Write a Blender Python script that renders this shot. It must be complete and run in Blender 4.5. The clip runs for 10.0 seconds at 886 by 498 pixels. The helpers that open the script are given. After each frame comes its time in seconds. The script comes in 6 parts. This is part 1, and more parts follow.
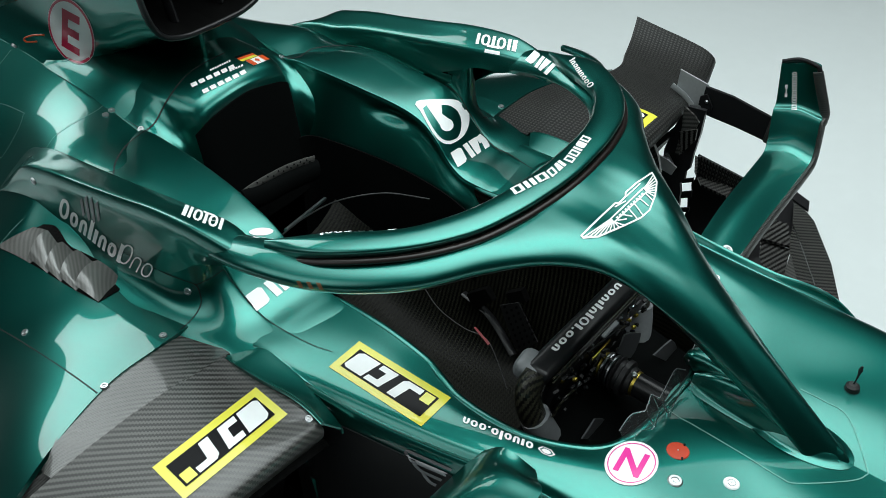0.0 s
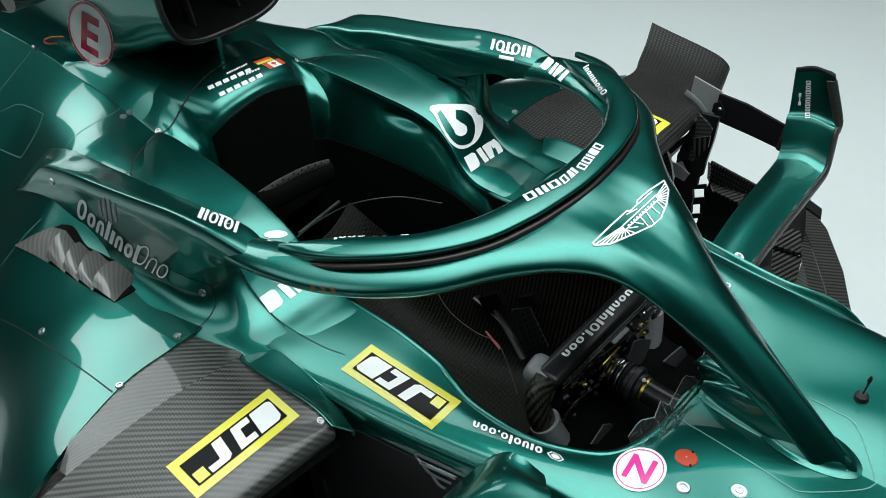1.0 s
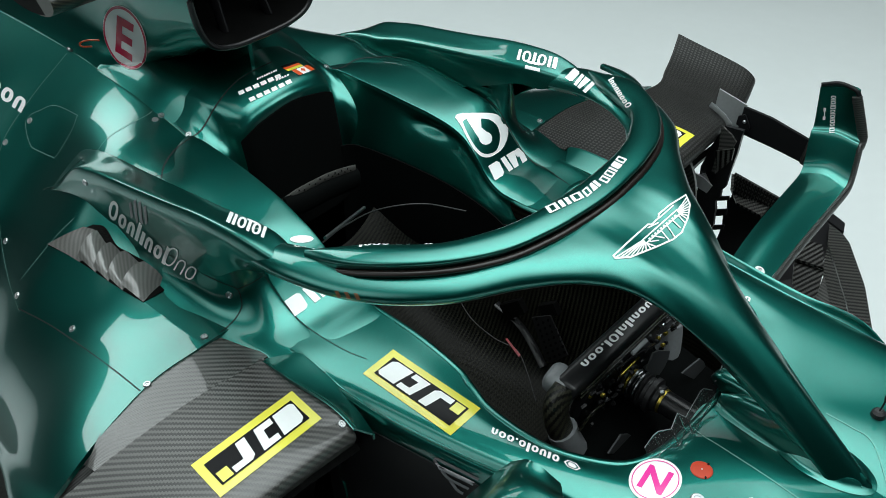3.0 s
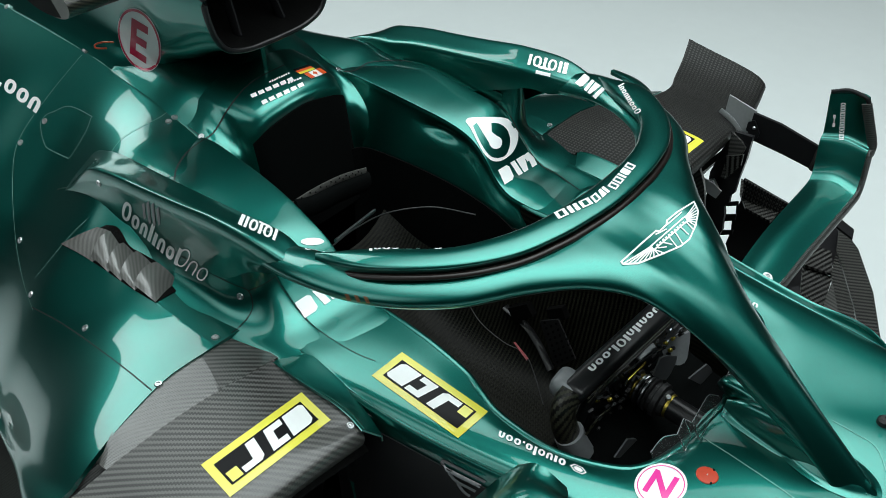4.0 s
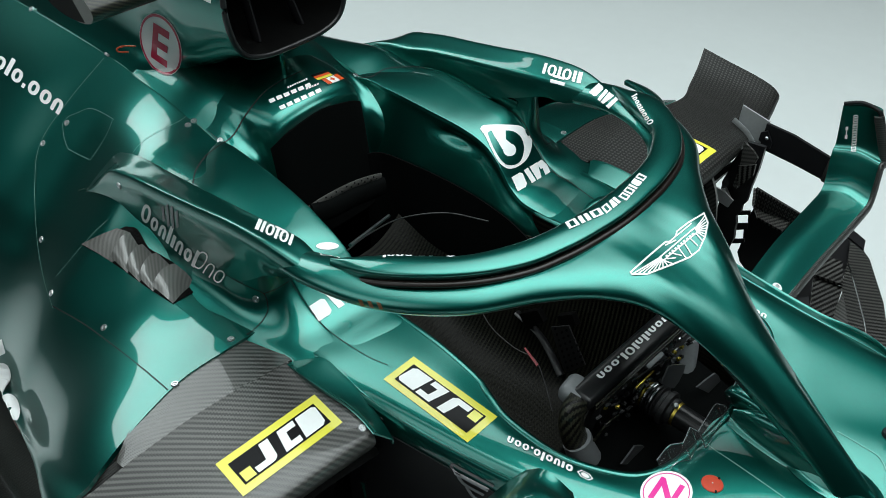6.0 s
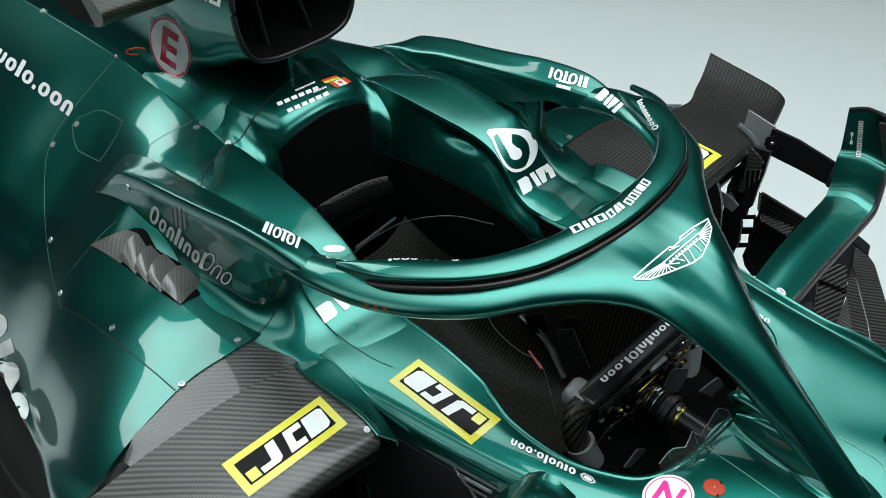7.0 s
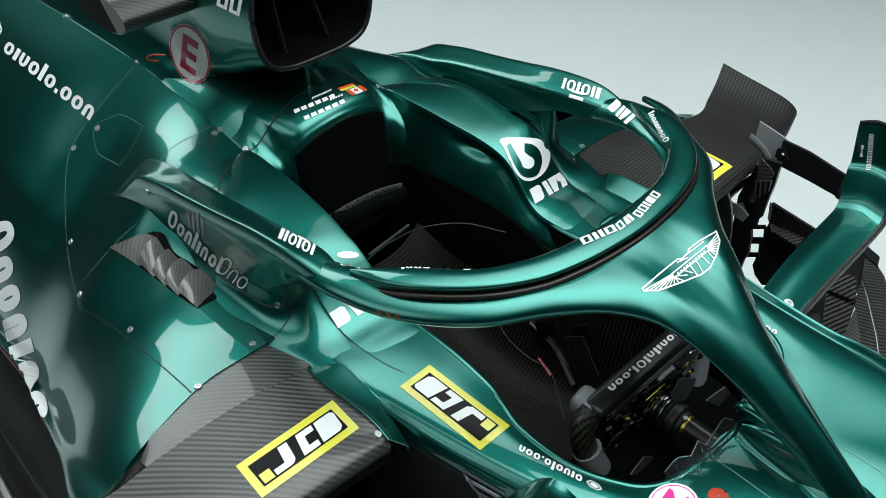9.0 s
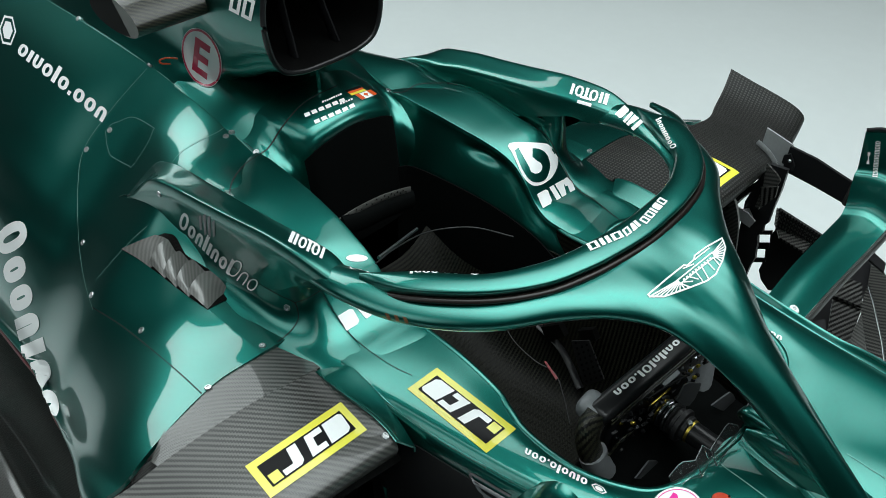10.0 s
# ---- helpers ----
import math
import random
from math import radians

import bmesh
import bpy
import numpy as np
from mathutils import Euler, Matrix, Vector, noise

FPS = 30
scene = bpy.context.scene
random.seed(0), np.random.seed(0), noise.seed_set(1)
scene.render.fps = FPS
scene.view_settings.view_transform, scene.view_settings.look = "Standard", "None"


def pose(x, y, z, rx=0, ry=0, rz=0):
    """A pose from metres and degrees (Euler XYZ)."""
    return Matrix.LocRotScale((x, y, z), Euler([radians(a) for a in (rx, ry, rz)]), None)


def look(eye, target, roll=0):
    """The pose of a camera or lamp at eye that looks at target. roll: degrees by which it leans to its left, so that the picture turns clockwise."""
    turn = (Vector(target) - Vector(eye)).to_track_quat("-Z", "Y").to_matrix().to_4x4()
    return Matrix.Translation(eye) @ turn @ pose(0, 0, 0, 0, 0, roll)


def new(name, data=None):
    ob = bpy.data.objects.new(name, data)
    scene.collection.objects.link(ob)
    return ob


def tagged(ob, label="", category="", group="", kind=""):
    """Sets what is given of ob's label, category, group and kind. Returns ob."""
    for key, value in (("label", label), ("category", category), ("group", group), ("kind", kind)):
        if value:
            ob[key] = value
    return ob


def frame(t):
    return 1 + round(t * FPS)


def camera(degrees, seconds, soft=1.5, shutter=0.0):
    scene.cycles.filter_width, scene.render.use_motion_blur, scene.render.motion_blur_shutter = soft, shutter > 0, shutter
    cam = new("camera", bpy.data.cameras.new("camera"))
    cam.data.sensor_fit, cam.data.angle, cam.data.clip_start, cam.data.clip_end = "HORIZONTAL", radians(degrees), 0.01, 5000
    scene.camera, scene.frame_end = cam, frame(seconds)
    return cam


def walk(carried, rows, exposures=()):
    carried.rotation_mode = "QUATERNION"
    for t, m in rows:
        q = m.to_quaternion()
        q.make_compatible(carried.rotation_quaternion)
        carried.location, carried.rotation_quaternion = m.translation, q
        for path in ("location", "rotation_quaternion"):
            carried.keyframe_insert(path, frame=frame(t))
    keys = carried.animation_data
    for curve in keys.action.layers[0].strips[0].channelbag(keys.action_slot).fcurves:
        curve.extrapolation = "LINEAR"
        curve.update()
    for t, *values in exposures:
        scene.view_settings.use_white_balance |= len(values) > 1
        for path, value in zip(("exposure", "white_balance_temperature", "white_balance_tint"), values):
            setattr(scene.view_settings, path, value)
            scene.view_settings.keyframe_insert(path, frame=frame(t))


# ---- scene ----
from mathutils.bvhtree import BVHTree

# ---- camera ----
cam = camera(48.86, 10.0, soft=0.6)
ROWS = [
    (0.0, 0.4632, -0.8736, 1.5157, 53.772, 2.889, 38.393),
    (0.5, 0.4657, -0.8748, 1.5215, 53.795, 2.857, 38.895),
    (1.0, 0.4673, -0.8769, 1.5275, 53.816, 2.786, 39.399),
    (1.5, 0.4689, -0.8781, 1.5331, 53.817, 2.748, 39.869),
    (2.0, 0.4710, -0.8801, 1.5382, 53.856, 2.681, 40.372),
    (2.5, 0.4726, -0.8822, 1.5429, 53.892, 2.626, 40.794),
    (4.0, 0.4783, -0.8877, 1.5594, 53.912, 2.469, 41.973),
    (4.5, 0.4809, -0.8889, 1.5646, 53.910, 2.431, 42.309),
    (5.0, 0.4831, -0.8906, 1.5705, 53.891, 2.385, 42.615),
    (5.5, 0.4856, -0.8921, 1.5756, 53.889, 2.328, 42.896),
    (7.0, 0.4939, -0.8958, 1.5907, 53.908, 2.218, 43.718),
    (7.5, 0.4962, -0.8969, 1.5963, 53.893, 2.195, 43.963),
    (8.0, 0.4989, -0.8990, 1.6021, 53.913, 2.141, 44.231),
    (8.5, 0.5019, -0.9009, 1.6079, 53.927, 2.118, 44.497),
    (9.0, 0.5045, -0.9032, 1.6144, 53.936, 2.074, 44.790),
    (9.5, 0.5070, -0.9064, 1.6209, 53.944, 2.031, 45.061),
    (10.0, 0.5096, -0.9094, 1.6274, 53.965, 1.975, 45.390),
]
walk(cam, [(t, pose(x, y, z, rx, ry, rz)) for t, x, y, z, rx, ry, rz in ROWS])

# ---- light ----
world = bpy.data.worlds.new("studio")
scene.world = world
world.use_nodes = True
world.node_tree.nodes["Background"].inputs[0].default_value = (0.75, 0.85, 0.9, 1)
world.node_tree.nodes["Background"].inputs[1].default_value = 0.045
scene.view_settings.exposure = 0.0


def softbox(name, eye, target, sx, sy, power, colour=(1, 1, 1), soft=0.0):
    """A lit diffuser; soft is the share of its half width over which the cloth fades towards its rim."""
    data = bpy.data.lights.new(name, "AREA")
    data.shape, data.size, data.size_y, data.energy, data.color = "RECTANGLE", sx, sy, power, colour
    if soft:
        data.use_nodes = True
        N, L = data.node_tree.nodes, data.node_tree.links
        geo, sep = N.new("ShaderNodeNewGeometry"), N.new("ShaderNodeSeparateXYZ")
        L.new(geo.outputs["Parametric"], sep.inputs[0])
        sides = []
        for k in (0, 1):
            off, far, fall = N.new("ShaderNodeMath"), N.new("ShaderNodeMath"), N.new("ShaderNodeMapRange")
            off.operation, far.operation, fall.interpolation_type = "SUBTRACT", "ABSOLUTE", "SMOOTHSTEP"
            off.inputs[1].default_value = 0.5
            L.new(sep.outputs[k], off.inputs[0])
            L.new(off.outputs[0], far.inputs[0])
            L.new(far.outputs[0], fall.inputs["Value"])
            fall.inputs["From Min"].default_value, fall.inputs["From Max"].default_value = 0.5 * (1 - soft), 0.5
            fall.inputs["To Min"].default_value, fall.inputs["To Max"].default_value = 1.0, 0.0
            sides.append(fall.outputs[0])
        both = N.new("ShaderNodeMath")
        both.operation = "MULTIPLY"
        L.new(sides[0], both.inputs[0])
        L.new(sides[1], both.inputs[1])
        L.new(both.outputs[0], N["Emission"].inputs["Strength"])
    ob = new(name, data)
    ob.matrix_world = look(eye, target)
    return tagged(ob, "large white studio softbox over the car", "softbox", kind="structure")


TINT = (0.90, 1.0, 1.0)
softbox("softbox", (0.4, 0.72, 3.3), (0.4, 0.7201, 0.6), 6.3, 5.05, 485, TINT, 0.8)
softbox("softbox", (-4.1, 0.28, 3.3), (-4.1, 0.2801, 0.6), 2.9, 2.1, 92, TINT, 0.06)
softbox("softbox", (-1.5, -2.9, 3.2), (-1.5, 0.0, 0.6), 6.4, 2.6, 95, TINT, 0.8)


# ---- materials ----
def mat(name):
    m = bpy.data.materials.new(name)
    m.use_nodes = True
    return m, m.node_tree.nodes, m.node_tree.links, m.node_tree.nodes["Principled BSDF"]


def plain(name, colour, rough=0.5, metal=0.0, coat=0.0, grain=0.0, scale=200.0, bump=0.0, trans=0.0, spec=0.5):
    m, N, L, b = mat(name)
    b.inputs["Base Color"].default_value = (*colour, 1)
    b.inputs["IOR"].default_value = 1.25 if trans else 1.5
    b.inputs["Roughness"].default_value, b.inputs["Metallic"].default_value = rough, metal
    b.inputs["Coat Weight"].default_value, b.inputs["Coat Roughness"].default_value = coat, 0.03
    b.inputs["Transmission Weight"].default_value, b.inputs["Specular IOR Level"].default_value = trans, spec
    if grain or bump:
        tc, nz, big = N.new("ShaderNodeTexCoord"), N.new("ShaderNodeTexNoise"), N.new("ShaderNodeTexNoise")
        nz.inputs["Scale"].default_value, nz.inputs["Detail"].default_value = scale, 4
        big.inputs["Scale"].default_value, big.inputs["Detail"].default_value = 6, 3
        L.new(tc.outputs["Object"], nz.inputs["Vector"])
        L.new(tc.outputs["Object"], big.inputs["Vector"])
        mix = N.new("ShaderNodeMix")
        mix.data_type = "RGBA"
        ad = N.new("ShaderNodeMath")
        ad.operation = "MULTIPLY"
        L.new(nz.outputs["Fac"], ad.inputs[0])
        L.new(big.outputs["Fac"], ad.inputs[1])
        L.new(ad.outputs[0], mix.inputs[0])
        mix.inputs[6].default_value = (*[max(0, c * (1 - grain)) for c in colour], 1)
        mix.inputs[7].default_value = (*[min(1, c * (1 + 2 * grain)) for c in colour], 1)
        L.new(mix.outputs[2], b.inputs["Base Color"])
        rr = N.new("ShaderNodeMapRange")
        rr.inputs["To Min"].default_value, rr.inputs["To Max"].default_value = rough * 0.85, min(1, rough * 1.2)
        L.new(big.outputs["Fac"], rr.inputs["Value"])
        L.new(rr.outputs[0], b.inputs["Roughness"])
        if bump:
            bp = N.new("ShaderNodeBump")
            bp.inputs["Strength"].default_value, bp.inputs["Distance"].default_value = bump, 0.001
            L.new(nz.outputs["Fac"], bp.inputs["Height"])
            L.new(bp.outputs[0], b.inputs["Normal"])
    return m


def paint(name, colour, rough=0.35):
    """Metallic car paint: fine flakes under a clear coat."""
    m, N, L, b = mat(name)
    tc, fl, big = N.new("ShaderNodeTexCoord"), N.new("ShaderNodeTexVoronoi"), N.new("ShaderNodeTexNoise")
    fl.inputs["Scale"].default_value = 2600
    big.inputs["Scale"].default_value = 3
    L.new(tc.outputs["Object"], fl.inputs["Vector"])
    L.new(tc.outputs["Object"], big.inputs["Vector"])
    mix = N.new("ShaderNodeMix")
    mix.data_type = "RGBA"
    sep = N.new("ShaderNodeSeparateColor")
    L.new(fl.outputs["Color"], sep.inputs[0])
    L.new(sep.outputs[0], mix.inputs[0])
    mix.inputs[6].default_value = (*[c * 0.8 for c in colour], 1)
    mix.inputs[7].default_value = (*[min(1, c * 1.25) for c in colour], 1)
    L.new(mix.outputs[2], b.inputs["Base Color"])
    b.inputs["Metallic"].default_value, b.inputs["Roughness"].default_value = 1.0, rough
    rr = N.new("ShaderNodeMapRange")
    rr.inputs["To Min"].default_value, rr.inputs["To Max"].default_value = rough - 0.03, rough + 0.03
    L.new(big.outputs["Fac"], rr.inputs["Value"])
    L.new(rr.outputs[0], b.inputs["Roughness"])
    b.inputs["Coat Weight"].default_value, b.inputs["Coat Roughness"].default_value = 1.0, 0.02
    b.inputs["Coat IOR"].default_value = 1.5
    return m


def carbon(name, tow=0.0024, dark=0.006, light=0.032, rough=0.3, coat=0.45, turn=0.0, spec=0.5, step=4, warm=0.94, bump=0.5):
    """Twill carbon weave on the metre-sized UVs of the panels."""
    m, N, L, b = mat(name)
    uv = N.new("ShaderNodeUVMap")
    mp = N.new("ShaderNodeMapping")
    mp.inputs["Rotation"].default_value = (0, 0, radians(turn))
    mp.inputs["Scale"].default_value = (1 / tow, 1 / tow, 1)
    L.new(uv.outputs[0], mp.inputs[0])
    sp = N.new("ShaderNodeSeparateXYZ")
    L.new(mp.outputs[0], sp.inputs[0])

    def op(kind, a, c=None, v=None):
        n = N.new("ShaderNodeMath")
        n.operation = kind
        L.new(a, n.inputs[0])
        if c is not None:
            L.new(c, n.inputs[1])
        elif v is not None:
            n.inputs[1].default_value = v
        return n.outputs[0]
    fu, fv = op("FLOOR", sp.outputs[0]), op("FLOOR", sp.outputs[1])
    if step:
        s = op("FLOORED_MODULO", op("ADD", fu, fv), v=step)
        mask = op("LESS_THAN", s, v=step / 2 - 0.5)
    else:   # plain weave: light crossings in a dark grid
        mask = op("MULTIPLY", op("LESS_THAN", op("FLOORED_MODULO", fu, v=2), v=0.5), op("LESS_THAN", op("FLOORED_MODULO", fv, v=2), v=0.5))
    ru, rv = op("FRACT", sp.outputs[0]), op("FRACT", sp.outputs[1])
    hu = op("ABSOLUTE", op("SUBTRACT", ru, v=0.5))
    hv = op("ABSOLUTE", op("SUBTRACT", rv, v=0.5))
    hm = N.new("ShaderNodeMix")
    L.new(mask, hm.inputs[0])
    L.new(hu, hm.inputs[2])
    L.new(hv, hm.inputs[3])
    mix = N.new("ShaderNodeMix")
    mix.data_type = "RGBA"
    L.new(mask, mix.inputs[0])
    mix.inputs[6].default_value = (dark, dark, dark * 0.95, 1)
    mix.inputs[7].default_value = (light, light, light * warm, 1)
    tc, big = N.new("ShaderNodeTexCoord"), N.new("ShaderNodeTexNoise")
    big.inputs["Scale"].default_value = 9
    L.new(tc.outputs["Object"], big.inputs["Vector"])
    hs = N.new("ShaderNodeHueSaturation")
    vr = N.new("ShaderNodeMapRange")
    vr.inputs["To Min"].default_value, vr.inputs["To Max"].default_value = 0.6, 1.4
    L.new(big.outputs["Fac"], vr.inputs["Value"])
    L.new(vr.outputs[0], hs.inputs["Value"])
    L.new(mix.outputs[2], hs.inputs["Color"])
    L.new(hs.outputs[0], b.inputs["Base Color"])
    rr = N.new("ShaderNodeMapRange")
    rr.inputs["To Min"].default_value, rr.inputs["To Max"].default_value = rough, rough + 0.15
    L.new(mask, rr.inputs["Value"])
    L.new(rr.outputs[0], b.inputs["Roughness"])
    b.inputs["Coat Weight"].default_value, b.inputs["Coat Roughness"].default_value, b.inputs["Specular IOR Level"].default_value = coat, 0.06, spec
    bp = N.new("ShaderNodeBump")
    bp.invert = True
    bp.inputs["Strength"].default_value, bp.inputs["Distance"].default_value = bump, 0.0008
    L.new(hm.outputs[0], bp.inputs["Height"])
    L.new(bp.outputs[0], b.inputs["Normal"])
    return m


GREEN = paint("green_paint", (0.013, 0.158, 0.130))
CARBON = carbon("carbon_gloss", tow=0.0028, dark=0.022, light=0.08, bump=0.25)
CARBON_P = carbon("carbon_plain_weave", tow=0.0030, dark=0.006, light=0.055, rough=0.4, coat=0.06, step=0, spec=0.2)
CARBON_Q = carbon("carbon_coarse_plain_weave", tow=0.0034, dark=0.007, light=0.050, rough=0.4, coat=0.06, step=0, spec=0.2)
CARBON_D = carbon("carbon_dark", tow=0.0035, dark=0.0015, light=0.06, rough=0.35, coat=0.1, turn=25, spec=0.25)
# near black; under the louvres it stands for the shade of the recess
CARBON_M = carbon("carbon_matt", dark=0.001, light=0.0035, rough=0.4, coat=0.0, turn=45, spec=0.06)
CARBON_L = carbon("carbon_liner", tow=0.0025, dark=0.0008, light=0.011, rough=0.36, coat=0.02, turn=45, spec=0.08, warm=0.68)
CARBON_F = carbon("carbon_fine", tow=0.0014, light=0.045, rough=0.4, coat=0.2, turn=45)
CARBON_G = carbon("carbon_glossy_blade", tow=0.0024, dark=0.03, light=0.055, rough=0.28, coat=0.7, turn=30)
# grey weave: the softbox sheen on the louvre blades is put into the base colour
CARBON_SHEEN = carbon("carbon_sheen", tow=0.0022, dark=0.09, light=0.13, rough=0.3, coat=0.8, bump=0.08)
CARBON_B = carbon("carbon_brownish", tow=0.0030, dark=0.004, light=0.028, rough=0.3, coat=0.25, warm=0.65, spec=0.3)
BLACK = plain("black_foam", (0.0025, 0.003, 0.003), 0.9, grain=0.3, bump=0.2, spec=0.04)
RUBBER = plain("black_rubber", (0.012, 0.012, 0.013), 0.5, grain=0.3, bump=0.1)
DARKP = plain("dark_grey_plate", (0.05, 0.053, 0.056), 0.5, 0.1, grain=0.15)
# pale green for joints: the highlight on their edges is painted in
JOINT_GLINT = plain("joint_glint", (0.13, 0.35, 0.30), 0.5, 0.5, grain=0.1)
MAROON = plain("dark_red_line", (0.16, 0.008, 0.012), 0.35, coat=0.3, grain=0.1)
SATIN = plain("satin_aluminium", (0.5, 0.52, 0.53), 0.38, 0.55, grain=0.15, bump=0.1)
# brown-black that carries the shade of the slot under the halo fin
SLOT_SHADE = plain("slot_shade", (0.012, 0.008, 0.007), 0.3, grain=0.3, spec=0.4)
BROWN = plain("brown_print", (0.14, 0.07, 0.03), 0.4, grain=0.2)
PADGREY = plain("grey_pad", (0.06, 0.058, 0.054), 0.6, grain=0.3, bump=0.2)
PLASTIC = plain("black_plastic", (0.010, 0.010, 0.011), 0.3, grain=0.2, spec=0.35)
DUCT = plain("duct_black", (0.003, 0.003, 0.003), 0.35, grain=0.3, spec=0.2)
ALU = plain("aluminium", (0.6, 0.62, 0.63), 0.32, 1.0, grain=0.1, bump=0.1)
STEEL = plain("steel", (0.32, 0.33, 0.34), 0.3, 1.0, grain=0.1)
GOLD = plain("gold_anodised", (0.55, 0.42, 0.08), 0.35, 1.0, grain=0.1)
GREYP = plain("grey_plate", (0.2, 0.21, 0.22), 0.45, 0.2, grain=0.15)
WHITE = plain("white_film", (0.82, 0.84, 0.84), 0.35, coat=0.5, grain=0.03)
YELLOW = plain("yellow_film", (0.74, 0.69, 0.06), 0.35, coat=1.0, grain=0.03)
INK = plain("black_film", (0.006, 0.006, 0.007), 0.3, grain=0.1, spec=0.12)
CRIMSON = plain("crimson_film", (0.5, 0.01, 0.06), 0.35, coat=0.5, grain=0.05)
PINK = plain("pink_film", (0.75, 0.03, 0.3), 0.35, coat=0.5, grain=0.05)
RED = plain("red_plastic", (0.45, 0.04, 0.012), 0.35, coat=0.3, grain=0.1)
FLAGRED = plain("flag_red", (0.6, 0.08, 0.015), 0.35, grain=0.05)
GAP = plain("dark_gap", (0.004, 0.01, 0.009), 0.6, grain=0.2)
CLEAR = plain("clear_screen", (0.9, 0.95, 0.95), 0.03, trans=0.99)
FLOOR = plain("studio_floor", (0.63, 0.67, 0.67), 0.6, grain=0.03, scale=20)


# ---- mesh helpers ----
def spline(pts, n):
    """Catmull-Rom curve through the points, n samples."""
    p = np.array(pts, float)
    p = np.vstack([2 * p[0] - p[1], p, 2 * p[-1] - p[-2]])
    k = len(p) - 3
    out = []
    for s in np.linspace(0, k, n):
        i = min(int(s), k - 1)
        a, (p0, p1, p2, p3) = s - i, p[i:i + 4]
        out.append(0.5 * (2 * p1 + (p2 - p0) * a + (2 * p0 - 5 * p1 + 4 * p2 - p3) * a * a + (3 * p1 - p0 - 3 * p2 + p3) * a ** 3))
    return np.array(out)


def loft(rows, nu, nv):
    a = np.array([spline(r, nv) for r in rows])
    return np.stack([spline(a[:, j], nu) for j in range(nv)], 1)


def even(g, times, first):
    """Fairs the lengthwise lines of a grid from the given column on; the two ends stay."""
    w = np.clip((np.arange(g.shape[1]) - first) / 12.0, 0, 1)[None, :, None] if first else 1.0
    for _ in range(times):
        h = g.copy()
        h[1:-1] = (g[:-2] + 2 * g[1:-1] + g[2:]) / 4
        g = g * (1 - w) + h * w
    return g


def flip(g):
    return g * np.array([1, -1, 1])


def sheet(g, thick=0.004, out=(0, 0, 1), name="panel"):
    """A shell of the given thickness under the grid of points g, whose upper side looks to out, with UVs in metres."""
    nu, nv = g.shape[:2]
    nn = np.cross(np.gradient(g, axis=0), np.gradient(g, axis=1))
    nn /= np.linalg.norm(nn, axis=2, keepdims=True) + 1e-9
    if nn.mean(axis=(0, 1)) @ np.array(out, float) < 0:
        g, nn = g[::-1], -nn[::-1]
    us = np.concatenate([[0], np.cumsum(np.linalg.norm(np.diff(g[:, nv // 2], axis=0), axis=1))])
    vs = np.concatenate([[0], np.cumsum(np.linalg.norm(np.diff(g[nu // 2], axis=0), axis=1))])
    v = [tuple(q) for q in g.reshape(-1, 3)]
    faces, uvs = [], []
    o = len(v)
    for i in range(nu - 1):
        for j in range(nv - 1):
            faces.append((i * nv + j, (i + 1) * nv + j, (i + 1) * nv + j + 1, i * nv + j + 1))
            uvs += [(us[i], vs[j]), (us[i + 1], vs[j]), (us[i + 1], vs[j + 1]), (us[i], vs[j + 1])]
    if thick:
        v += [tuple(q) for q in (g - nn * thick).reshape(-1, 3)]
        for i in range(nu - 1):
            for j in range(nv - 1):
                faces.append((o + i * nv + j, o + i * nv + j + 1, o + (i + 1) * nv + j + 1, o + (i + 1) * nv + j))
                uvs += [(us[i], vs[j]), (us[i], vs[j + 1]), (us[i + 1], vs[j + 1]), (us[i + 1], vs[j])]
        ring = [i * nv for i in range(nu)] + [(nu - 1) * nv + j for j in range(1, nv)] + [i * nv + nv - 1 for i in range(nu - 2, -1, -1)] + [j for j in range(nv - 2, 0, -1)]
        for a, b in zip(ring, ring[1:] + ring[:1]):
            faces.append((a, o + a, o + b, b))
            uvs += [(0, 0), (0, thick), (0.002, thick), (0.002, 0)]
    me = bpy.data.meshes.new(name)
    me.from_pydata(v, [], faces)
    lay = me.uv_layers.new()
    lay.data.foreach_set("uv", np.array(uvs, float).ravel())
    sharp = np.zeros(len(me.polygons), bool)
    me.polygons.foreach_set("use_smooth", ~sharp)
    me.update()
    if thick:
        me.set_sharp_from_angle(angle=radians(50))
    return me


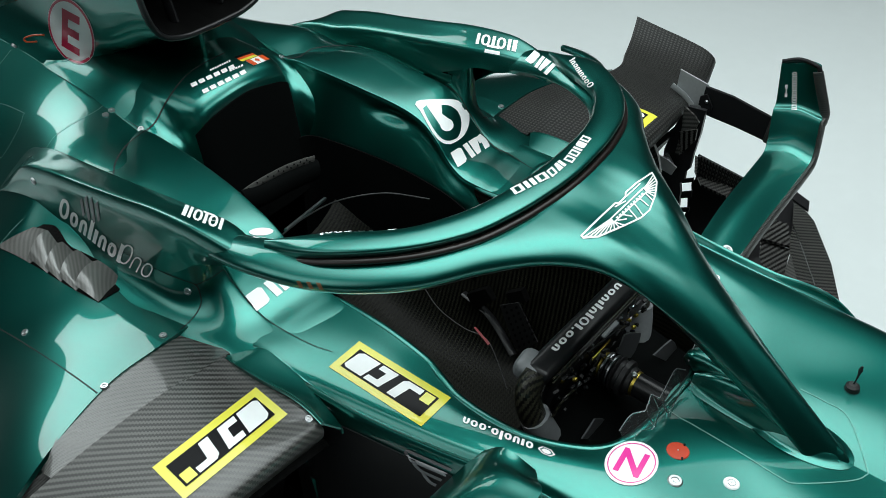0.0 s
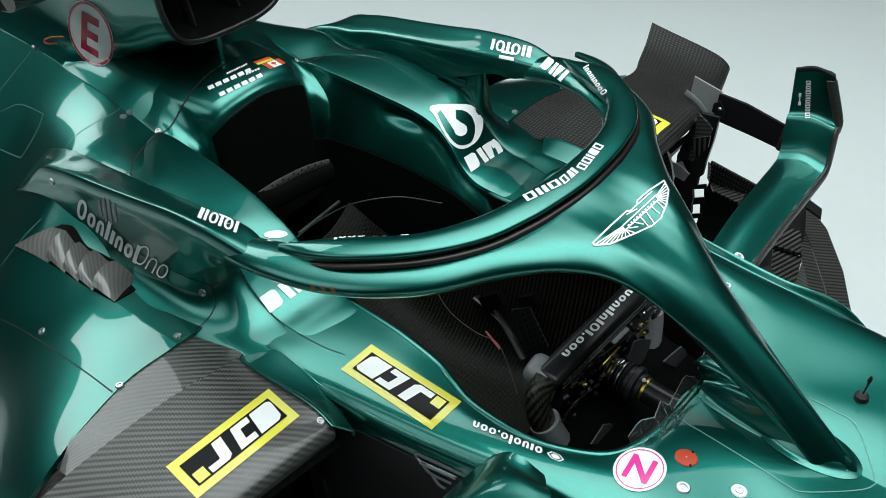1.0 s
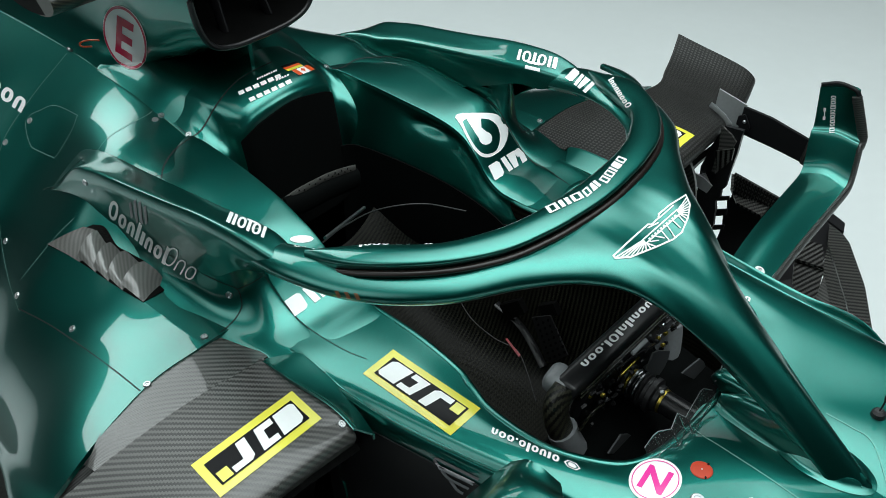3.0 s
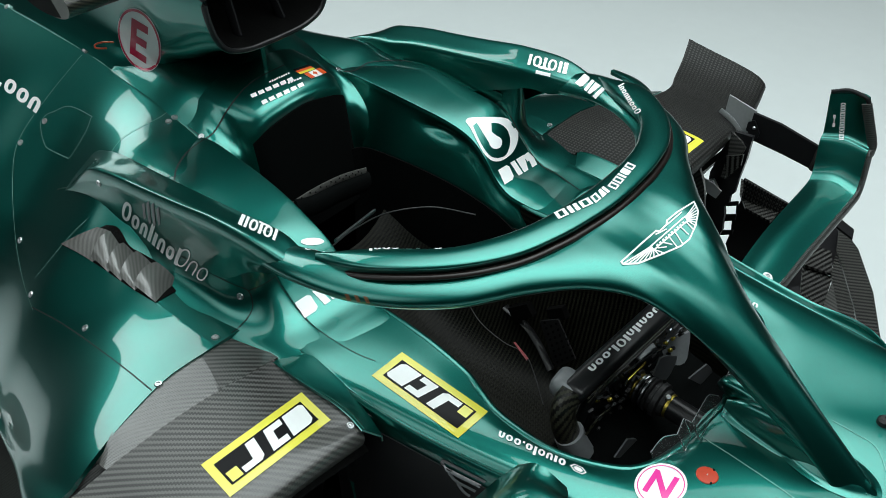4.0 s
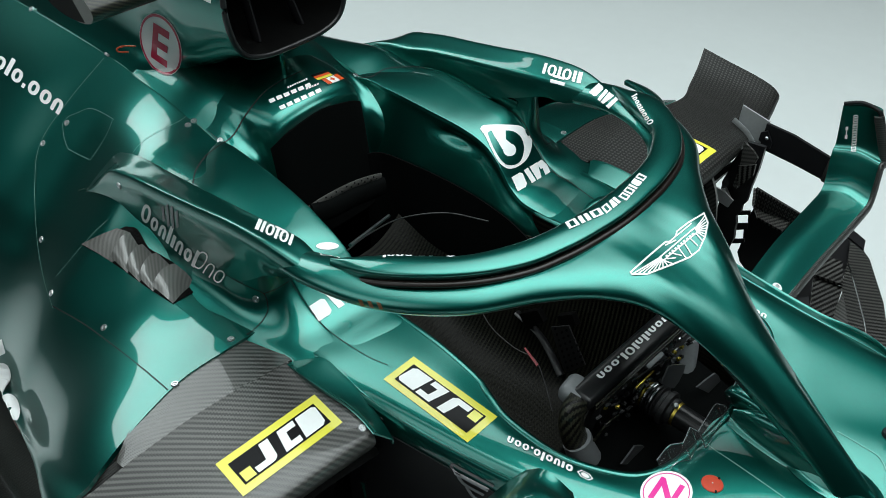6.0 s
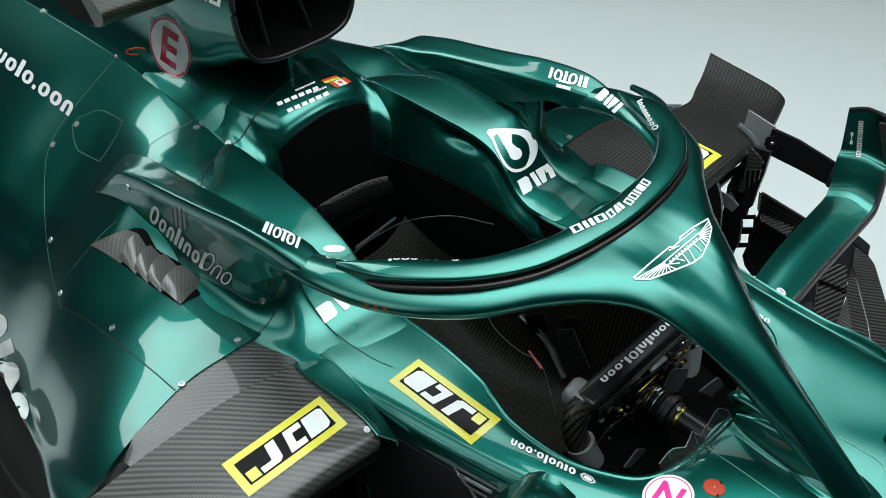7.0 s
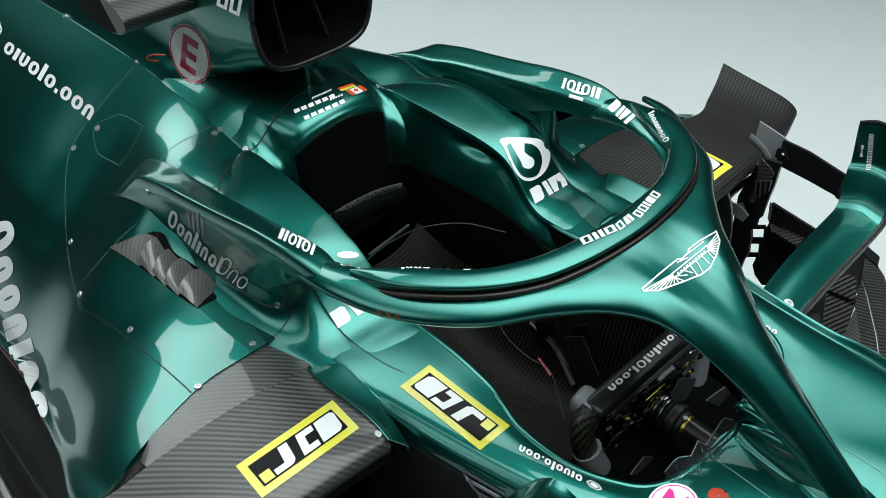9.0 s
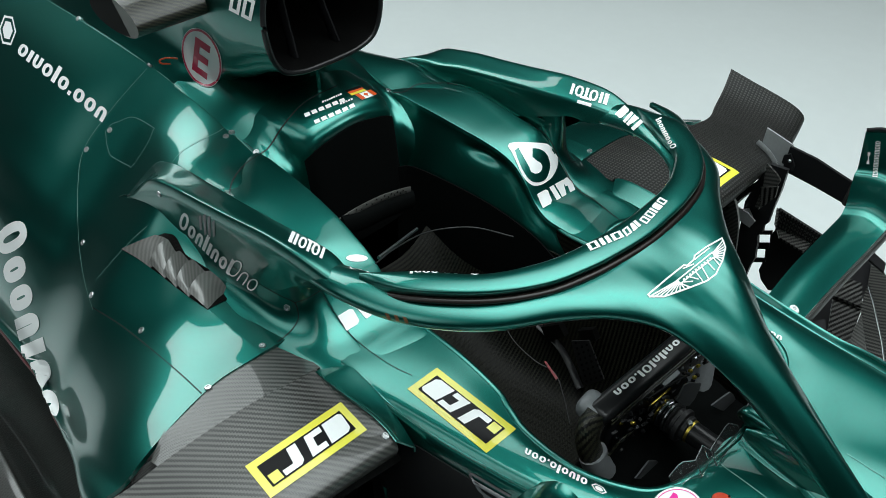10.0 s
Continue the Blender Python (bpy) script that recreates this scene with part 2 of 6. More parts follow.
def tube(path, prof, name="tube", n=40, scale=None, up=(0, 0, 1), closed_ends=True):
    """Sweeps the closed profile (list of (side, up)) along the path."""
    p = spline(path, n)
    d = np.gradient(p, axis=0)
    d /= np.linalg.norm(d, axis=1, keepdims=True)
    up = np.array(up, float)
    vs, fs, uvs, k = [], [], [], len(prof)
    ln = 0
    for i in range(n):
        s = np.cross(d[i], up)
        s /= np.linalg.norm(s) + 1e-9
        w = np.cross(s, d[i])
        sc = 1 if scale is None else np.interp(i / (n - 1), np.linspace(0, 1, len(scale)), scale)
        for a, b in prof:
            vs.append(tuple(p[i] + (s * a + w * b) * sc))
    per = sum(math.dist(prof[j], prof[(j + 1) % k]) for j in range(k))
    for i in range(n - 1):
        step = np.linalg.norm(p[i + 1] - p[i])
        for j in range(k):
            j2 = (j + 1) % k
            fs.append((i * k + j, i * k + j2, (i + 1) * k + j2, (i + 1) * k + j))
            uvs += [(ln, per * j / k), (ln, per * (j + 1) / k), (ln + step, per * (j + 1) / k), (ln + step, per * j / k)]
        ln += step
    if closed_ends:
        fs += [tuple(range(k))[::-1], tuple((n - 1) * k + j for j in range(k))]
        uvs += [(0, 0)] * (2 * k)
    me = bpy.data.meshes.new(name)
    me.from_pydata(vs, [], fs)
    me.uv_layers.new().data.foreach_set("uv", np.array(uvs, float).ravel())
    me.polygons.foreach_set("use_smooth", np.ones(len(me.polygons), bool))
    me.update()
    me.set_sharp_from_angle(angle=radians(40))
    return me


def oval(a, b, k=16, power=2.0):
    out = []
    for i in range(k):
        c, s = math.cos(2 * math.pi * i / k), math.sin(2 * math.pi * i / k)
        out.append((a * math.copysign(abs(c) ** (2 / power), c), b * math.copysign(abs(s) ** (2 / power), s)))
    return out


def lathe(prof, eye, axis, name="turned", k=24):
    """Turns the profile (radius, height) round the axis from eye."""
    q = Vector(axis).to_track_quat("Z", "Y").to_matrix()
    vs, fs, m = [], [], len(prof)
    for i in range(k):
        a = 2 * math.pi * i / k
        for r, h in prof:
            vs.append(tuple(Vector(eye) + q @ Vector((r * math.cos(a), r * math.sin(a), h))))
    for i in range(k):
        for j in range(m - 1):
            a, b = i * m, ((i + 1) % k) * m
            fs.append((a + j, b + j, b + j + 1, a + j + 1))
    me = bpy.data.meshes.new(name)
    me.from_pydata(vs, [], fs)
    me.polygons.foreach_set("use_smooth", np.ones(len(me.polygons), bool))
    me.update()
    me.set_sharp_from_angle(angle=radians(35))
    return me


def box(size, at, turn=(0, 0, 0), bevel=0.003, name="block", seg=2):
    bm = bmesh.new()
    bmesh.ops.create_cube(bm, size=1, matrix=Matrix.Diagonal((*size, 1)))
    if bevel:
        bmesh.ops.bevel(bm, geom=bm.edges[:], offset=bevel, segments=seg, affect="EDGES", profile=0.5)
    lay = bm.loops.layers.uv.new()
    for f in bm.faces:
        n = [abs(c) for c in f.normal]
        i = n.index(max(n))
        for l in f.loops:
            c = [l.vert.co[j] for j in range(3) if j != i]
            l[lay].uv = c
        f.smooth = True
    bm.transform(pose(*at, *turn))
    me = bpy.data.meshes.new(name)
    bm.to_mesh(me)
    bm.free()
    me.set_sharp_from_angle(angle=radians(40))
    return me


def slab(outline, thick, name="plate", bevel=0.0):
    """A flat or slightly bent plate from an outline of points, thickened along its normal."""
    bm = bmesh.new()
    f = bm.faces.new([bm.verts.new(p) for p in outline])
    bm.normal_update()
    n = f.normal.copy()
    r = bmesh.ops.extrude_face_region(bm, geom=[f])
    bmesh.ops.translate(bm, vec=-n * thick, verts=[g for g in r["geom"] if isinstance(g, bmesh.types.BMVert)])
    bmesh.ops.recalc_face_normals(bm, faces=bm.faces)
    if bevel:
        bmesh.ops.bevel(bm, geom=bm.edges[:], offset=bevel, segments=1, affect="EDGES")
    lay = bm.loops.layers.uv.new()
    ax = (Vector(outline[1]) - Vector(outline[0])).normalized()
    ay = n.cross(ax)
    for g in bm.faces:
        for l in g.loops:
            l[lay].uv = (l.vert.co.dot(ax), l.vert.co.dot(ay))
    me = bpy.data.meshes.new(name)
    bm.to_mesh(me)
    bm.free()
    return me


def part(name, me, material, parent, label=""):
    ob = new(name, me)
    if material:
        me.materials.clear()
        me.materials.append(material)
    ob.parent = parent
    if label:
        ob["label"] = label
    return ob


def thing(name, label, category, at=(0, 0, 0), group="", kind=""):
    ob = new(name)
    ob.location = at
    ob.empty_display_size = 0.1
    return tagged(ob, label, category, group, kind)


# ---- decals: thin film laid onto a host surface along a direction ----
def bvh(*obs):
    vs, fs = [], []
    for ob in obs:
        o = len(vs)
        vs += [v.co.copy() for v in ob.data.vertices]
        fs += [tuple(o + i for i in p.vertices) for p in ob.data.polygons]
    return BVHTree.FromPolygons(vs, fs)


def lay(polys, host, centre, ax, ay, way, name="film", lift=0.0009, fine=0.006):
    """polys: outlines in the plane of ax and ay round centre. Each is cut fine, dropped along way onto the host and raised by lift."""
    bm = bmesh.new()
    centre, ax, ay, way = Vector(centre), Vector(ax), Vector(ay), Vector(way).normalized()
    for poly in polys:
        try:
            bm.faces.new([bm.verts.new((x, y, 0)) for x, y in poly])
        except ValueError:
            pass
    bmesh.ops.remove_doubles(bm, verts=bm.verts[:], dist=1e-5)
    bmesh.ops.triangulate(bm, faces=bm.faces[:])
    sx, sy = ax.length, ay.length
    for _ in range(6):
        long = [e for e in bm.edges if math.hypot((e.verts[0].co.x - e.verts[1].co.x) * sx, (e.verts[0].co.y - e.verts[1].co.y) * sy) > fine]
        if not long:
            break
        bmesh.ops.subdivide_edges(bm, edges=long, cuts=1)
        bmesh.ops.triangulate(bm, faces=[f for f in bm.faces if len(f.verts) > 3])
    last = None
    for v in bm.verts:
        p = centre + ax * v.co.x + ay * v.co.y
        hit, nrm, _, d = host.ray_cast(p - way * 0.25, way)
        if hit is None:
            hit, nrm, _, d = host.find_nearest(p)
        if nrm.dot(way) > 0:
            nrm = -nrm
        v.co = hit + nrm * lift
    for f in bm.faces:
        f.normal_update()
        if f.normal.dot(way) > 0:
            f.normal_flip()
        f.smooth = True
    me = bpy.data.meshes.new(name)
    bm.to_mesh(me)
    bm.free()
    return me


def rect(x0, y0, x1, y1):
    return [(x0, y0), (x1, y0), (x1, y1), (x0, y1)]


def disc(r, k=40, x=0, y=0):
    return [(x + r * math.cos(2 * math.pi * i / k), y + r * math.sin(2 * math.pi * i / k)) for i in range(k)]


def ring(r0, r1, k=40):
    a, b = disc(r0, k), disc(r1, k)
    return [[a[i], a[(i + 1) % k], b[(i + 1) % k], b[i]] for i in range(k)]


def loop(x, y, rx, ry, tx, ty, a0=0.0, a1=360.0, k=24):
    """A piece of a rounded ring as a chain of quads."""
    out = []
    for i in range(k):
        q = [radians(a0 + (a1 - a0) * (i + e) / k) for e in (0, 1)]
        f = lambda a, u, v: (x + u * math.copysign(abs(math.cos(a)) ** 0.85, math.cos(a)), y + v * math.copysign(abs(math.sin(a)) ** 0.85, math.sin(a)))
        out.append([f(q[0], rx - tx, ry - ty), f(q[0], rx, ry), f(q[1], rx, ry), f(q[1], rx - tx, ry - ty)])
    return out


def blocks(word, gap=0.16, slant=0.0, bold=0.3):
    """A word drawn as plain shapes from x -0.5 to 0.5 and y -0.5 to 0.5, one list of outlines a shape: b block, f hollow frame,
    o and O small and tall ring, n small arch, u small cup, t tall bar, s short bar, d dot, w wedge block, i narrow block."""
    wide = dict(b=0.8, f=0.8, o=0.72, O=0.85, n=0.66, u=0.66, t=bold, s=bold, d=0.22, w=1.1, i=0.4)
    total = sum(wide[c] for c in word) + gap * (len(word) - 1)
    x, out = -total / 2, []
    for c in word:
        w, top = wide[c], 0.5 if c in "bftwiO" else (0.22 if c in "onus" else -0.26)
        q, ry = bold * 0.8, bold * 0.55
        h = (top + 0.5) / 2
        if c in "oO":
            shape = loop(x + w / 2, top - h, w / 2, h, q, ry)
        elif c == "n":
            shape = loop(x + w / 2, top - h, w / 2, h, q, ry, 0, 180, 14) + [rect(x, -0.5, x + q, top - h), rect(x + w - q, -0.5, x + w, top - h)]
        elif c == "u":
            shape = loop(x + w / 2, top - h, w / 2, h, q, ry, 180, 360, 14) + [rect(x, top - h, x + q, top), rect(x + w - q, top - h, x + w, top)]
        elif c == "f":
            shape = [rect(x, -0.5, x + q, top), rect(x + w - q, -0.5, x + w, top), rect(x + q, top - ry, x + w - q, top), rect(x + q, -0.5, x + w - q, -0.5 + ry)]
        elif c == "b":
            shape = [[(x, -0.5), (x + w * 0.8, -0.5), (x + w, -0.35), (x + w, 0.36), (x + w * 0.8, 0.5), (x, 0.5)]]
        elif c == "w":
            shape = [[(x, 0.5), (x + 0.16, -0.5), (x + 0.5, -0.5), (x + 0.34, 0.5)], [(x + 0.46, 0.5), (x + 0.6, -0.5), (x + 0.94, -0.5), (x + w, 0.5)]]
        else:
            shape = [rect(x, -0.5, x + w, top)]
        out.append([[(a / total + slant * b, b) for a, b in p] for p in shape])
        x += w + gap
    return out


def on(host, p, lift=0.001):
    """The place on the host behind p as seen from the walk."""
    way = (Vector(p) - Vector((0.485, -0.893, 1.57))).normalized()
    hit, n, _, _ = host.ray_cast(Vector(p) - way * 0.25, way)
    if hit is None:
        hit, n, _, _ = host.find_nearest(Vector(p))
    return np.array(hit - way * lift)


def seat_on(host, p):
    """The place on the host behind p as seen from the walk, and its outward normal."""
    way = (Vector(p) - Vector((0.485, -0.893, 1.57))).normalized()
    hit, n, _, _ = host.ray_cast(Vector(p) - way * 0.25, way)
    return hit, (n if n.dot(way) < 0 else -n)


def stripe(path, host, way, width=0.0016, name="seam", lift=0.0006, n=60):
    """A narrow dark joint line along a path, laid onto the host."""
    p = spline(path, n)
    way = Vector(way).normalized()
    vs, fs = [], []
    for i in range(n):
        q = Vector(p[i])
        hit, nrm, _, _ = host.ray_cast(q - way * 0.25, way)
        if hit is None:
            hit, nrm, _, _ = host.find_nearest(q)
        if nrm.dot(way) > 0:
            nrm = -nrm
        d = Vector(p[min(i + 1, n - 1)] - p[max(i - 1, 0)]).normalized()
        s = nrm.cross(d).normalized() * width / 2
        vs += [tuple(hit + s + nrm * lift), tuple(hit - s + nrm * lift)]
        if i:
            k = 2 * i
            fs.append((k - 2, k - 1, k + 1, k))
    me = bpy.data.meshes.new(name)
    me.from_pydata(vs, [], fs)
    me.update()
    return me



# ---- studio ----
bm = bmesh.new()
bmesh.ops.create_circle(bm, cap_ends=True, segments=64, radius=10)
me = bpy.data.meshes.new("floor")
bm.to_mesh(me)
bm.free()
tagged(part("floor", me, FLOOR, None), "seamless pale grey studio floor", "floor", kind="structure")

WALL = plain("dark_studio_wall", (0.035, 0.037, 0.038), 0.8, grain=0.15, scale=30, bump=0.1)
for name, size, at in (("wall_north", (14.4, 0.2, 4.4), (0, 7.1, 2.2)), ("wall_south", (14.4, 0.2, 4.4), (0, -7.1, 2.2)), ("wall_east", (0.2, 14.0, 4.4), (7.1, 0, 2.2)), ("wall_west", (0.2, 14.0, 4.4), (-7.1, 0, 2.2))):
    tagged(part(name, box(size, at, bevel=0), WALL, None), "plain dark studio wall", "wall", kind="structure")
tagged(part("ceiling", box((14.4, 14.4, 0.2), (0, 0, 4.5), bevel=0), WALL, None), "plain dark studio ceiling", "ceiling", kind="structure")

# ---- the car ----
car = thing("racing_car", "dark green single-seater racing car with carbon panels standing in a studio", "racing car")

# -- chassis top: from the cockpit rim (further on the middle line) over the shoulder and down the flank
g = loft([
    [(-0.50, -0.152, 0.640), (-0.50, -0.22, 0.645), (-0.50, -0.266, 0.650), (-0.50, -0.304, 0.650), (-0.50, -0.335, 0.650), (-0.50, -0.37, 0.65)],
    [(-0.44, -0.154, 0.653), (-0.44, -0.22, 0.664), (-0.44, -0.266, 0.670), (-0.44, -0.304, 0.668), (-0.44, -0.335, 0.665), (-0.44, -0.37, 0.66)],
    [(-0.40, -0.172, 0.672), (-0.40, -0.22, 0.680), (-0.40, -0.266, 0.683), (-0.40, -0.304, 0.680), (-0.40, -0.325, 0.672), (-0.40, -0.345, 0.65)],
    [(-0.334, -0.1675, 0.670), (-0.334, -0.22, 0.675), (-0.335, -0.266, 0.678), (-0.335, -0.300, 0.679), (-0.335, -0.312, 0.672), (-0.335, -0.318, 0.62)],
    [(-0.283, -0.170, 0.6675), (-0.28, -0.22, 0.671), (-0.28, -0.262, 0.6705), (-0.28, -0.304, 0.6675), (-0.28, -0.314, 0.656), (-0.28, -0.322, 0.56)],
    [(-0.235, -0.1725, 0.663), (-0.235, -0.22, 0.667), (-0.235, -0.268, 0.664), (-0.235, -0.302, 0.656), (-0.235, -0.317, 0.625), (-0.235, -0.317, 0.2)],
    [(-0.171, -0.178, 0.652), (-0.17, -0.225, 0.659), (-0.163, -0.265, 0.655), (-0.16, -0.291, 0.645), (-0.16, -0.309, 0.606), (-0.16, -0.30, 0.15)],
    [(-0.09, -0.206, 0.647), (-0.085, -0.232, 0.652), (-0.08, -0.258, 0.649), (-0.07, -0.277, 0.640), (-0.07, -0.296, 0.600), (-0.07, -0.285, 0.15)],
    [(-0.01, -0.210, 0.645), (0.00, -0.228, 0.649), (0.01, -0.248, 0.646), (0.02, -0.262, 0.637), (0.02, -0.281, 0.597), (0.02, -0.27, 0.15)],
    [(0.055, -0.190, 0.643), (0.075, -0.21, 0.646), (0.10, -0.240, 0.641), (0.11, -0.256, 0.630), (0.11, -0.274, 0.59), (0.11, -0.262, 0.15)],
    [(0.093, -0.155, 0.640), (0.13, -0.19, 0.642), (0.18, -0.236, 0.634), (0.20, -0.256, 0.622), (0.20, -0.268, 0.59), (0.20, -0.258, 0.15)],
    [(0.109, -0.088, 0.635), (0.17, -0.14, 0.635), (0.27, -0.235, 0.625), (0.29, -0.264, 0.59), (0.29, -0.274, 0.5), (0.29, -0.26, 0.15)],
    [(0.113, -0.004, 0.634), (0.22, -0.10, 0.629), (0.36, -0.222, 0.614), (0.38, -0.252, 0.58), (0.38, -0.26, 0.5), (0.38, -0.25, 0.15)],
    [(0.22, 0.0, 0.623), (0.33, -0.10, 0.622), (0.46, -0.210, 0.603), (0.48, -0.24, 0.57), (0.48, -0.248, 0.5), (0.48, -0.24, 0.15)],
    [(0.45, 0.0, 0.605), (0.52, -0.10, 0.604), (0.60, -0.194, 0.586), (0.61, -0.222, 0.55), (0.61, -0.23, 0.48), (0.61, -0.22, 0.15)],
    [(0.8, 0.0, 0.577), (0.82, -0.085, 0.573), (0.85, -0.165, 0.557), (0.86, -0.19, 0.52), (0.86, -0.2, 0.45), (0.86, -0.19, 0.15)],
    [(1.4, 0.0, 0.47), (1.4, -0.05, 0.465), (1.4, -0.10, 0.45), (1.4, -0.12, 0.42), (1.4, -0.125, 0.35), (1.4, -0.11, 0.2)],
], 150, 60)
chassis_r = part("chassis_side", sheet(g, 0.006, (0, 0, 1)), GREEN, car)
chassis_l = part("chassis_side", sheet(flip(g), 0.006, (0, 0, 1)), GREEN, car)

# rounded rim of the cockpit opening and the carbon liner below it
half = [(-0.50, -0.175, 0.638), (-0.40, -0.175, 0.668), (-0.365, -0.172, 0.669), (-0.334, -0.1675, 0.667), (-0.283, -0.170, 0.6645), (-0.235, -0.1725, 0.660), (-0.171, -0.178, 0.649), (-0.135, -0.192, 0.648), (-0.09, -0.206, 0.645), (-0.01, -0.210, 0.643), (0.055, -0.190, 0.641), (0.093, -0.155, 0.636), (0.109, -0.088, 0.632), (0.113, 0.0, 0.632)]
rim_path = half + [(x, -y, z) for x, y, z in half[-2::-1]]
part("cockpit_rim", tube(rim_path, oval(0.006, 0.005, 10), n=120, scale=[0.2, 0.25, 0.4, 0.7] + [1] * (len(rim_path) - 8) + [0.7, 0.4, 0.25, 0.2]), GREEN, car)
top = np.array(rim_path)
low = top * np.array([1, 0.93, 1]) + np.array([-0.01, 0, 0])
g = loft([top - [0, 0, 0.002], np.c_[low[:, :2], np.full(len(low), 0.50)], np.c_[low[:, :2] * [1, 0.9], np.full(len(low), 0.36)]], 20, 120)
part("cockpit_liner", sheet(g, -0.004, (0, 0, 1)), CARBON_L, car, "dark brownish carbon cockpit liner")
g = loft([[(x, y, 0.36 + 0.4 * y * y) for y in np.linspace(-0.2, 0.2, 5)] for x in (-0.66, -0.4, -0.1, 0.3, 0.6)], 20, 20)
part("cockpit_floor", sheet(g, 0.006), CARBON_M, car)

# -- cockpit surround: two padded arms that fall forward to the rim, and the block behind the head
arm = []
for x, lo, yc, zc, yb, zb, zo in (   # foot of the inner wall, inner crest, outer crest, foot of the outer fall
    (-0.82, (0.114, 0.655), 0.150, 0.775, 0.258, 0.750, 0.58), (-0.76, (0.114, 0.665), 0.150, 0.798, 0.260, 0.776, 0.58),
    (-0.72, (0.113, 0.665), 0.150, 0.804, 0.262, 0.790, 0.58), (-0.68, (0.113, 0.665), 0.151, 0.801, 0.263, 0.796, 0.58),
    (-0.64, (0.114, 0.665), 0.153, 0.797, 0.263, 0.797, 0.58), (-0.60, (0.118, 0.664), 0.155, 0.792, 0.262, 0.793, 0.58),
    (-0.56, (0.124, 0.663), 0.158, 0.786, 0.262, 0.787, 0.58), (-0.52, (0.130, 0.662), 0.162, 0.779, 0.262, 0.781, 0.58),
    (-0.48, (0.135, 0.660), 0.166, 0.768, 0.262, 0.774, 0.58), (-0.45, (0.139, 0.655), 0.167, 0.754, 0.264, 0.753, 0.58),
    (-0.425, (0.142, 0.650), 0.166, 0.731, 0.266, 0.720, 0.58), (-0.40, (0.143, 0.642), 0.165, 0.699, 0.266, 0.6950, 0.58),
    (-0.375, (0.144, 0.630), 0.165, 0.681, 0.266, 0.6830, 0.58), (-0.345, (0.142, 0.58), 0.167, 0.6735, 0.266, 0.6793, 0.57),
    (-0.31, (0.150, 0.53), 0.170, 0.668, 0.266, 0.672, 0.56), (-0.25, (0.165, 0.50), 0.178, 0.650, 0.266, 0.650, 0.56)):
    yl, zl = lo
    h = min(0.02, 0.25 * (zc - zl))
    arm.append([(x, yl, zl), (x, yl + 0.6 * (yc - yl) - 0.002, zl + 0.5 * (zc - zl)), (x, yc - 0.003, zc - h), (x, yc, zc - 0.004), (x, yc + 0.006, zc + 0.0005),
                (x, 0.55 * yc + 0.45 * yb, 0.55 * zc + 0.45 * zb + 0.002), (x, yb - 0.006, zb + 0.0005), (x, yb + 0.001, zb - 0.004)] + ([(x, yb + 0.012, zb - 0.03), (x, yb + 0.022, zo)] if x < -0.46 else [(x, yb + 0.005, zb - 0.012), (x, yb + 0.008, zb - 0.03)]) + [(x, yb + (0.03 if x < -0.46 else 0.010), zo)])
g = loft(arm, 120, 130)
g[..., 1] += np.where(g[..., 1] < 0.2, 0.010 * np.exp(-((g[..., 0] + 0.515) / 0.032) ** 2 - ((g[..., 2] - 0.752 + 0.12 * (g[..., 0] + 0.515)) / 0.009) ** 2), 0)   # shallow scoop in the inner face
arm_l = part("surround_arm", sheet(g, 0.008, (0, -1, 1)), GREEN, car)
arm_r = part("surround_arm", sheet(flip(g), 0.008, (0, 1, 1)), GREEN, car)
prof = [
    (0.0, [(-0.80, 0.862), (-0.745, 0.859), (-0.70, 0.851), (-0.678, 0.838), (-0.668, 0.80), (-0.655, 0.60)]),
    (0.06, [(-0.80, 0.859), (-0.745, 0.854), (-0.702, 0.845), (-0.680, 0.831), (-0.670, 0.79), (-0.657, 0.60)]),
    (0.088, [(-0.80, 0.851), (-0.747, 0.845), (-0.706, 0.835), (-0.685, 0.820), (-0.674, 0.78), (-0.661, 0.60)]),
    (0.102, [(-0.80, 0.843), (-0.750, 0.837), (-0.714, 0.824), (-0.698, 0.806), (-0.686, 0.765), (-0.670, 0.60)]),
    (0.110, [(-0.80, 0.837), (-0.756, 0.830), (-0.728, 0.814), (-0.712, 0.794), (-0.693, 0.752), (-0.670, 0.60)]),
    (0.120, [(-0.80, 0.830), (-0.763, 0.823), (-0.738, 0.809), (-0.714, 0.786), (-0.687, 0.745), (-0.660, 0.62)]),
    (0.132, [(-0.80, 0.822), (-0.766, 0.816), (-0.742, 0.805), (-0.712, 0.783), (-0.676, 0.748), (-0.640, 0.66)]),
    (0.142, [(-0.80, 0.815), (-0.766, 0.811), (-0.742, 0.803), (-0.710, 0.783), (-0.670, 0.750), (-0.630, 0.69)]),
    (0.151, [(-0.80, 0.810), (-0.768, 0.807), (-0.744, 0.800), (-0.708, 0.784), (-0.664, 0.755), (-0.620, 0.71)]),
]
rows = [[(x, -y, z) for x, z in p] for y, p in prof[:0:-1]] + [[(x, y, z) for x, z in p] for y, p in prof]
g = loft(rows, 120, 60)
head = part("headrest", sheet(g, 0.006, (1, 0, 1)), GREEN, car)
# lower front of the headrest, in matt black
face = g[np.abs(g[:, 0, 1]) < 0.101]
first = int(np.argmax(face[len(face) // 2, :, 2] < 0.824))
part("headrest_front", sheet(face[:, first:] + np.array([0.003, 0, 0]), 0.003, (1, 0, 0)), BLACK, car, "matt black front of the headrest")

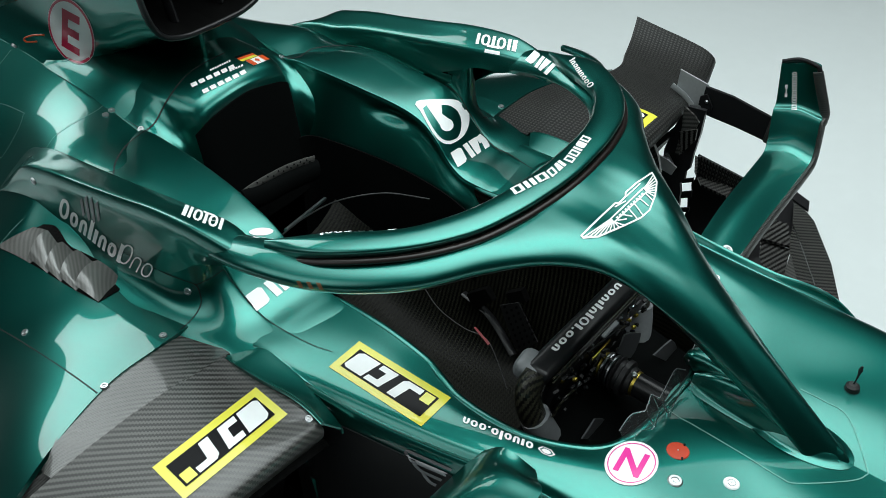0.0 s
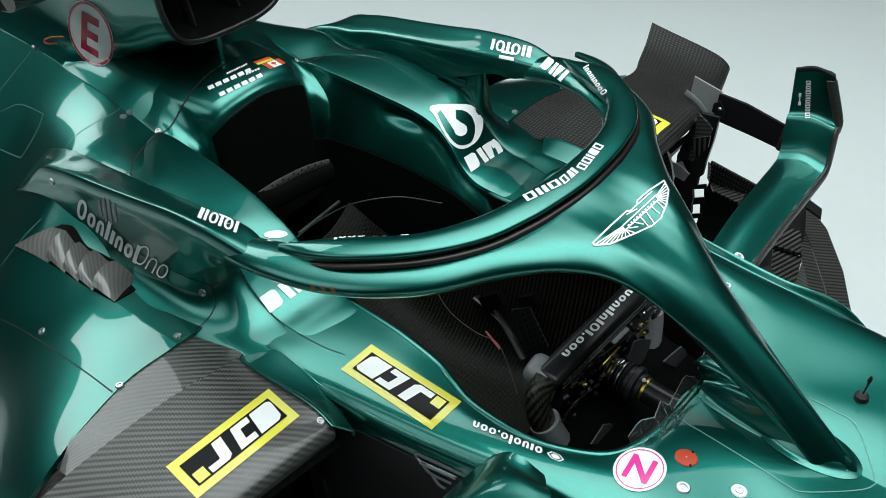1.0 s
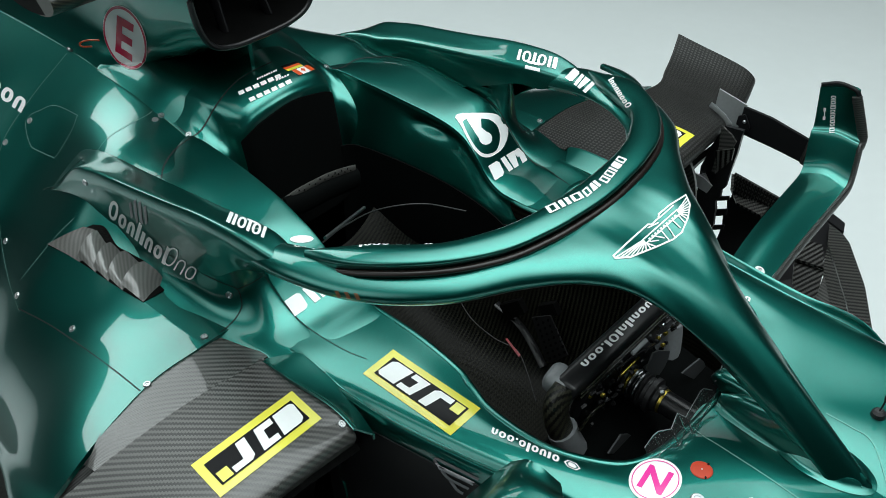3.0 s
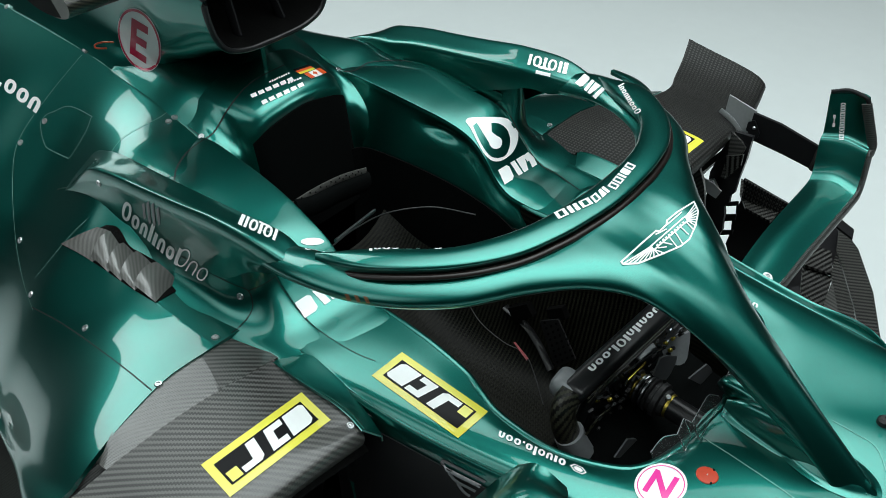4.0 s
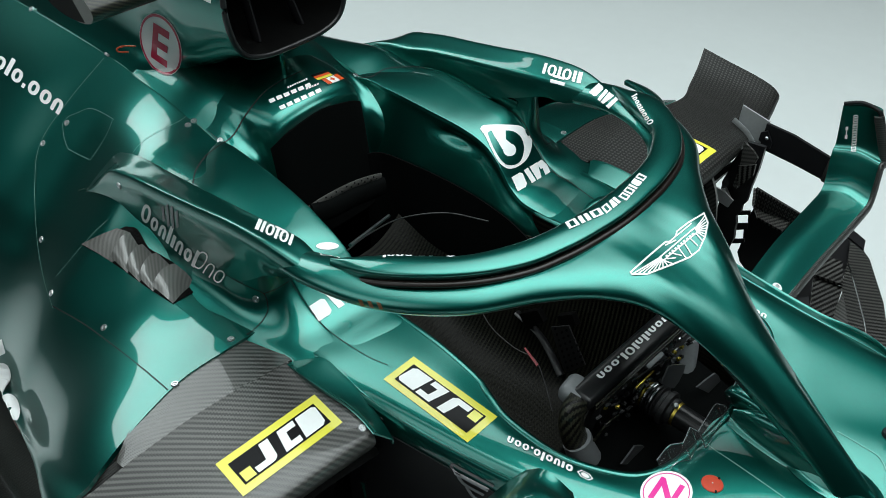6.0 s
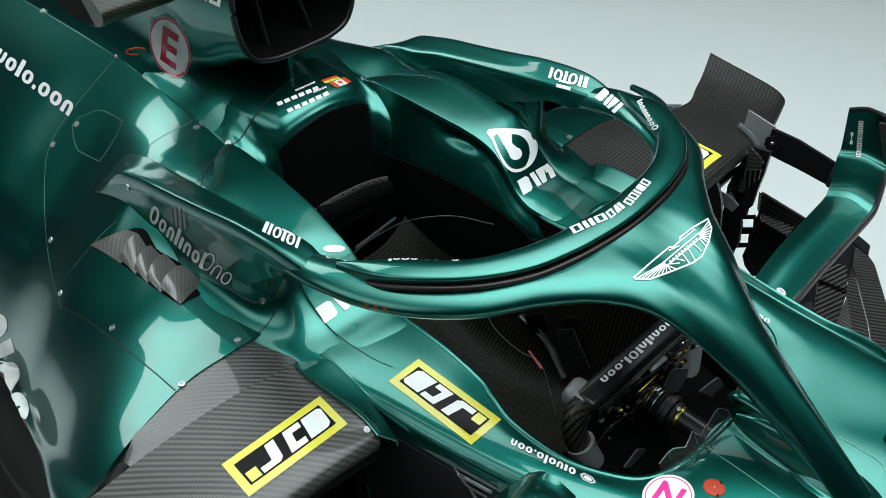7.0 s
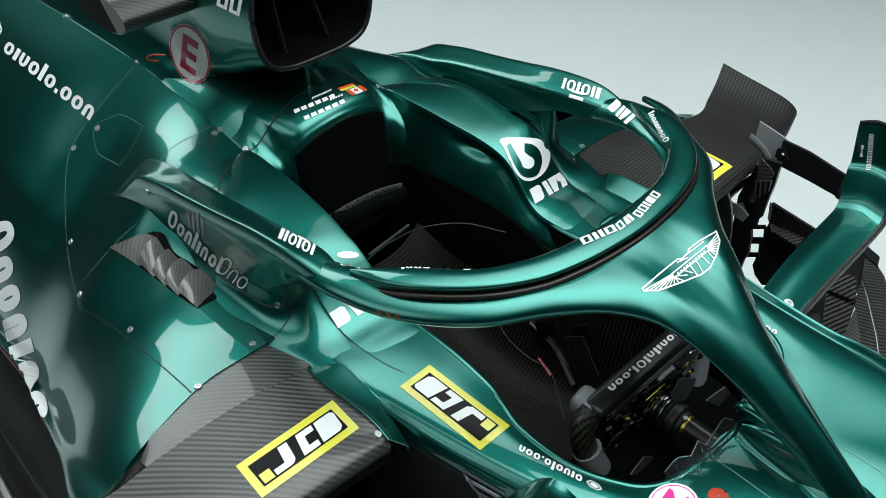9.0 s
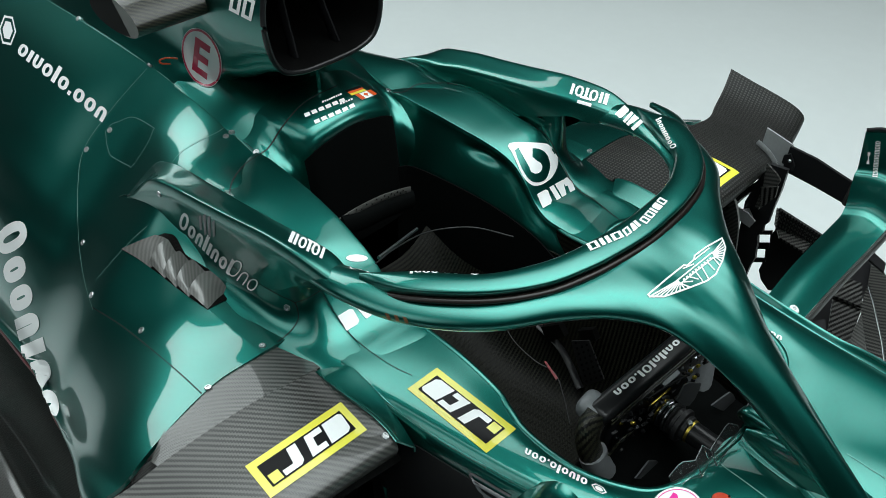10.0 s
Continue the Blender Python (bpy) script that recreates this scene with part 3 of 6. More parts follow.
# -- the halo: inner edge, crown, outer edge and underside, from a rear leg to the front strut
halo = [
    [(-0.42, -0.287, 0.815), (-0.42, -0.296, 0.832), (-0.42, -0.316, 0.836), (-0.42, -0.326, 0.822), (-0.42, -0.31, 0.80)],
    [(-0.310, -0.272, 0.836), (-0.310, -0.288, 0.854), (-0.310, -0.318, 0.855), (-0.305, -0.336, 0.839), (-0.310, -0.307, 0.812)],
    [(-0.240, -0.250, 0.842), (-0.232, -0.266, 0.856), (-0.217, -0.298, 0.858), (-0.205, -0.313, 0.841), (-0.220, -0.286, 0.817)],
    [(-0.172, -0.203, 0.849), (-0.160, -0.218, 0.860), (-0.134, -0.246, 0.861), (-0.120, -0.256, 0.843), (-0.140, -0.234, 0.820)],
    [(-0.134, -0.145, 0.854), (-0.118, -0.157, 0.864), (-0.080, -0.175, 0.863), (-0.063, -0.178, 0.843), (-0.090, -0.166, 0.824)],
    [(-0.119, -0.108, 0.857), (-0.100, -0.115, 0.866), (-0.040, -0.122, 0.861), (-0.013, -0.120, 0.837), (-0.065, -0.115, 0.824)],
    [(-0.113, -0.080, 0.859), (-0.085, -0.084, 0.867), (-0.005, -0.086, 0.857), (0.045, -0.080, 0.817), (-0.024, -0.080, 0.826)],
    [(-0.109, -0.056, 0.860), (-0.075, -0.060, 0.868), (0.030, -0.058, 0.845), (0.120, -0.048, 0.755), (0.086, -0.038, 0.784)],
    [(-0.107, -0.035, 0.861), (-0.065, -0.037, 0.868), (0.065, -0.036, 0.825), (0.21, -0.031, 0.680), (0.191, -0.022, 0.684)],
    [(-0.106, -0.015, 0.862), (-0.060, -0.018, 0.868), (0.095, -0.019, 0.806), (0.300, -0.024, 0.606), (0.262, -0.016, 0.620)],
    [(-0.106, 0.0, 0.862), (-0.058, 0.0, 0.868), (0.100, 0.0, 0.803), (0.338, 0.0, 0.600), (0.275, 0.0, 0.606)],
]
for r in halo:   # carry the inner face straight down before it turns under
    a, b = Vector(r[0]), Vector(r[4])
    r.append(tuple(a + (b - a) * min(0.4, 0.022 / (b - a).length)))
full = halo + [[(x, -y, z) for x, y, z in r] for r in halo[-2::-1]]


def closed(rows, nu, nv):
    """A ring-shaped loft: each row is a closed curve."""
    out = []
    for r in rows:
        c = spline(list(r) * 3, nv * 3 + 1)
        k = len(r)
        a = np.linspace(k, 2 * k, nv + 1) / (3 * k - 1) * (nv * 3)
        out.append(np.stack([np.interp(a, np.arange(nv * 3 + 1), c[:, q]) for q in range(3)], 1))
    out = np.array(out)
    return np.stack([spline(out[:, j], nu) for j in range(out.shape[1])], 1)


g = closed(full, 200, 40)
halo_ob = part("halo", sheet(g, 0, (0, 0, 1)), GREEN, car)

# raised fin that follows the inner edge of the halo with a dark slot behind it
fin_in = [(-0.305, -0.290, 0.857), (-0.240, -0.256, 0.867), (-0.168, -0.208, 0.873), (-0.132, -0.150, 0.875), (-0.116, -0.10, 0.876), (-0.110, -0.05, 0.876), (-0.108, 0, 0.876)]
fin_out = [(-0.292, -0.312, 0.864), (-0.216, -0.287, 0.876), (-0.143, -0.234, 0.880), (-0.098, -0.170, 0.881), (-0.078, -0.108, 0.882), (-0.070, -0.052, 0.882), (-0.067, 0, 0.882)]
mir = lambda c: list(c) + [(x, -y, z) for x, y, z in c[-2::-1]]
a, b = np.array(mir(fin_in)), np.array(mir(fin_out))
a[:, 2] += 0.002
b[:, :2] += 0.10 * (b - a)[:, :2]
for k in (0, -1):   # rounded ends that sink into the halo
    tip = (a[k] + b[k]) / 2
    a[k], b[k] = a[k] * 0.3 + tip * 0.7, b[k] * 0.3 + tip * 0.7
    a[k, 2] -= 0.004
    b[k, 2] -= 0.006
g = loft([a - [0, 0, 0.010], a, a * 0.85 + b * 0.15 + [0, 0, 0.0065], a * 0.5 + b * 0.5 + [0, 0, 0.0075], a * 0.12 + b * 0.88 + [0, 0, 0.003], b - [0, 0, 0.002], b - [0.004, 0, 0.010]], 28, 140)
fin_ob = part("halo_fin", sheet(g, 0.003, (0, 0, 1)), GREEN, halo_ob)

# added dark tube between the fin and the halo, stands in for the shaded slot
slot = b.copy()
part("halo_slot", tube([tuple(q) for q in slot - [0, 0, 0.014]], oval(0.0048, 0.004, 10), n=120), SLOT_SHADE, halo_ob, "dark brown tube standing in for the shaded slot")
# short second tip outside the far end of the fin
bl_in = [(-0.300, -0.326, 0.862), (-0.262, -0.311, 0.869), (-0.225, -0.289, 0.874), (-0.19, -0.262, 0.876)]
bl_out = [(-0.290, -0.347, 0.857), (-0.248, -0.328, 0.864), (-0.207, -0.300, 0.870), (-0.170, -0.262, 0.874)]
for k in (-1,):
    a, b = np.array(bl_in) * [1, k, 1], np.array(bl_out) * [1, k, 1]
    tip = (a[0] + b[0]) / 2
    a[0], b[0] = a[0] * 0.55 + tip * 0.45, b[0] * 0.55 + tip * 0.45
    g = loft([a - [0, 0, 0.006], a + [0, 0, 0.001], a * 0.6 + b * 0.4 + [0, 0, 0.0035], a * 0.2 + b * 0.8 + [0, 0, 0.002], b - [0, 0, 0.001], b - [0, 0, 0.007]], 20, 40)
    part("halo_blade", sheet(g, 0.003, (0, 0, 1)), GREEN, halo_ob)

# -- sidepods with the flank of the engine cover
pod = [
    [(-0.44, -0.25, 0.650), (-0.44, -0.30, 0.676), (-0.44, -0.34, 0.690), (-0.44, -0.385, 0.692), (-0.44, -0.467, 0.6885), (-0.413, -0.56, 0.6855), (-0.393, -0.637, 0.667), (-0.405, -0.688, 0.62), (-0.43, -0.62, 0.38)],
    [(-0.49, -0.235, 0.67), (-0.49, -0.29, 0.692), (-0.49, -0.335, 0.6945), (-0.49, -0.385, 0.694), (-0.49, -0.467, 0.6875), (-0.475, -0.56, 0.677), (-0.455, -0.637, 0.650), (-0.465, -0.676, 0.60), (-0.48, -0.56, 0.36)],
    [(-0.55, -0.22, 0.69), (-0.55, -0.28, 0.699), (-0.55, -0.33, 0.697), (-0.55, -0.385, 0.6955), (-0.55, -0.467, 0.681), (-0.545, -0.56, 0.656), (-0.54, -0.626, 0.617), (-0.54, -0.643, 0.572), (-0.55, -0.50, 0.30)],
    [(-0.65, -0.157, 0.77), (-0.65, -0.25, 0.785), (-0.65, -0.325, 0.715), (-0.65, -0.39, 0.712), (-0.65, -0.467, 0.665), (-0.65, -0.555, 0.612), (-0.65, -0.607, 0.553), (-0.65, -0.616, 0.518), (-0.65, -0.48, 0.25)],
    [(-0.75, -0.157, 0.802), (-0.75, -0.25, 0.800), (-0.75, -0.328, 0.752), (-0.75, -0.395, 0.71), (-0.75, -0.467, 0.655), (-0.75, -0.545, 0.575), (-0.75, -0.584, 0.508), (-0.75, -0.594, 0.47), (-0.75, -0.47, 0.20)],
    [(-0.81, -0.155, 0.818), (-0.81, -0.25, 0.807), (-0.81, -0.322, 0.762), (-0.81, -0.40, 0.70), (-0.81, -0.466, 0.645), (-0.81, -0.54, 0.56), (-0.81, -0.575, 0.498), (-0.81, -0.584, 0.46), (-0.81, -0.46, 0.19)],
    [(-0.95, -0.156, 0.848), (-0.95, -0.235, 0.799), (-0.95, -0.315, 0.738), (-0.95, -0.385, 0.685), (-0.95, -0.455, 0.61), (-0.95, -0.515, 0.52), (-0.95, -0.543, 0.462), (-0.95, -0.551, 0.425), (-0.95, -0.43, 0.17)],
    [(-1.06, -0.157, 0.867), (-1.06, -0.235, 0.806), (-1.06, -0.31, 0.746), (-1.06, -0.395, 0.68), (-1.06, -0.462, 0.60), (-1.06, -0.512, 0.51), (-1.06, -0.534, 0.45), (-1.06, -0.541, 0.412), (-1.06, -0.42, 0.16)],
    [(-1.30, -0.157, 0.885), (-1.30, -0.24, 0.83), (-1.30, -0.32, 0.765), (-1.30, -0.395, 0.69), (-1.30, -0.455, 0.60), (-1.30, -0.495, 0.50), (-1.30, -0.515, 0.40), (-1.30, -0.518, 0.372), (-1.30, -0.40, 0.14)],
    [(-1.9, -0.13, 0.88), (-1.9, -0.21, 0.83), (-1.9, -0.29, 0.76), (-1.9, -0.36, 0.68), (-1.9, -0.41, 0.59), (-1.9, -0.44, 0.49), (-1.9, -0.46, 0.39), (-1.9, -0.465, 0.34), (-1.9, -0.35, 0.12)],
]
for r in pod:   # a tighter crest along the lip of the louvres
    c = [np.array(q) for q in r[2:5]]
    k = 0.13 if c[1][0] > -0.7 else (0.22 if c[1][0] > -0.78 else (0.4 if c[1][0] > -0.9 else 0.5))
    r[3:4] = [tuple(c[1] + k * (c[0] - c[1])), tuple(c[1]), tuple(c[1] + k * (c[2] - c[1]))]
g = even(loft(pod, 110, 110), 40, 58)
pod_r = part("sidepod", sheet(g, 0.006, (0, -1, 1)), GREEN, car)
pod_l = part("sidepod", sheet(flip(g), 0.006, (0, 1, 1)), GREEN, car)

# -- rear legs of the halo under their fairings
leg = []
for x, yi, zi, yo, zo, mid, low in (   # inner edge and outer edge of the top face, then the flank
    (-0.74, 0.270, 0.811, 0.330, 0.825, (0.332, 0.785), (0.330, 0.742)), (-0.69, 0.276, 0.819, 0.331, 0.833, (0.331, 0.795), (0.327, 0.742)),
    (-0.62, 0.279, 0.826, 0.331, 0.840, (0.331, 0.80), (0.326, 0.742)), (-0.55, 0.280, 0.832, 0.331, 0.848, (0.331, 0.80), (0.326, 0.743)),
    (-0.48, 0.281, 0.838, 0.331, 0.857, (0.331, 0.80), (0.325, 0.752)), (-0.42, 0.281, 0.843, 0.331, 0.860, (0.328, 0.812), (0.320, 0.788)),
    (-0.375, 0.283, 0.845, 0.330, 0.858, (0.330, 0.828), (0.315, 0.803)), (-0.33, 0.290, 0.840, 0.324, 0.848, (0.322, 0.836), (0.314, 0.826)), (-0.29, 0.288, 0.834, 0.312, 0.838, (0.311, 0.832), (0.306, 0.828))):
    zi, zo = zi + 0.003, zo - 0.002
    fall = 0.06 if x < -0.5 else (0.045 if x < -0.45 else (0.030 if x < -0.35 else 0.010))
    leg.append([(x, -yi + 0.2 * fall, zi - fall), (x, -yi + 0.004, zi - 0.015), (x, -yi, zi - 0.002), (x, -yi - 0.008, zi + 0.003), (x, -(yi + yo) / 2, (zi + zo) / 2 + 0.003), (x, -yo + 0.005, zo + 0.003),
                (x, -yo - 0.001, zo - 0.002), (x, -yo - 0.003, zo - 0.016), (x, -mid[0], min(mid[1], zo - (0.03 if x < -0.35 else 0.005))), (x, -low[0], low[1])])
under = bvh(pod_r)
tail = []
for x, s, d in ((-0.97, 1.0, 0.030), (-0.91, 1.0, 0.007), (-0.86, 0.80, 0.003), (-0.82, 0.48, 0.0), (-0.78, 0.14, 0.0)):   # the fairing dies away into the pod
    row = []
    for _, y, z in leg[0]:
        hit = under.ray_cast(Vector((x, y, 1.5)), Vector((0, 0, -1)))[0]
        row.append((x, y, z * (1 - s) + hit.z * s - d))
    tail.append(row)
leg = tail + leg
g = loft(leg, 100, 60)
leg_r = part("halo_leg", sheet(g, 0.006, (0, -1, 1)), GREEN, car)
leg_l = part("halo_leg", sheet(flip(g), 0.006, (0, 1, 1)), GREEN, car)

# -- roll hoop fairing with the air intake
air = [
    [(-0.716, 0, 0.925), (-0.716, -0.06, 0.928), (-0.716, -0.10, 0.945), (-0.716, -0.118, 0.99), (-0.716, -0.118, 1.05), (-0.716, -0.09, 1.11), (-0.716, 0, 1.13)],
    [(-0.776, 0, 0.905), (-0.776, -0.06, 0.908), (-0.776, -0.106, 0.93), (-0.776, -0.126, 0.985), (-0.776, -0.126, 1.05), (-0.776, -0.095, 1.115), (-0.776, 0, 1.14)],
    [(-0.852, 0, 0.87), (-0.852, -0.06, 0.874), (-0.852, -0.112, 0.90), (-0.852, -0.13, 0.97), (-0.852, -0.13, 1.05), (-0.852, -0.10, 1.12), (-0.852, 0, 1.145)],
    [(-0.95, -0.14, 0.84), (-0.95, -0.135, 0.865), (-0.95, -0.122, 0.90), (-0.95, -0.125, 0.97), (-0.95, -0.12, 1.05), (-0.95, -0.09, 1.11), (-0.95, 0, 1.135)],
    [(-1.06, -0.158, 0.865), (-1.06, -0.145, 0.885), (-1.06, -0.13, 0.92), (-1.06, -0.12, 0.98), (-1.06, -0.11, 1.04), (-1.06, -0.08, 1.09), (-1.06, 0, 1.11)],
    [(-1.35, -0.158, 0.878), (-1.35, -0.14, 0.90), (-1.35, -0.12, 0.93), (-1.35, -0.105, 0.97), (-1.35, -0.09, 1.01), (-1.35, -0.06, 1.05), (-1.35, 0, 1.07)],
    [(-1.8, -0.12, 0.858), (-1.8, -0.11, 0.87), (-1.8, -0.1, 0.89), (-1.8, -0.09, 0.92), (-1.8, -0.07, 0.95), (-1.8, -0.05, 0.98), (-1.8, 0, 1.0)],
]
g = even(loft(air, 70, 50), 12, 0)
air_r = part("airbox", sheet(g, 0.005, (0, -1, 0)), GREEN, car)
part("airbox", sheet(flip(g), 0.005, (0, 1, 0)), GREEN, car)
duct = [[(x, y * k, 1.03 + (z - 1.03) * k) for _, y, z in air[0]] for x, k in ((-0.715, 0.955), (-0.78, 0.86), (-0.90, 0.75), (-1.05, 0.6))]
g = loft(duct, 20, 40)
part("duct", sheet(g, 0.002, (0, 1, 0)), DUCT, car)
part("duct", sheet(flip(g), 0.002, (0, -1, 0)), DUCT, car)
lip = air[0] + [(x, -y, z) for x, y, z in air[0][-2:0:-1]]
part("intake_lip", tube(lip + lip[:1], oval(0.005, 0.005, 10), n=90), PLASTIC, car)
# deck under the intake, from the seam to the headrest
g = loft([
    [(-0.76, -0.158, 0.792), (-0.76, -0.12, 0.814), (-0.76, -0.06, 0.841), (-0.76, 0, 0.847), (-0.76, 0.06, 0.841), (-0.76, 0.12, 0.814), (-0.76, 0.158, 0.792)],
    [(-0.85, -0.158, 0.83), (-0.85, -0.12, 0.85), (-0.85, -0.06, 0.866), (-0.85, 0, 0.87), (-0.85, 0.06, 0.866), (-0.85, 0.12, 0.85), (-0.85, 0.158, 0.83)],
    [(-0.98, -0.158, 0.853), (-0.98, -0.12, 0.87), (-0.98, -0.06, 0.88), (-0.98, 0, 0.885), (-0.98, 0.06, 0.88), (-0.98, 0.12, 0.87), (-0.98, 0.158, 0.853)],
], 24, 40)
hoop = part("hoop_base", sheet(g, 0.005), GREEN, car)

# -- carbon panels over the sidepod inlets, curling up at their outer ends
panel = []
for y, xr, xf, z in ((0.345, -0.370, -0.196, 0.675), (0.42, -0.369, -0.196, 0.681), (0.50, -0.368, -0.196, 0.685), (0.58, -0.368, -0.203, 0.681), (0.66, -0.372, -0.213, 0.669), (0.72, -0.395, -0.225, 0.664), (0.78, -0.415, -0.240, 0.671), (0.84, -0.436, -0.256, 0.690)):
    tilt = 0.0 if y < 0.7 else (y - 0.7) * 0.16
    panel.append([(xr + (xf - xr) * q, -y, z - h - tilt * q) for q, h in ((0, -0.007), (0.3, -0.002), (0.6, 0.002), (0.85, 0.008), (0.97, 0.018), (1.0, 0.030), (0.97, 0.045))])
g = loft(panel, 90, 50)
inlet_r = part("inlet_panel", sheet(g, 0.005, (0, 0, 1)), CARBON, car, "gloss carbon weave panel")
inlet_l = part("inlet_panel", sheet(flip(g), 0.005, (0, 0, 1)), CARBON_Q, car, "carbon plain weave panel")
# carbon strip that carries the pod surface on to the panel, tipped back a little
rear = [[(xp + (-0.366 - xp) * q, -y, zp + (zf - zp) * q + 0.0004 * math.sin(math.pi * q)) for q in (0, 0.33, 0.67, 1)] for y, xp, zp, zf in (
    (0.338, -0.446, 0.681, 0.680), (0.36, -0.446, 0.686, 0.6835), (0.40, -0.446, 0.6885, 0.6865), (0.46, -0.446, 0.6865, 0.6895), (0.51, -0.433, 0.686, 0.6912), (0.56, -0.417, 0.685, 0.6885), (0.60, -0.387, 0.680, 0.6845))]
g = loft(rear, 50, 24)
part("inlet_strip", sheet(g, 0.004, (0, 0, 1)), CARBON, car, "gloss carbon weave strip")
part("inlet_strip", sheet(flip(g), 0.004, (0, 0, 1)), CARBON_P, car, "carbon plain weave strip")
# fine carbon lip below the front edge of the pod
g = loft([
    [(-0.405, -0.55, 0.672), (-0.40, -0.60, 0.668), (-0.415, -0.66, 0.640), (-0.44, -0.705, 0.57), (-0.47, -0.71, 0.48)],
    [(-0.385, -0.55, 0.660), (-0.385, -0.605, 0.650), (-0.395, -0.67, 0.620), (-0.42, -0.715, 0.55), (-0.45, -0.72, 0.47)],
    [(-0.37, -0.55, 0.62), (-0.36, -0.61, 0.61), (-0.365, -0.68, 0.58), (-0.38, -0.72, 0.53), (-0.40, -0.73, 0.46)],
], 20, 40)
part("inlet_lip", sheet(g, 0.004, (0.3, -0.5, 1)), CARBON_F, car, "fine carbon lip under the pod edge")
part("inlet_lip", sheet(flip(g), 0.004, (0.3, 0.5, 1)), CARBON_F, car, "fine carbon lip under the pod edge")
part("red_line", tube([(-0.47, -0.678, 0.592), (-0.54, -0.646, 0.564), (-0.65, -0.619, 0.510), (-0.75, -0.597, 0.462), (-0.81, -0.587, 0.452), (-0.95, -0.554, 0.417), (-1.06, -0.544, 0.404), (-1.3, -0.521, 0.367)], oval(0.003, 0.006, 8), n=60), MAROON, pod_r, "dark red line along the lower edge")

# -- far and near mirrors on their bent stays
mirror_rows = [
    [(-0.025, 0.300, 0.612), (0.008, 0.302, 0.617), (0.040, 0.306, 0.602)],
    [(-0.035, 0.40, 0.618), (0.000, 0.40, 0.624), (0.035, 0.41, 0.607)],
    [(-0.042, 0.50, 0.618), (-0.005, 0.50, 0.626), (0.033, 0.51, 0.612)],
    [(-0.046, 0.585, 0.620), (-0.008, 0.588, 0.628), (0.032, 0.588, 0.618)],
    [(-0.048, 0.606, 0.626), (-0.010, 0.610, 0.634), (0.032, 0.610, 0.625)],
    [(-0.050, 0.617, 0.640), (-0.012, 0.621, 0.648), (0.031, 0.621, 0.640)],
    [(-0.053, 0.626, 0.665), (-0.014, 0.631, 0.672), (0.029, 0.630, 0.665)],
    [(-0.055, 0.634, 0.686), (-0.016, 0.640, 0.692), (0.027, 0.638, 0.686)],
    [(-0.056, 0.645, 0.698), (-0.017, 0.651, 0.704), (0.025, 0.649, 0.698)],
    [(-0.057, 0.643, 0.768), (-0.020, 0.652, 0.774), (0.000, 0.648, 0.772)],
]
g = loft(mirror_rows, 60, 20)
mirrors = {}
for s in (1, -1):
    gg = g if s > 0 else loft([
        [(-0.010, -0.268, 0.665), (0.020, -0.268, 0.687), (0.060, -0.268, 0.678)],
        [(-0.024, -0.285, 0.648), (0.016, -0.285, 0.683), (0.074, -0.285, 0.687)],
        [(-0.031, -0.320, 0.640), (0.023, -0.320, 0.685), (0.093, -0.320, 0.698)],
        [(-0.037, -0.41, 0.635), (0.002, -0.41, 0.642), (0.037, -0.415, 0.622)],
        [(-0.045, -0.575, 0.624), (-0.008, -0.58, 0.632), (0.032, -0.58, 0.620)],
        [(-0.050, -0.620, 0.640), (-0.012, -0.625, 0.650), (0.031, -0.625, 0.642)],
        [(-0.055, -0.640, 0.690), (-0.016, -0.648, 0.700), (0.026, -0.645, 0.690)],
        [(-0.057, -0.643, 0.768), (-0.020, -0.652, 0.774), (0.000, -0.648, 0.772)]], 60, 20)
    mirrors[s] = part("mirror_stay", sheet(gg, 0.014, (0.2, -s, 0.8)), GREEN, car)


# added black sheets inside the cockpit shoulders, stand in for the shade on the walls
g = loft([[(x, y - 0.004 * k, z - 0.07 * k) for x, y, z in ((-0.665, 0.085, 0.70), (-0.648, 0.104, 0.70), (-0.60, 0.116, 0.695), (-0.52, 0.128, 0.685), (-0.45, 0.136, 0.672), (-0.38, 0.140, 0.652), (-0.33, 0.138, 0.63))] for k in range(4)], 16, 40)
part("shoulder_shade", sheet(g, 0.003, (0, -1, 0)), BLACK, car, "matt black sheet standing in for the cockpit shade")
part("shoulder_shade", sheet(flip(g), 0.003, (0, 1, 0)), BLACK, car, "matt black sheet standing in for the cockpit shade")

# bulkhead that closes the cockpit behind the seat
part("cockpit_bulkhead", box((0.012, 0.52, 0.52), (-0.80, 0, 0.45), bevel=0.004), BLACK, car, "matt black cockpit bulkhead")

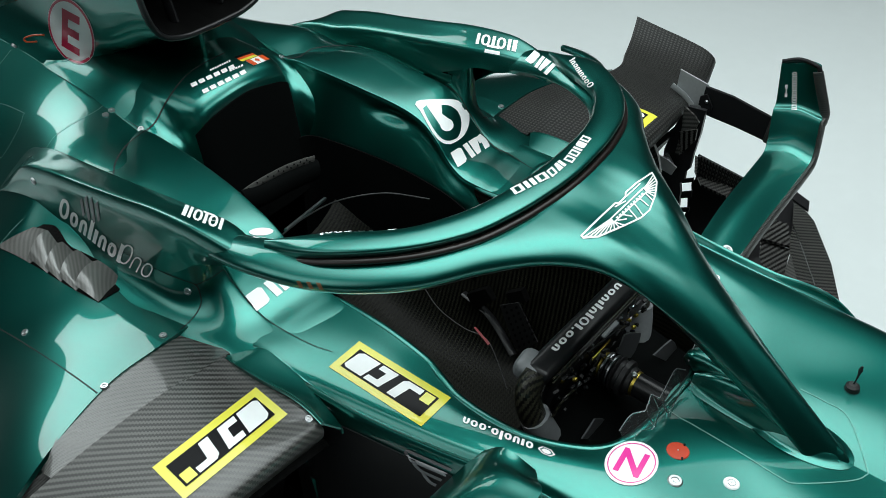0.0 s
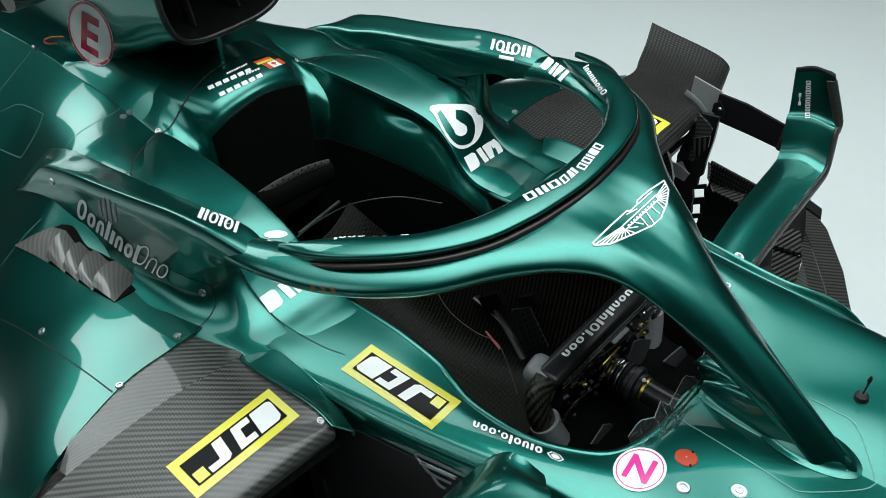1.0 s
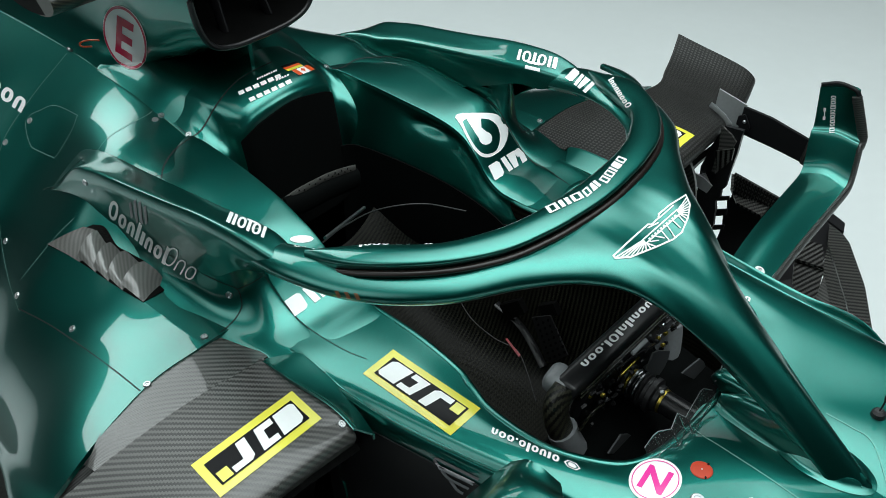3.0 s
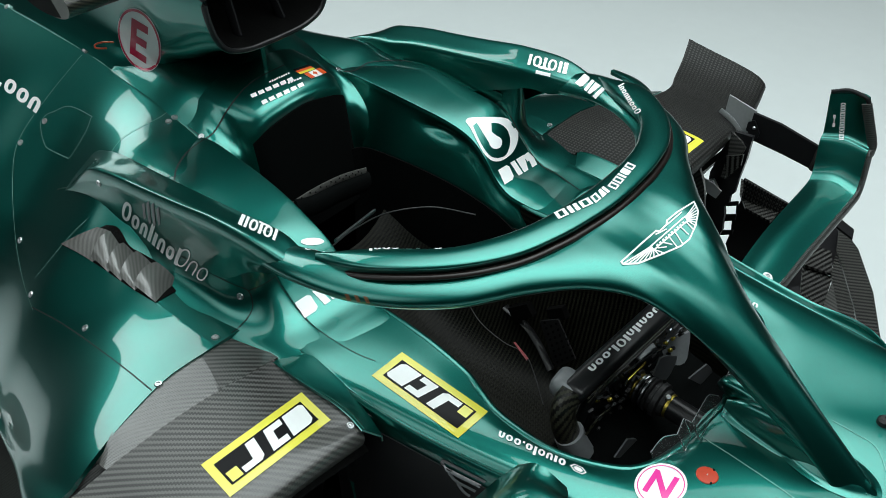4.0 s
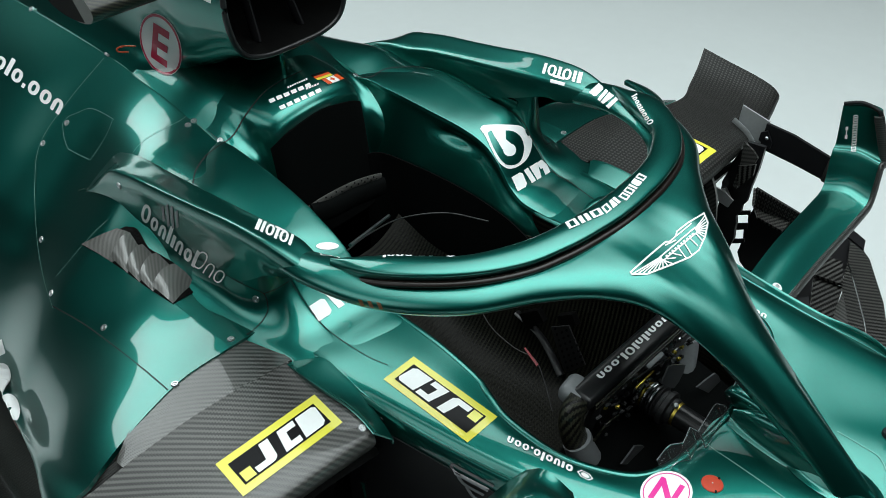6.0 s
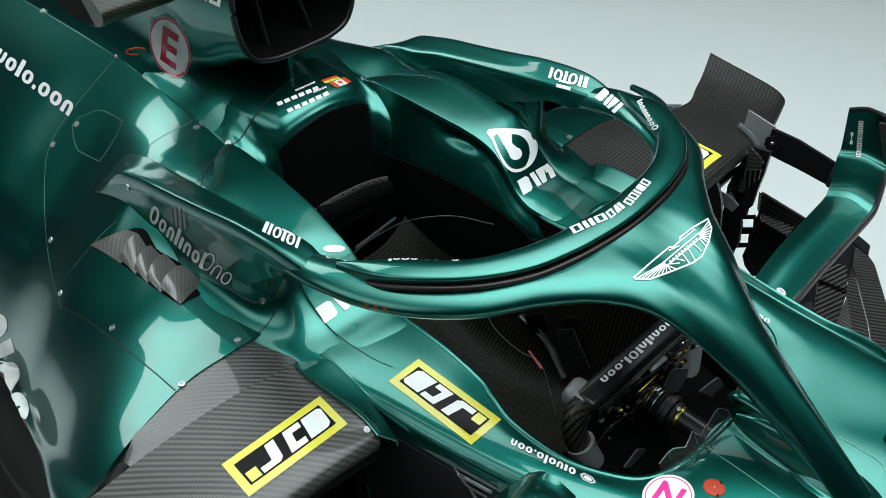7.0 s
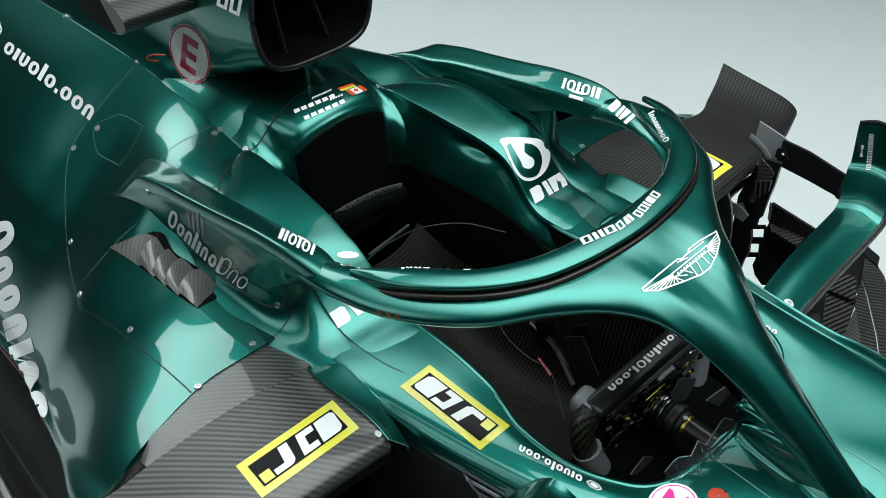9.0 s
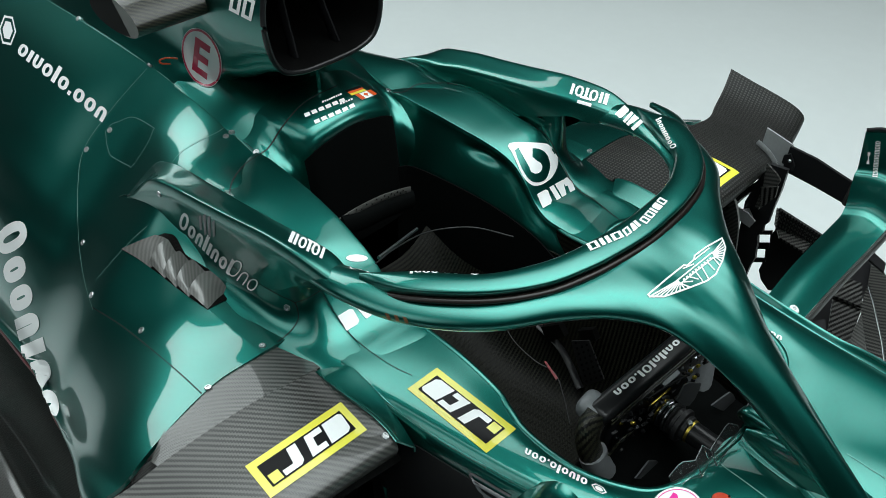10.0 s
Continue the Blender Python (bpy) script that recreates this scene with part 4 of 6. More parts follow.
# -- roots between the halo legs and the chassis
root = [   # from the post under the leg, down its hollow foot, forward to the shoulder
    [(-0.50, 0.290, 0.808), (-0.468, 0.286, 0.808), (-0.452, 0.288, 0.808), (-0.449, 0.296, 0.808), (-0.454, 0.307, 0.808), (-0.470, 0.317, 0.808), (-0.50, 0.322, 0.808), (-0.60, 0.324, 0.808), (-0.74, 0.327, 0.808)],
    [(-0.50, 0.284, 0.775), (-0.463, 0.279, 0.775), (-0.446, 0.281, 0.775), (-0.443, 0.292, 0.775), (-0.450, 0.307, 0.775), (-0.468, 0.317, 0.775), (-0.50, 0.322, 0.775), (-0.60, 0.324, 0.775), (-0.74, 0.327, 0.775)],
    [(-0.50, 0.262, 0.742), (-0.452, 0.262, 0.742), (-0.441, 0.269, 0.742), (-0.440, 0.288, 0.742), (-0.449, 0.307, 0.740), (-0.468, 0.318, 0.740), (-0.50, 0.323, 0.742), (-0.60, 0.324, 0.742), (-0.74, 0.327, 0.742)],
    [(-0.48, 0.262, 0.726), (-0.441, 0.262, 0.727), (-0.4305, 0.267, 0.726), (-0.430, 0.284, 0.725), (-0.441, 0.306, 0.722), (-0.466, 0.320, 0.722), (-0.50, 0.325, 0.724), (-0.60, 0.325, 0.725), (-0.74, 0.328, 0.728)],
    [(-0.46, 0.262, 0.710), (-0.425, 0.262, 0.711), (-0.4165, 0.2665, 0.7105), (-0.416, 0.286, 0.709), (-0.428, 0.311, 0.706), (-0.463, 0.326, 0.706), (-0.50, 0.330, 0.709), (-0.60, 0.331, 0.712), (-0.74, 0.332, 0.716)],
    [(-0.43, 0.262, 0.690), (-0.408, 0.262, 0.695), (-0.4015, 0.2665, 0.696), (-0.401, 0.289, 0.694), (-0.411, 0.318, 0.692), (-0.457, 0.337, 0.695), (-0.50, 0.341, 0.699), (-0.60, 0.343, 0.703), (-0.74, 0.343, 0.708)],
    [(-0.40, 0.262, 0.670), (-0.385, 0.262, 0.681), (-0.380, 0.2665, 0.684), (-0.380, 0.291, 0.6845), (-0.390, 0.324, 0.6845), (-0.448, 0.355, 0.688), (-0.50, 0.362, 0.693), (-0.60, 0.365, 0.697), (-0.74, 0.365, 0.698)],
    [(-0.37, 0.262, 0.660), (-0.355, 0.262, 0.675), (-0.3495, 0.2665, 0.680), (-0.349, 0.291, 0.6815), (-0.358, 0.318, 0.681), (-0.395, 0.352, 0.682), (-0.50, 0.385, 0.680), (-0.60, 0.388, 0.682), (-0.74, 0.388, 0.680)],
    [(-0.32, 0.262, 0.650), (-0.312, 0.262, 0.666), (-0.310, 0.2665, 0.672), (-0.310, 0.289, 0.672), (-0.320, 0.307, 0.667), (-0.350, 0.350, 0.672), (-0.50, 0.40, 0.655), (-0.60, 0.405, 0.655), (-0.74, 0.405, 0.655)],
]
g = loft([[(x, -y, z) for x, y, z in r] for r in root], 70, 90)
for _ in range(60):   # fair the hollow
    g[1:-1, 1:-1] += 0.2 * (g[:-2, 1:-1] + g[2:, 1:-1] + g[1:-1, :-2] + g[1:-1, 2:] - 4 * g[1:-1, 1:-1])
root_r = part("leg_root", sheet(g, 0.005, (0, -1, 1)), GREEN, car)
root_l = part("leg_root", sheet(flip(g), 0.005, (0, 1, 1)), GREEN, car)

# walls that close the legs towards the cockpit
g = loft([[(x, y, 0.785), (x, y - 0.008, 0.75), (x, y - 0.03, 0.69)] for x, y in ((-0.80, 0.262), (-0.72, 0.270), (-0.64, 0.276), (-0.57, 0.279), (-0.52, 0.280), (-0.48, 0.281))], 40, 20)
wall_l = part("leg_wall", sheet(g, 0.004, (0, -1, 0)), GREEN, car)
part("leg_wall", sheet(flip(g), 0.004, (0, 1, 0)), GREEN, car)

# ---- films and markings ----
def film(name, polys, host, place, material, parent, label="", lift=0.0009, fine=0.006):
    centre, ax, ay, way = place
    return part(name, lay(polys, host, centre, ax, ay, way, name, lift, fine), material, parent, label)


def word(code, host, place, parent, label="", material=None, slant=0.0, bold=0.3, gap=0.16, lift=0.0009, fine=0.006):
    for shape in blocks(code, gap, slant, bold):
        film("word_shape", shape, host, place, material or WHITE, parent, label, lift, fine)


def glyph(ch, size=1.0, slant=0.0):
    """The filled outline of one letter of the built-in font, as polygons in a unit square round the origin."""
    cu = bpy.data.curves.new("letter", "FONT")
    cu.body, cu.size, cu.shear = ch, 1.0, slant
    cu.offset = 0.028
    ob = bpy.data.objects.new("letter", cu)
    scene.collection.objects.link(ob)
    me = bpy.data.meshes.new_from_object(ob.evaluated_get(bpy.context.evaluated_depsgraph_get()))
    v = np.array([tuple(p.co)[:2] for p in me.vertices])
    lo, hi = v.min(0), v.max(0)
    v = (v - (lo + hi) / 2) / (hi[1] - lo[1]) * size
    out = [[tuple(v[i]) for i in p.vertices] for p in me.polygons]
    bpy.data.objects.remove(ob)
    return out


H_CH, H_ARM, H_LEG, H_POD, H_AIR, H_HALO, H_FIN, H_HEAD, H_INL = (bvh(a, b) for a, b in (
    (chassis_r, chassis_l), (arm_r, arm_l), (leg_r, leg_l), (pod_r, pod_r), (air_r, hoop), (halo_ob, halo_ob), (fin_ob, fin_ob), (head, head), (inlet_r, inlet_r)))

# round rescue mark with a red E, and the neutral mark with a pink N
film("round_mark", [[(x / 2, y / 2) for x, y in disc(1.0)]], H_AIR, ((-0.9299, -0.1190, 0.9068), (0.0477, 0.0395, -0.0519), (-0.0172, 0.0416, 0.0801), (-0.8027, 0.4407, -0.4018)), WHITE, air_r, "white round film with a red letter")
film("ring", [[(x / 2, y / 2) for x, y in q] for q in ring(0.90, 0.98)], H_AIR, ((-0.9299, -0.1190, 0.9068), (0.0477, 0.0395, -0.0519), (-0.0172, 0.0416, 0.0801), (-0.8027, 0.4407, -0.4018)), CRIMSON, air_r, "crimson ring", 0.0014)
film("letter", glyph("E", 0.62), H_AIR, ((-0.9299, -0.1190, 0.9068), (0.0477, 0.0395, -0.0519), (-0.0172, 0.0416, 0.0801), (-0.8027, 0.4407, -0.4018)), CRIMSON, air_r, "crimson letter E", 0.0014)
film("round_mark", [[(x / 2, y / 2) for x, y in disc(1.0)]], H_CH, ((0.1257, -0.1677, 0.6400), (0.0550, 0.0163, -0.0080), (0.0040, 0.0428, 0.0329), (-0.2874, 0.6011, -0.7457)), WHITE, chassis_r, "white round film with a pink letter")
film("ring", [[(x / 2, y / 2) for x, y in q] for q in ring(0.86, 0.9)], H_CH, ((0.1257, -0.1677, 0.6400), (0.0550, 0.0163, -0.0080), (0.0040, 0.0428, 0.0329), (-0.2874, 0.6011, -0.7457)), PINK, chassis_r, "pink ring", 0.0014)
film("letter", glyph("N", 0.55), H_CH, ((0.1257, -0.1677, 0.6400), (0.0550, 0.0163, -0.0080), (0.0040, 0.0428, 0.0329), (-0.2874, 0.6011, -0.7457)), PINK, chassis_r, "pink letter N", 0.0014)


def yellow_sign(host, place, parent):
    """Yellow frame round a black field with three white shapes and a small yellow square."""
    film("sign_frame", [rect(-0.5, -0.5, 0.5, 0.5)], host, place, YELLOW, parent, "yellow frame film", 0.0008)
    film("sign_field", [rect(-0.43, -0.32, 0.43, 0.32)], host, place, INK, parent, "black field film", 0.0013)
    for q in (
        [rect(-0.29, -0.28, -0.18, -0.13), [(-0.18, -0.28), (-0.13, -0.28), (-0.09, -0.2), (-0.06, 0.27), (-0.15, 0.27), (-0.18, -0.13)]],
        [[(-0.02, -0.28), (0.15, -0.28), (0.158, -0.13), (0.07, -0.13), (0.09, 0.12), (0.185, 0.12), (0.195, 0.27), (0.03, 0.27)]],
        [[(0.18, -0.28), (0.36, -0.28), (0.40, -0.2), (0.42, 0.2), (0.39, 0.27), (0.22, 0.27)]]):
        film("sign_shape", q, host, place, WHITE, parent, "white block film", 0.0018)
    film("sign_square", [rect(-0.41, -0.28, -0.31, -0.02)], host, place, YELLOW, parent, "small yellow square", 0.0018)


yellow_sign(H_INL, ((-0.2535, -0.4480, 0.6850), (0.0351, 0.1376, 0.0402), (-0.0395, -0.0070, 0.0305), (-0.6090, 0.3617, -0.7059)), inlet_r)
yellow_sign(bvh(chassis_r, arm_r), ((-0.1806, -0.2412, 0.6550), (-0.1172, -0.0345, 0.0623), (-0.0150, -0.0437, -0.0209), (-0.5162, 0.5071, -0.6902)), chassis_r)
yellow_sign(bvh(inlet_l), ((-0.252, 0.4555, 0.72), (0, 0.13, 0), (-0.072, 0, 0), (0, 0, -1)), inlet_l)

# white drop and block word on the far arm, block words elsewhere
DROP = ((-0.436, 0.1994, 0.748), (0.0636, 0.0613, -0.0034), (-0.029, 0.0334, 0.0605), (-0.558, 0.6563, -0.5078))
drop_o = [(-0.5, 0.40), (-0.40, 0.49), (0.19, 0.49), (0.36, 0.40), (0.47, 0.24), (0.5, 0.08), (0.46, -0.14), (0.36, -0.33), (0.2, -0.46), (0.06, -0.5), (-0.06, -0.45), (-0.18, -0.30), (-0.29, -0.05), (-0.38, 0.18), (-0.42, 0.27)]
drop_i = [(-0.36, 0.30), (-0.29, 0.08), (-0.20, -0.14), (-0.10, -0.32), (0.0, -0.41), (0.12, -0.42), (0.24, -0.36), (0.31, -0.2), (0.33, 0.0), (0.28, 0.2), (0.17, 0.32), (0.04, 0.36), (-0.3, 0.36)]
drop_o, drop_i = [[tuple(q[:2]) for q in spline([(x, y, 0.0) for x, y in c], 50)] for c in (drop_o, drop_i)]
film("drop_mark", [drop_o], H_ARM, DROP, WHITE, arm_l, "white drop shape", 0.0009)
film("drop_inner", [drop_i], H_ARM, DROP, GREEN, arm_l, "green inner drop", 0.0014)
film("drop_core", [[(-0.30, 0.37), (-0.02, 0.37), (-0.02, 0.16), (0.1, 0.04), (-0.06, -0.12)], [(0.05 + 0.125 * math.cos(a), -0.08 + 0.145 * math.sin(a)) for a in np.linspace(0, 6.28, 20)]], H_ARM, DROP, WHITE, arm_l, "white core", 0.0019)
word("bwi", H_ARM, ((-0.4015, 0.2235, 0.6945), (0.0327, 0.0467, 0.0276), (-0.0163, 0.0025, 0.0205), (-0.5351, 0.6749, -0.5081)), arm_l, "white block word")
word("bwi", bvh(chassis_r, arm_r, root_r), ((-0.4396, -0.1920, 0.6600), (0.0272, 0.0689, 0.0262), (-0.0178, -0.0001, 0.0188), (-0.6365, 0.4806, -0.6033)), chassis_r, "white block word")
word("bwi", bvh(leg_l, halo_ob), ((-0.3148, 0.3000, 0.8421), (0.0335, 0.0104, -0.0207), (0.0082, 0.0130, 0.0132), (-0.4984, 0.7519, -0.4316)), leg_l, "white block word")
word("tOtOti", H_LEG, ((-0.4141, 0.3200, 0.8446), (0.0553, 0.0331, -0.0133), (-0.0009, 0.0081, 0.0155), (-0.5395, 0.7340, -0.4126)), leg_l, "white block word")
film("small_bar", [rect(-0.5, -0.5, 0.5, -0.1), rect(-0.4, 0.2, 0.4, 0.5)], H_LEG, ((-0.4225, 0.3200, 0.8297), (0.0206, 0.0125, -0.0048), (-0.0014, 0.0055, 0.0115), (-0.5410, 0.7292, -0.4191)), WHITE, leg_l, "small white bars")
word("tOtOti", H_LEG, ((-0.3973, -0.3100, 0.8636), (-0.0356, -0.0268, 0.0238), (0.0011, -0.0097, -0.0099), (-0.7065, 0.4628, -0.5354)), leg_r, "white block word")
film("small_bar", [rect(-0.5, -0.5, 0.5, -0.1), rect(-0.4, 0.2, 0.4, 0.5)], H_LEG, ((-0.3952, -0.3000, 0.8662), (-0.0132, -0.0098, 0.0088), (0.0008, -0.0047, -0.0053), (-0.7037, 0.4703, -0.5325)), WHITE, leg_r, "small white bars")
word("Oontsnot", bvh(leg_r, root_r, pod_r), ((-0.6335, -0.3350, 0.7663), (0.0678, 0.0321, -0.0762), (-0.0050, 0.0169, 0.0194), (-0.7651, 0.3758, -0.5228)), leg_r, "white block word")
word("Ono", bvh(leg_r, root_r, pod_r), ((-0.5350, -0.3350, 0.7546), (0.0335, 0.0195, -0.0301), (-0.0014, 0.0216, 0.0171), (-0.7308, 0.3943, -0.5572)), leg_r, "thin white word shape", bold=0.14)
film("bars_mark", [[(x - 0.06, -y), (x + 0.08, -y + 0.1), (x + 0.08, y + 0.05), (x - 0.06, y - 0.05)] for x, y in ((-0.4, 0.32), (-0.13, 0.45), (0.13, 0.45), (0.4, 0.35))], bvh(leg_r, root_r, pod_r), ((-0.6177, -0.3350, 0.8048), (0.0159, 0.0158, -0.0122), (-0.0148, 0.0135, 0.0327), (-0.7713, 0.3844, -0.5073)), GREYP, leg_r, "grey bars mark")
word("Ooonsnont", H_FIN, ((-0.2101, 0.2500, 0.8734), (-0.0345, -0.0009, 0.0346), (0.0057, 0.0060, 0.0045), (-0.4615, 0.7702, -0.4403)), halo_ob, "white block word")
word("Ooonsnont", H_FIN, ((-0.2072, -0.2365, 0.8757), (-0.0627, -0.0605, 0.0033), (0.0019, -0.0022, -0.0039), (-0.5841, 0.5484, -0.5984)), halo_ob, "white block word")
word("wi", bvh(leg_r, halo_ob, fin_ob), ((-0.3149, -0.2858, 0.856), (0.0219, 0.0211, -0.0012), (-0.0025, 0.0029, 0.0053), (-0.6454, 0.4863, -0.5891)), leg_r, "white block word")
film("drop_mark", [disc(0.5)], bvh(arm_r), ((-0.4442, -0.1937, 0.7555), (0.0239, 0.0231, -0.0013), (-0.0042, 0.0048, 0.0087), (-0.6511, 0.4869, -0.5822)), WHITE, arm_r, "white drop shape")
word("fbtff", H_FIN, ((-0.0980, 0.0600, 0.8743), (-0.0117, -0.0256, -0.0271), (0.0104, 0.0038, -0.0035), (-0.4439, 0.7386, -0.5074)), halo_ob, "white block word")
word("wf", H_FIN, ((-0.1102, 0.0300, 0.8568), (-0.0100, -0.0158, -0.0130), (0.0082, 0.0008, -0.0060), (-0.4562, 0.7190, -0.5243)), halo_ob, "white block word")
word("fttf", H_FIN, ((-0.1305, -0.0000, 0.8428), (-0.0278, -0.0319, -0.0169), (0.0075, 0.0004, -0.0061), (-0.4741, 0.6976, -0.5373)), halo_ob, "white block word")
word("osuotodoon", H_CH, ((-0.0210, -0.2289, 0.6500), (-0.0805, -0.0302, 0.0225), (0.0019, -0.0075, -0.0067), (-0.4093, 0.5450, -0.7318)), chassis_r, "white block word")
film("hexagon_mark", [[(q[0] * 0.5, q[1] * 0.5) for q in p] for p in ring(0.8, 1.0, 6)] + [disc(0.28, 6)], H_CH, ((0.0417, -0.2181, 0.6500), (-0.0200, -0.0067, 0.0046), (0.0032, -0.0059, -0.0060), (-0.3619, 0.5628, -0.7432)), WHITE, chassis_r, "white hexagon outline")
word("osuotodoon", H_POD, ((-1.1925, -0.2700, 0.8385), (0.1003, 0.0868, -0.1461), (-0.0011, 0.0247, 0.0224), (-0.8588, 0.3226, -0.3980)), pod_r, "white block word")
film("hexagon_mark", [[(q[0] * 0.5, q[1] * 0.5) for q in p] for p in ring(0.84, 1.0, 6)] + [disc(0.3, 6)], H_POD, ((-1.3955, -0.2700, 0.8763), (0.0139, 0.0270, -0.0123), (-0.0136, 0.0294, 0.0595), (-0.8880, 0.2980, -0.3501)), WHITE, pod_r, "white hexagon outline")
word("ff", H_AIR, ((-0.7689, -0.1200, 1.0465), (0.0232, 0.0231, -0.0197), (-0.0033, 0.0151, 0.0278), (-0.7936, 0.4900, -0.3606)), air_r, "white block word")
word("oon", bvh(chassis_l), ((0.0311, 0.2297, 0.6200), (0.0285, 0.0062, -0.0065), (-0.0005, 0.0056, 0.0065), (-0.3002, 0.7145, -0.6319)), chassis_l, "white block word")
word("Ooonsnont", H_POD, ((-0.8945, -0.5500, 0.5540), (0.2403, -0.1135, -0.3523), (0.0113, 0.0561, 0.0039), (-0.7785, 0.1993, -0.5952)), pod_r, "large white block word", bold=0.4, fine=0.01)

for k in range(3):
    film("small_mark", [[(-0.5 + 0.33 * k, 0.5), (-0.36 + 0.33 * k, 0.5), (-0.2 + 0.33 * k, -0.5), (-0.34 + 0.33 * k, -0.5)]], H_HALO, ((-0.2541, -0.2800, 0.8039), (0.0245, 0.0218, -0.0066), (-0.0015, 0.0043, 0.0051), (-0.6120, 0.5065, -0.6073)), BROWN, halo_ob, "small brown stripe")
# name bars and flags on the headrest
for n, place in ((6, ((-0.7000, -0.0326, 0.8564), (0.0367, 0.0646, 0.0176), (-0.0032, -0.0005, 0.0051), (-0.7364, 0.5325, -0.4174))), (6, ((-0.7000, -0.0136, 0.8387), (0.0363, 0.0647, 0.0198), (-0.0034, -0.0005, 0.0052), (-0.7283, 0.5385, -0.4239))), (9, ((-0.7000, -0.0168, 0.8667), (0.0176, 0.0309, 0.0092), (-0.0011, 0.0004, 0.0024), (-0.7344, 0.5410, -0.4098))), (5, ((-0.7000, 0.0128, 0.8503), (0.0122, 0.0203, 0.0057), (-0.0011, 0.0004, 0.0025), (-0.7239, 0.5517, -0.4141)))):
    for k in range(n):
        film("name_bar", [rect(-0.5 + k / n, -0.5, -0.5 + (k + 0.74) / n, 0.5)], H_HEAD, place, WHITE, head, "small white bar")
for k, m in enumerate((YELLOW, FLAGRED, INK)):
    film("flag_stripe", [rect(-0.5, -0.5 + k / 3, 0.5, -0.5 + (k + 1) / 3)], H_HEAD, ((-0.7100, 0.0424, 0.8554), (0.0146, 0.0221, 0.0047), (-0.0096, -0.0065, 0.0081), (-0.7205, 0.5626, -0.4055)), m, head, "striped flag film")
film("flag_field", [rect(-0.5, -0.5, 0.5, 0.5)], H_HEAD, ((-0.7100, 0.0648, 0.8400), (0.0148, 0.0226, 0.0057), (-0.0099, -0.0065, 0.0081), (-0.7122, 0.5697, -0.4102)), WHITE, head, "white flag field")
for a, b in ((-0.5, -0.25), (0.25, 0.5)):
    film("flag_stripe", [rect(a, -0.5, b, 0.5)], H_HEAD, ((-0.7100, 0.0648, 0.8400), (0.0148, 0.0226, 0.0057), (-0.0099, -0.0065, 0.0081), (-0.7122, 0.5697, -0.4102)), FLAGRED, head, "red flag end", 0.0014)
film("flag_leaf", [[(0, 0.36), (0.14, 0.05), (0.05, -0.1), (0.0, -0.36), (-0.05, -0.1), (-0.14, 0.05)]], H_HEAD, ((-0.7100, 0.0648, 0.8400), (0.0148, 0.0226, 0.0057), (-0.0099, -0.0065, 0.0081), (-0.7122, 0.5697, -0.4102)), FLAGRED, head, "red leaf shape", 0.0014)

# winged mark on the halo front and on the flank
def stroke(path, w):
    """A chain of quads of width w along a path."""
    p = [Vector(q) for q in path]
    out = []
    for u, v in zip(p, p[1:]):
        n = Vector((u.y - v.y, v.x - u.x)).normalized() * w / 2
        e = (v - u).normalized() * w * 0.35
        out.append([tuple(u - e + n), tuple(v + e + n), tuple(v + e - n), tuple(u - e - n)])
    return out


wing = stroke([(215, 432), (300, 350), (385, 272), (405, 272), (440, 238), (442, 215), (500, 165), (588, 107), (612, 158), (600, 235), (568, 310), (522, 348), (430, 388), (300, 438), (225, 442), (215, 432)], 9)
wing += stroke([(362, 352), (540, 190), (556, 212), (378, 372), (362, 352)], 8)
wing += stroke([(385, 290), (440, 262)], 7) + stroke([(445, 236), (520, 168)], 7)
for k in range(9):
    q = k / 8
    wing += stroke([(360 + 22 * q, 355 + 14 * q), (232 + 200 * q, 437 - 52 * q * q)], 6.5)
for k in range(8):
    q = k / 7
    wing += stroke([(545 + 10 * q, 190 + 22 * q), (596 + 14 * math.sin(3 * q), 118 + 120 * q)], 6.5)
for k in range(6):
    q = k / 5
    wing += stroke([(550 - 150 * q, 222 + 138 * q), (590 - 145 * q, 262 + 122 * q - 30 * q * q + (30 if 0.3 < q < 0.7 else 0))], 6.5)
wing += [[(x, y) for x, y in ((388 + 15 * k, 346 - 13.5 * k), (397 + 15 * k, 338 - 13.5 * k), (406 + 15 * k, 347 - 13.5 * k), (397 + 15 * k, 355 - 13.5 * k))] for k in range(10)]
film("winged_mark", [[(x / 780 - 0.5, 0.5 - y / 510) for x, y in q] for q in wing], H_HALO, ((-0.0086, 0.0038, 0.8600), (0.1504, 0.0878, 0.0093), (-0.0366, 0.0532, 0.0975), (-0.3956, 0.7357, -0.5498)), WHITE, halo_ob, "white winged shape")
# black lower side of the chassis below the painted shoulder
cols = []
edge = np.array([(-0.197, -0.312, 0.629), (-0.147, -0.304, 0.627)])
for p in spline([tuple(edge[0] + (edge[0] - edge[1]) * 2.2 + [0, 0, -0.02]), tuple(edge[0] + (edge[0] - edge[1]) * 1.0 + [0, 0, -0.008]), tuple(edge[0]), tuple(edge[1]), (-0.082, -0.292, 0.623), (-0.030, -0.282, 0.620), (0.032, -0.272, 0.614)], 40):
    col = []
    for z in np.linspace(p[2], 0.22, 14):
        hit, n, _, _ = H_CH.ray_cast(Vector((p[0], -0.9, z)), Vector((0, 1, 0)))
        col.append((p[0], (hit.y if hit else -0.31) - 0.003, z))
    cols.append(col)
side_r = part("lower_side", sheet(np.array(cols), 0.002, (0, -1, 0)), PLASTIC, chassis_r, "glossy black lower side")
part("lower_side", sheet(flip(np.array(cols)), 0.002, (0, 1, 0)), PLASTIC, chassis_l, "glossy black lower side")
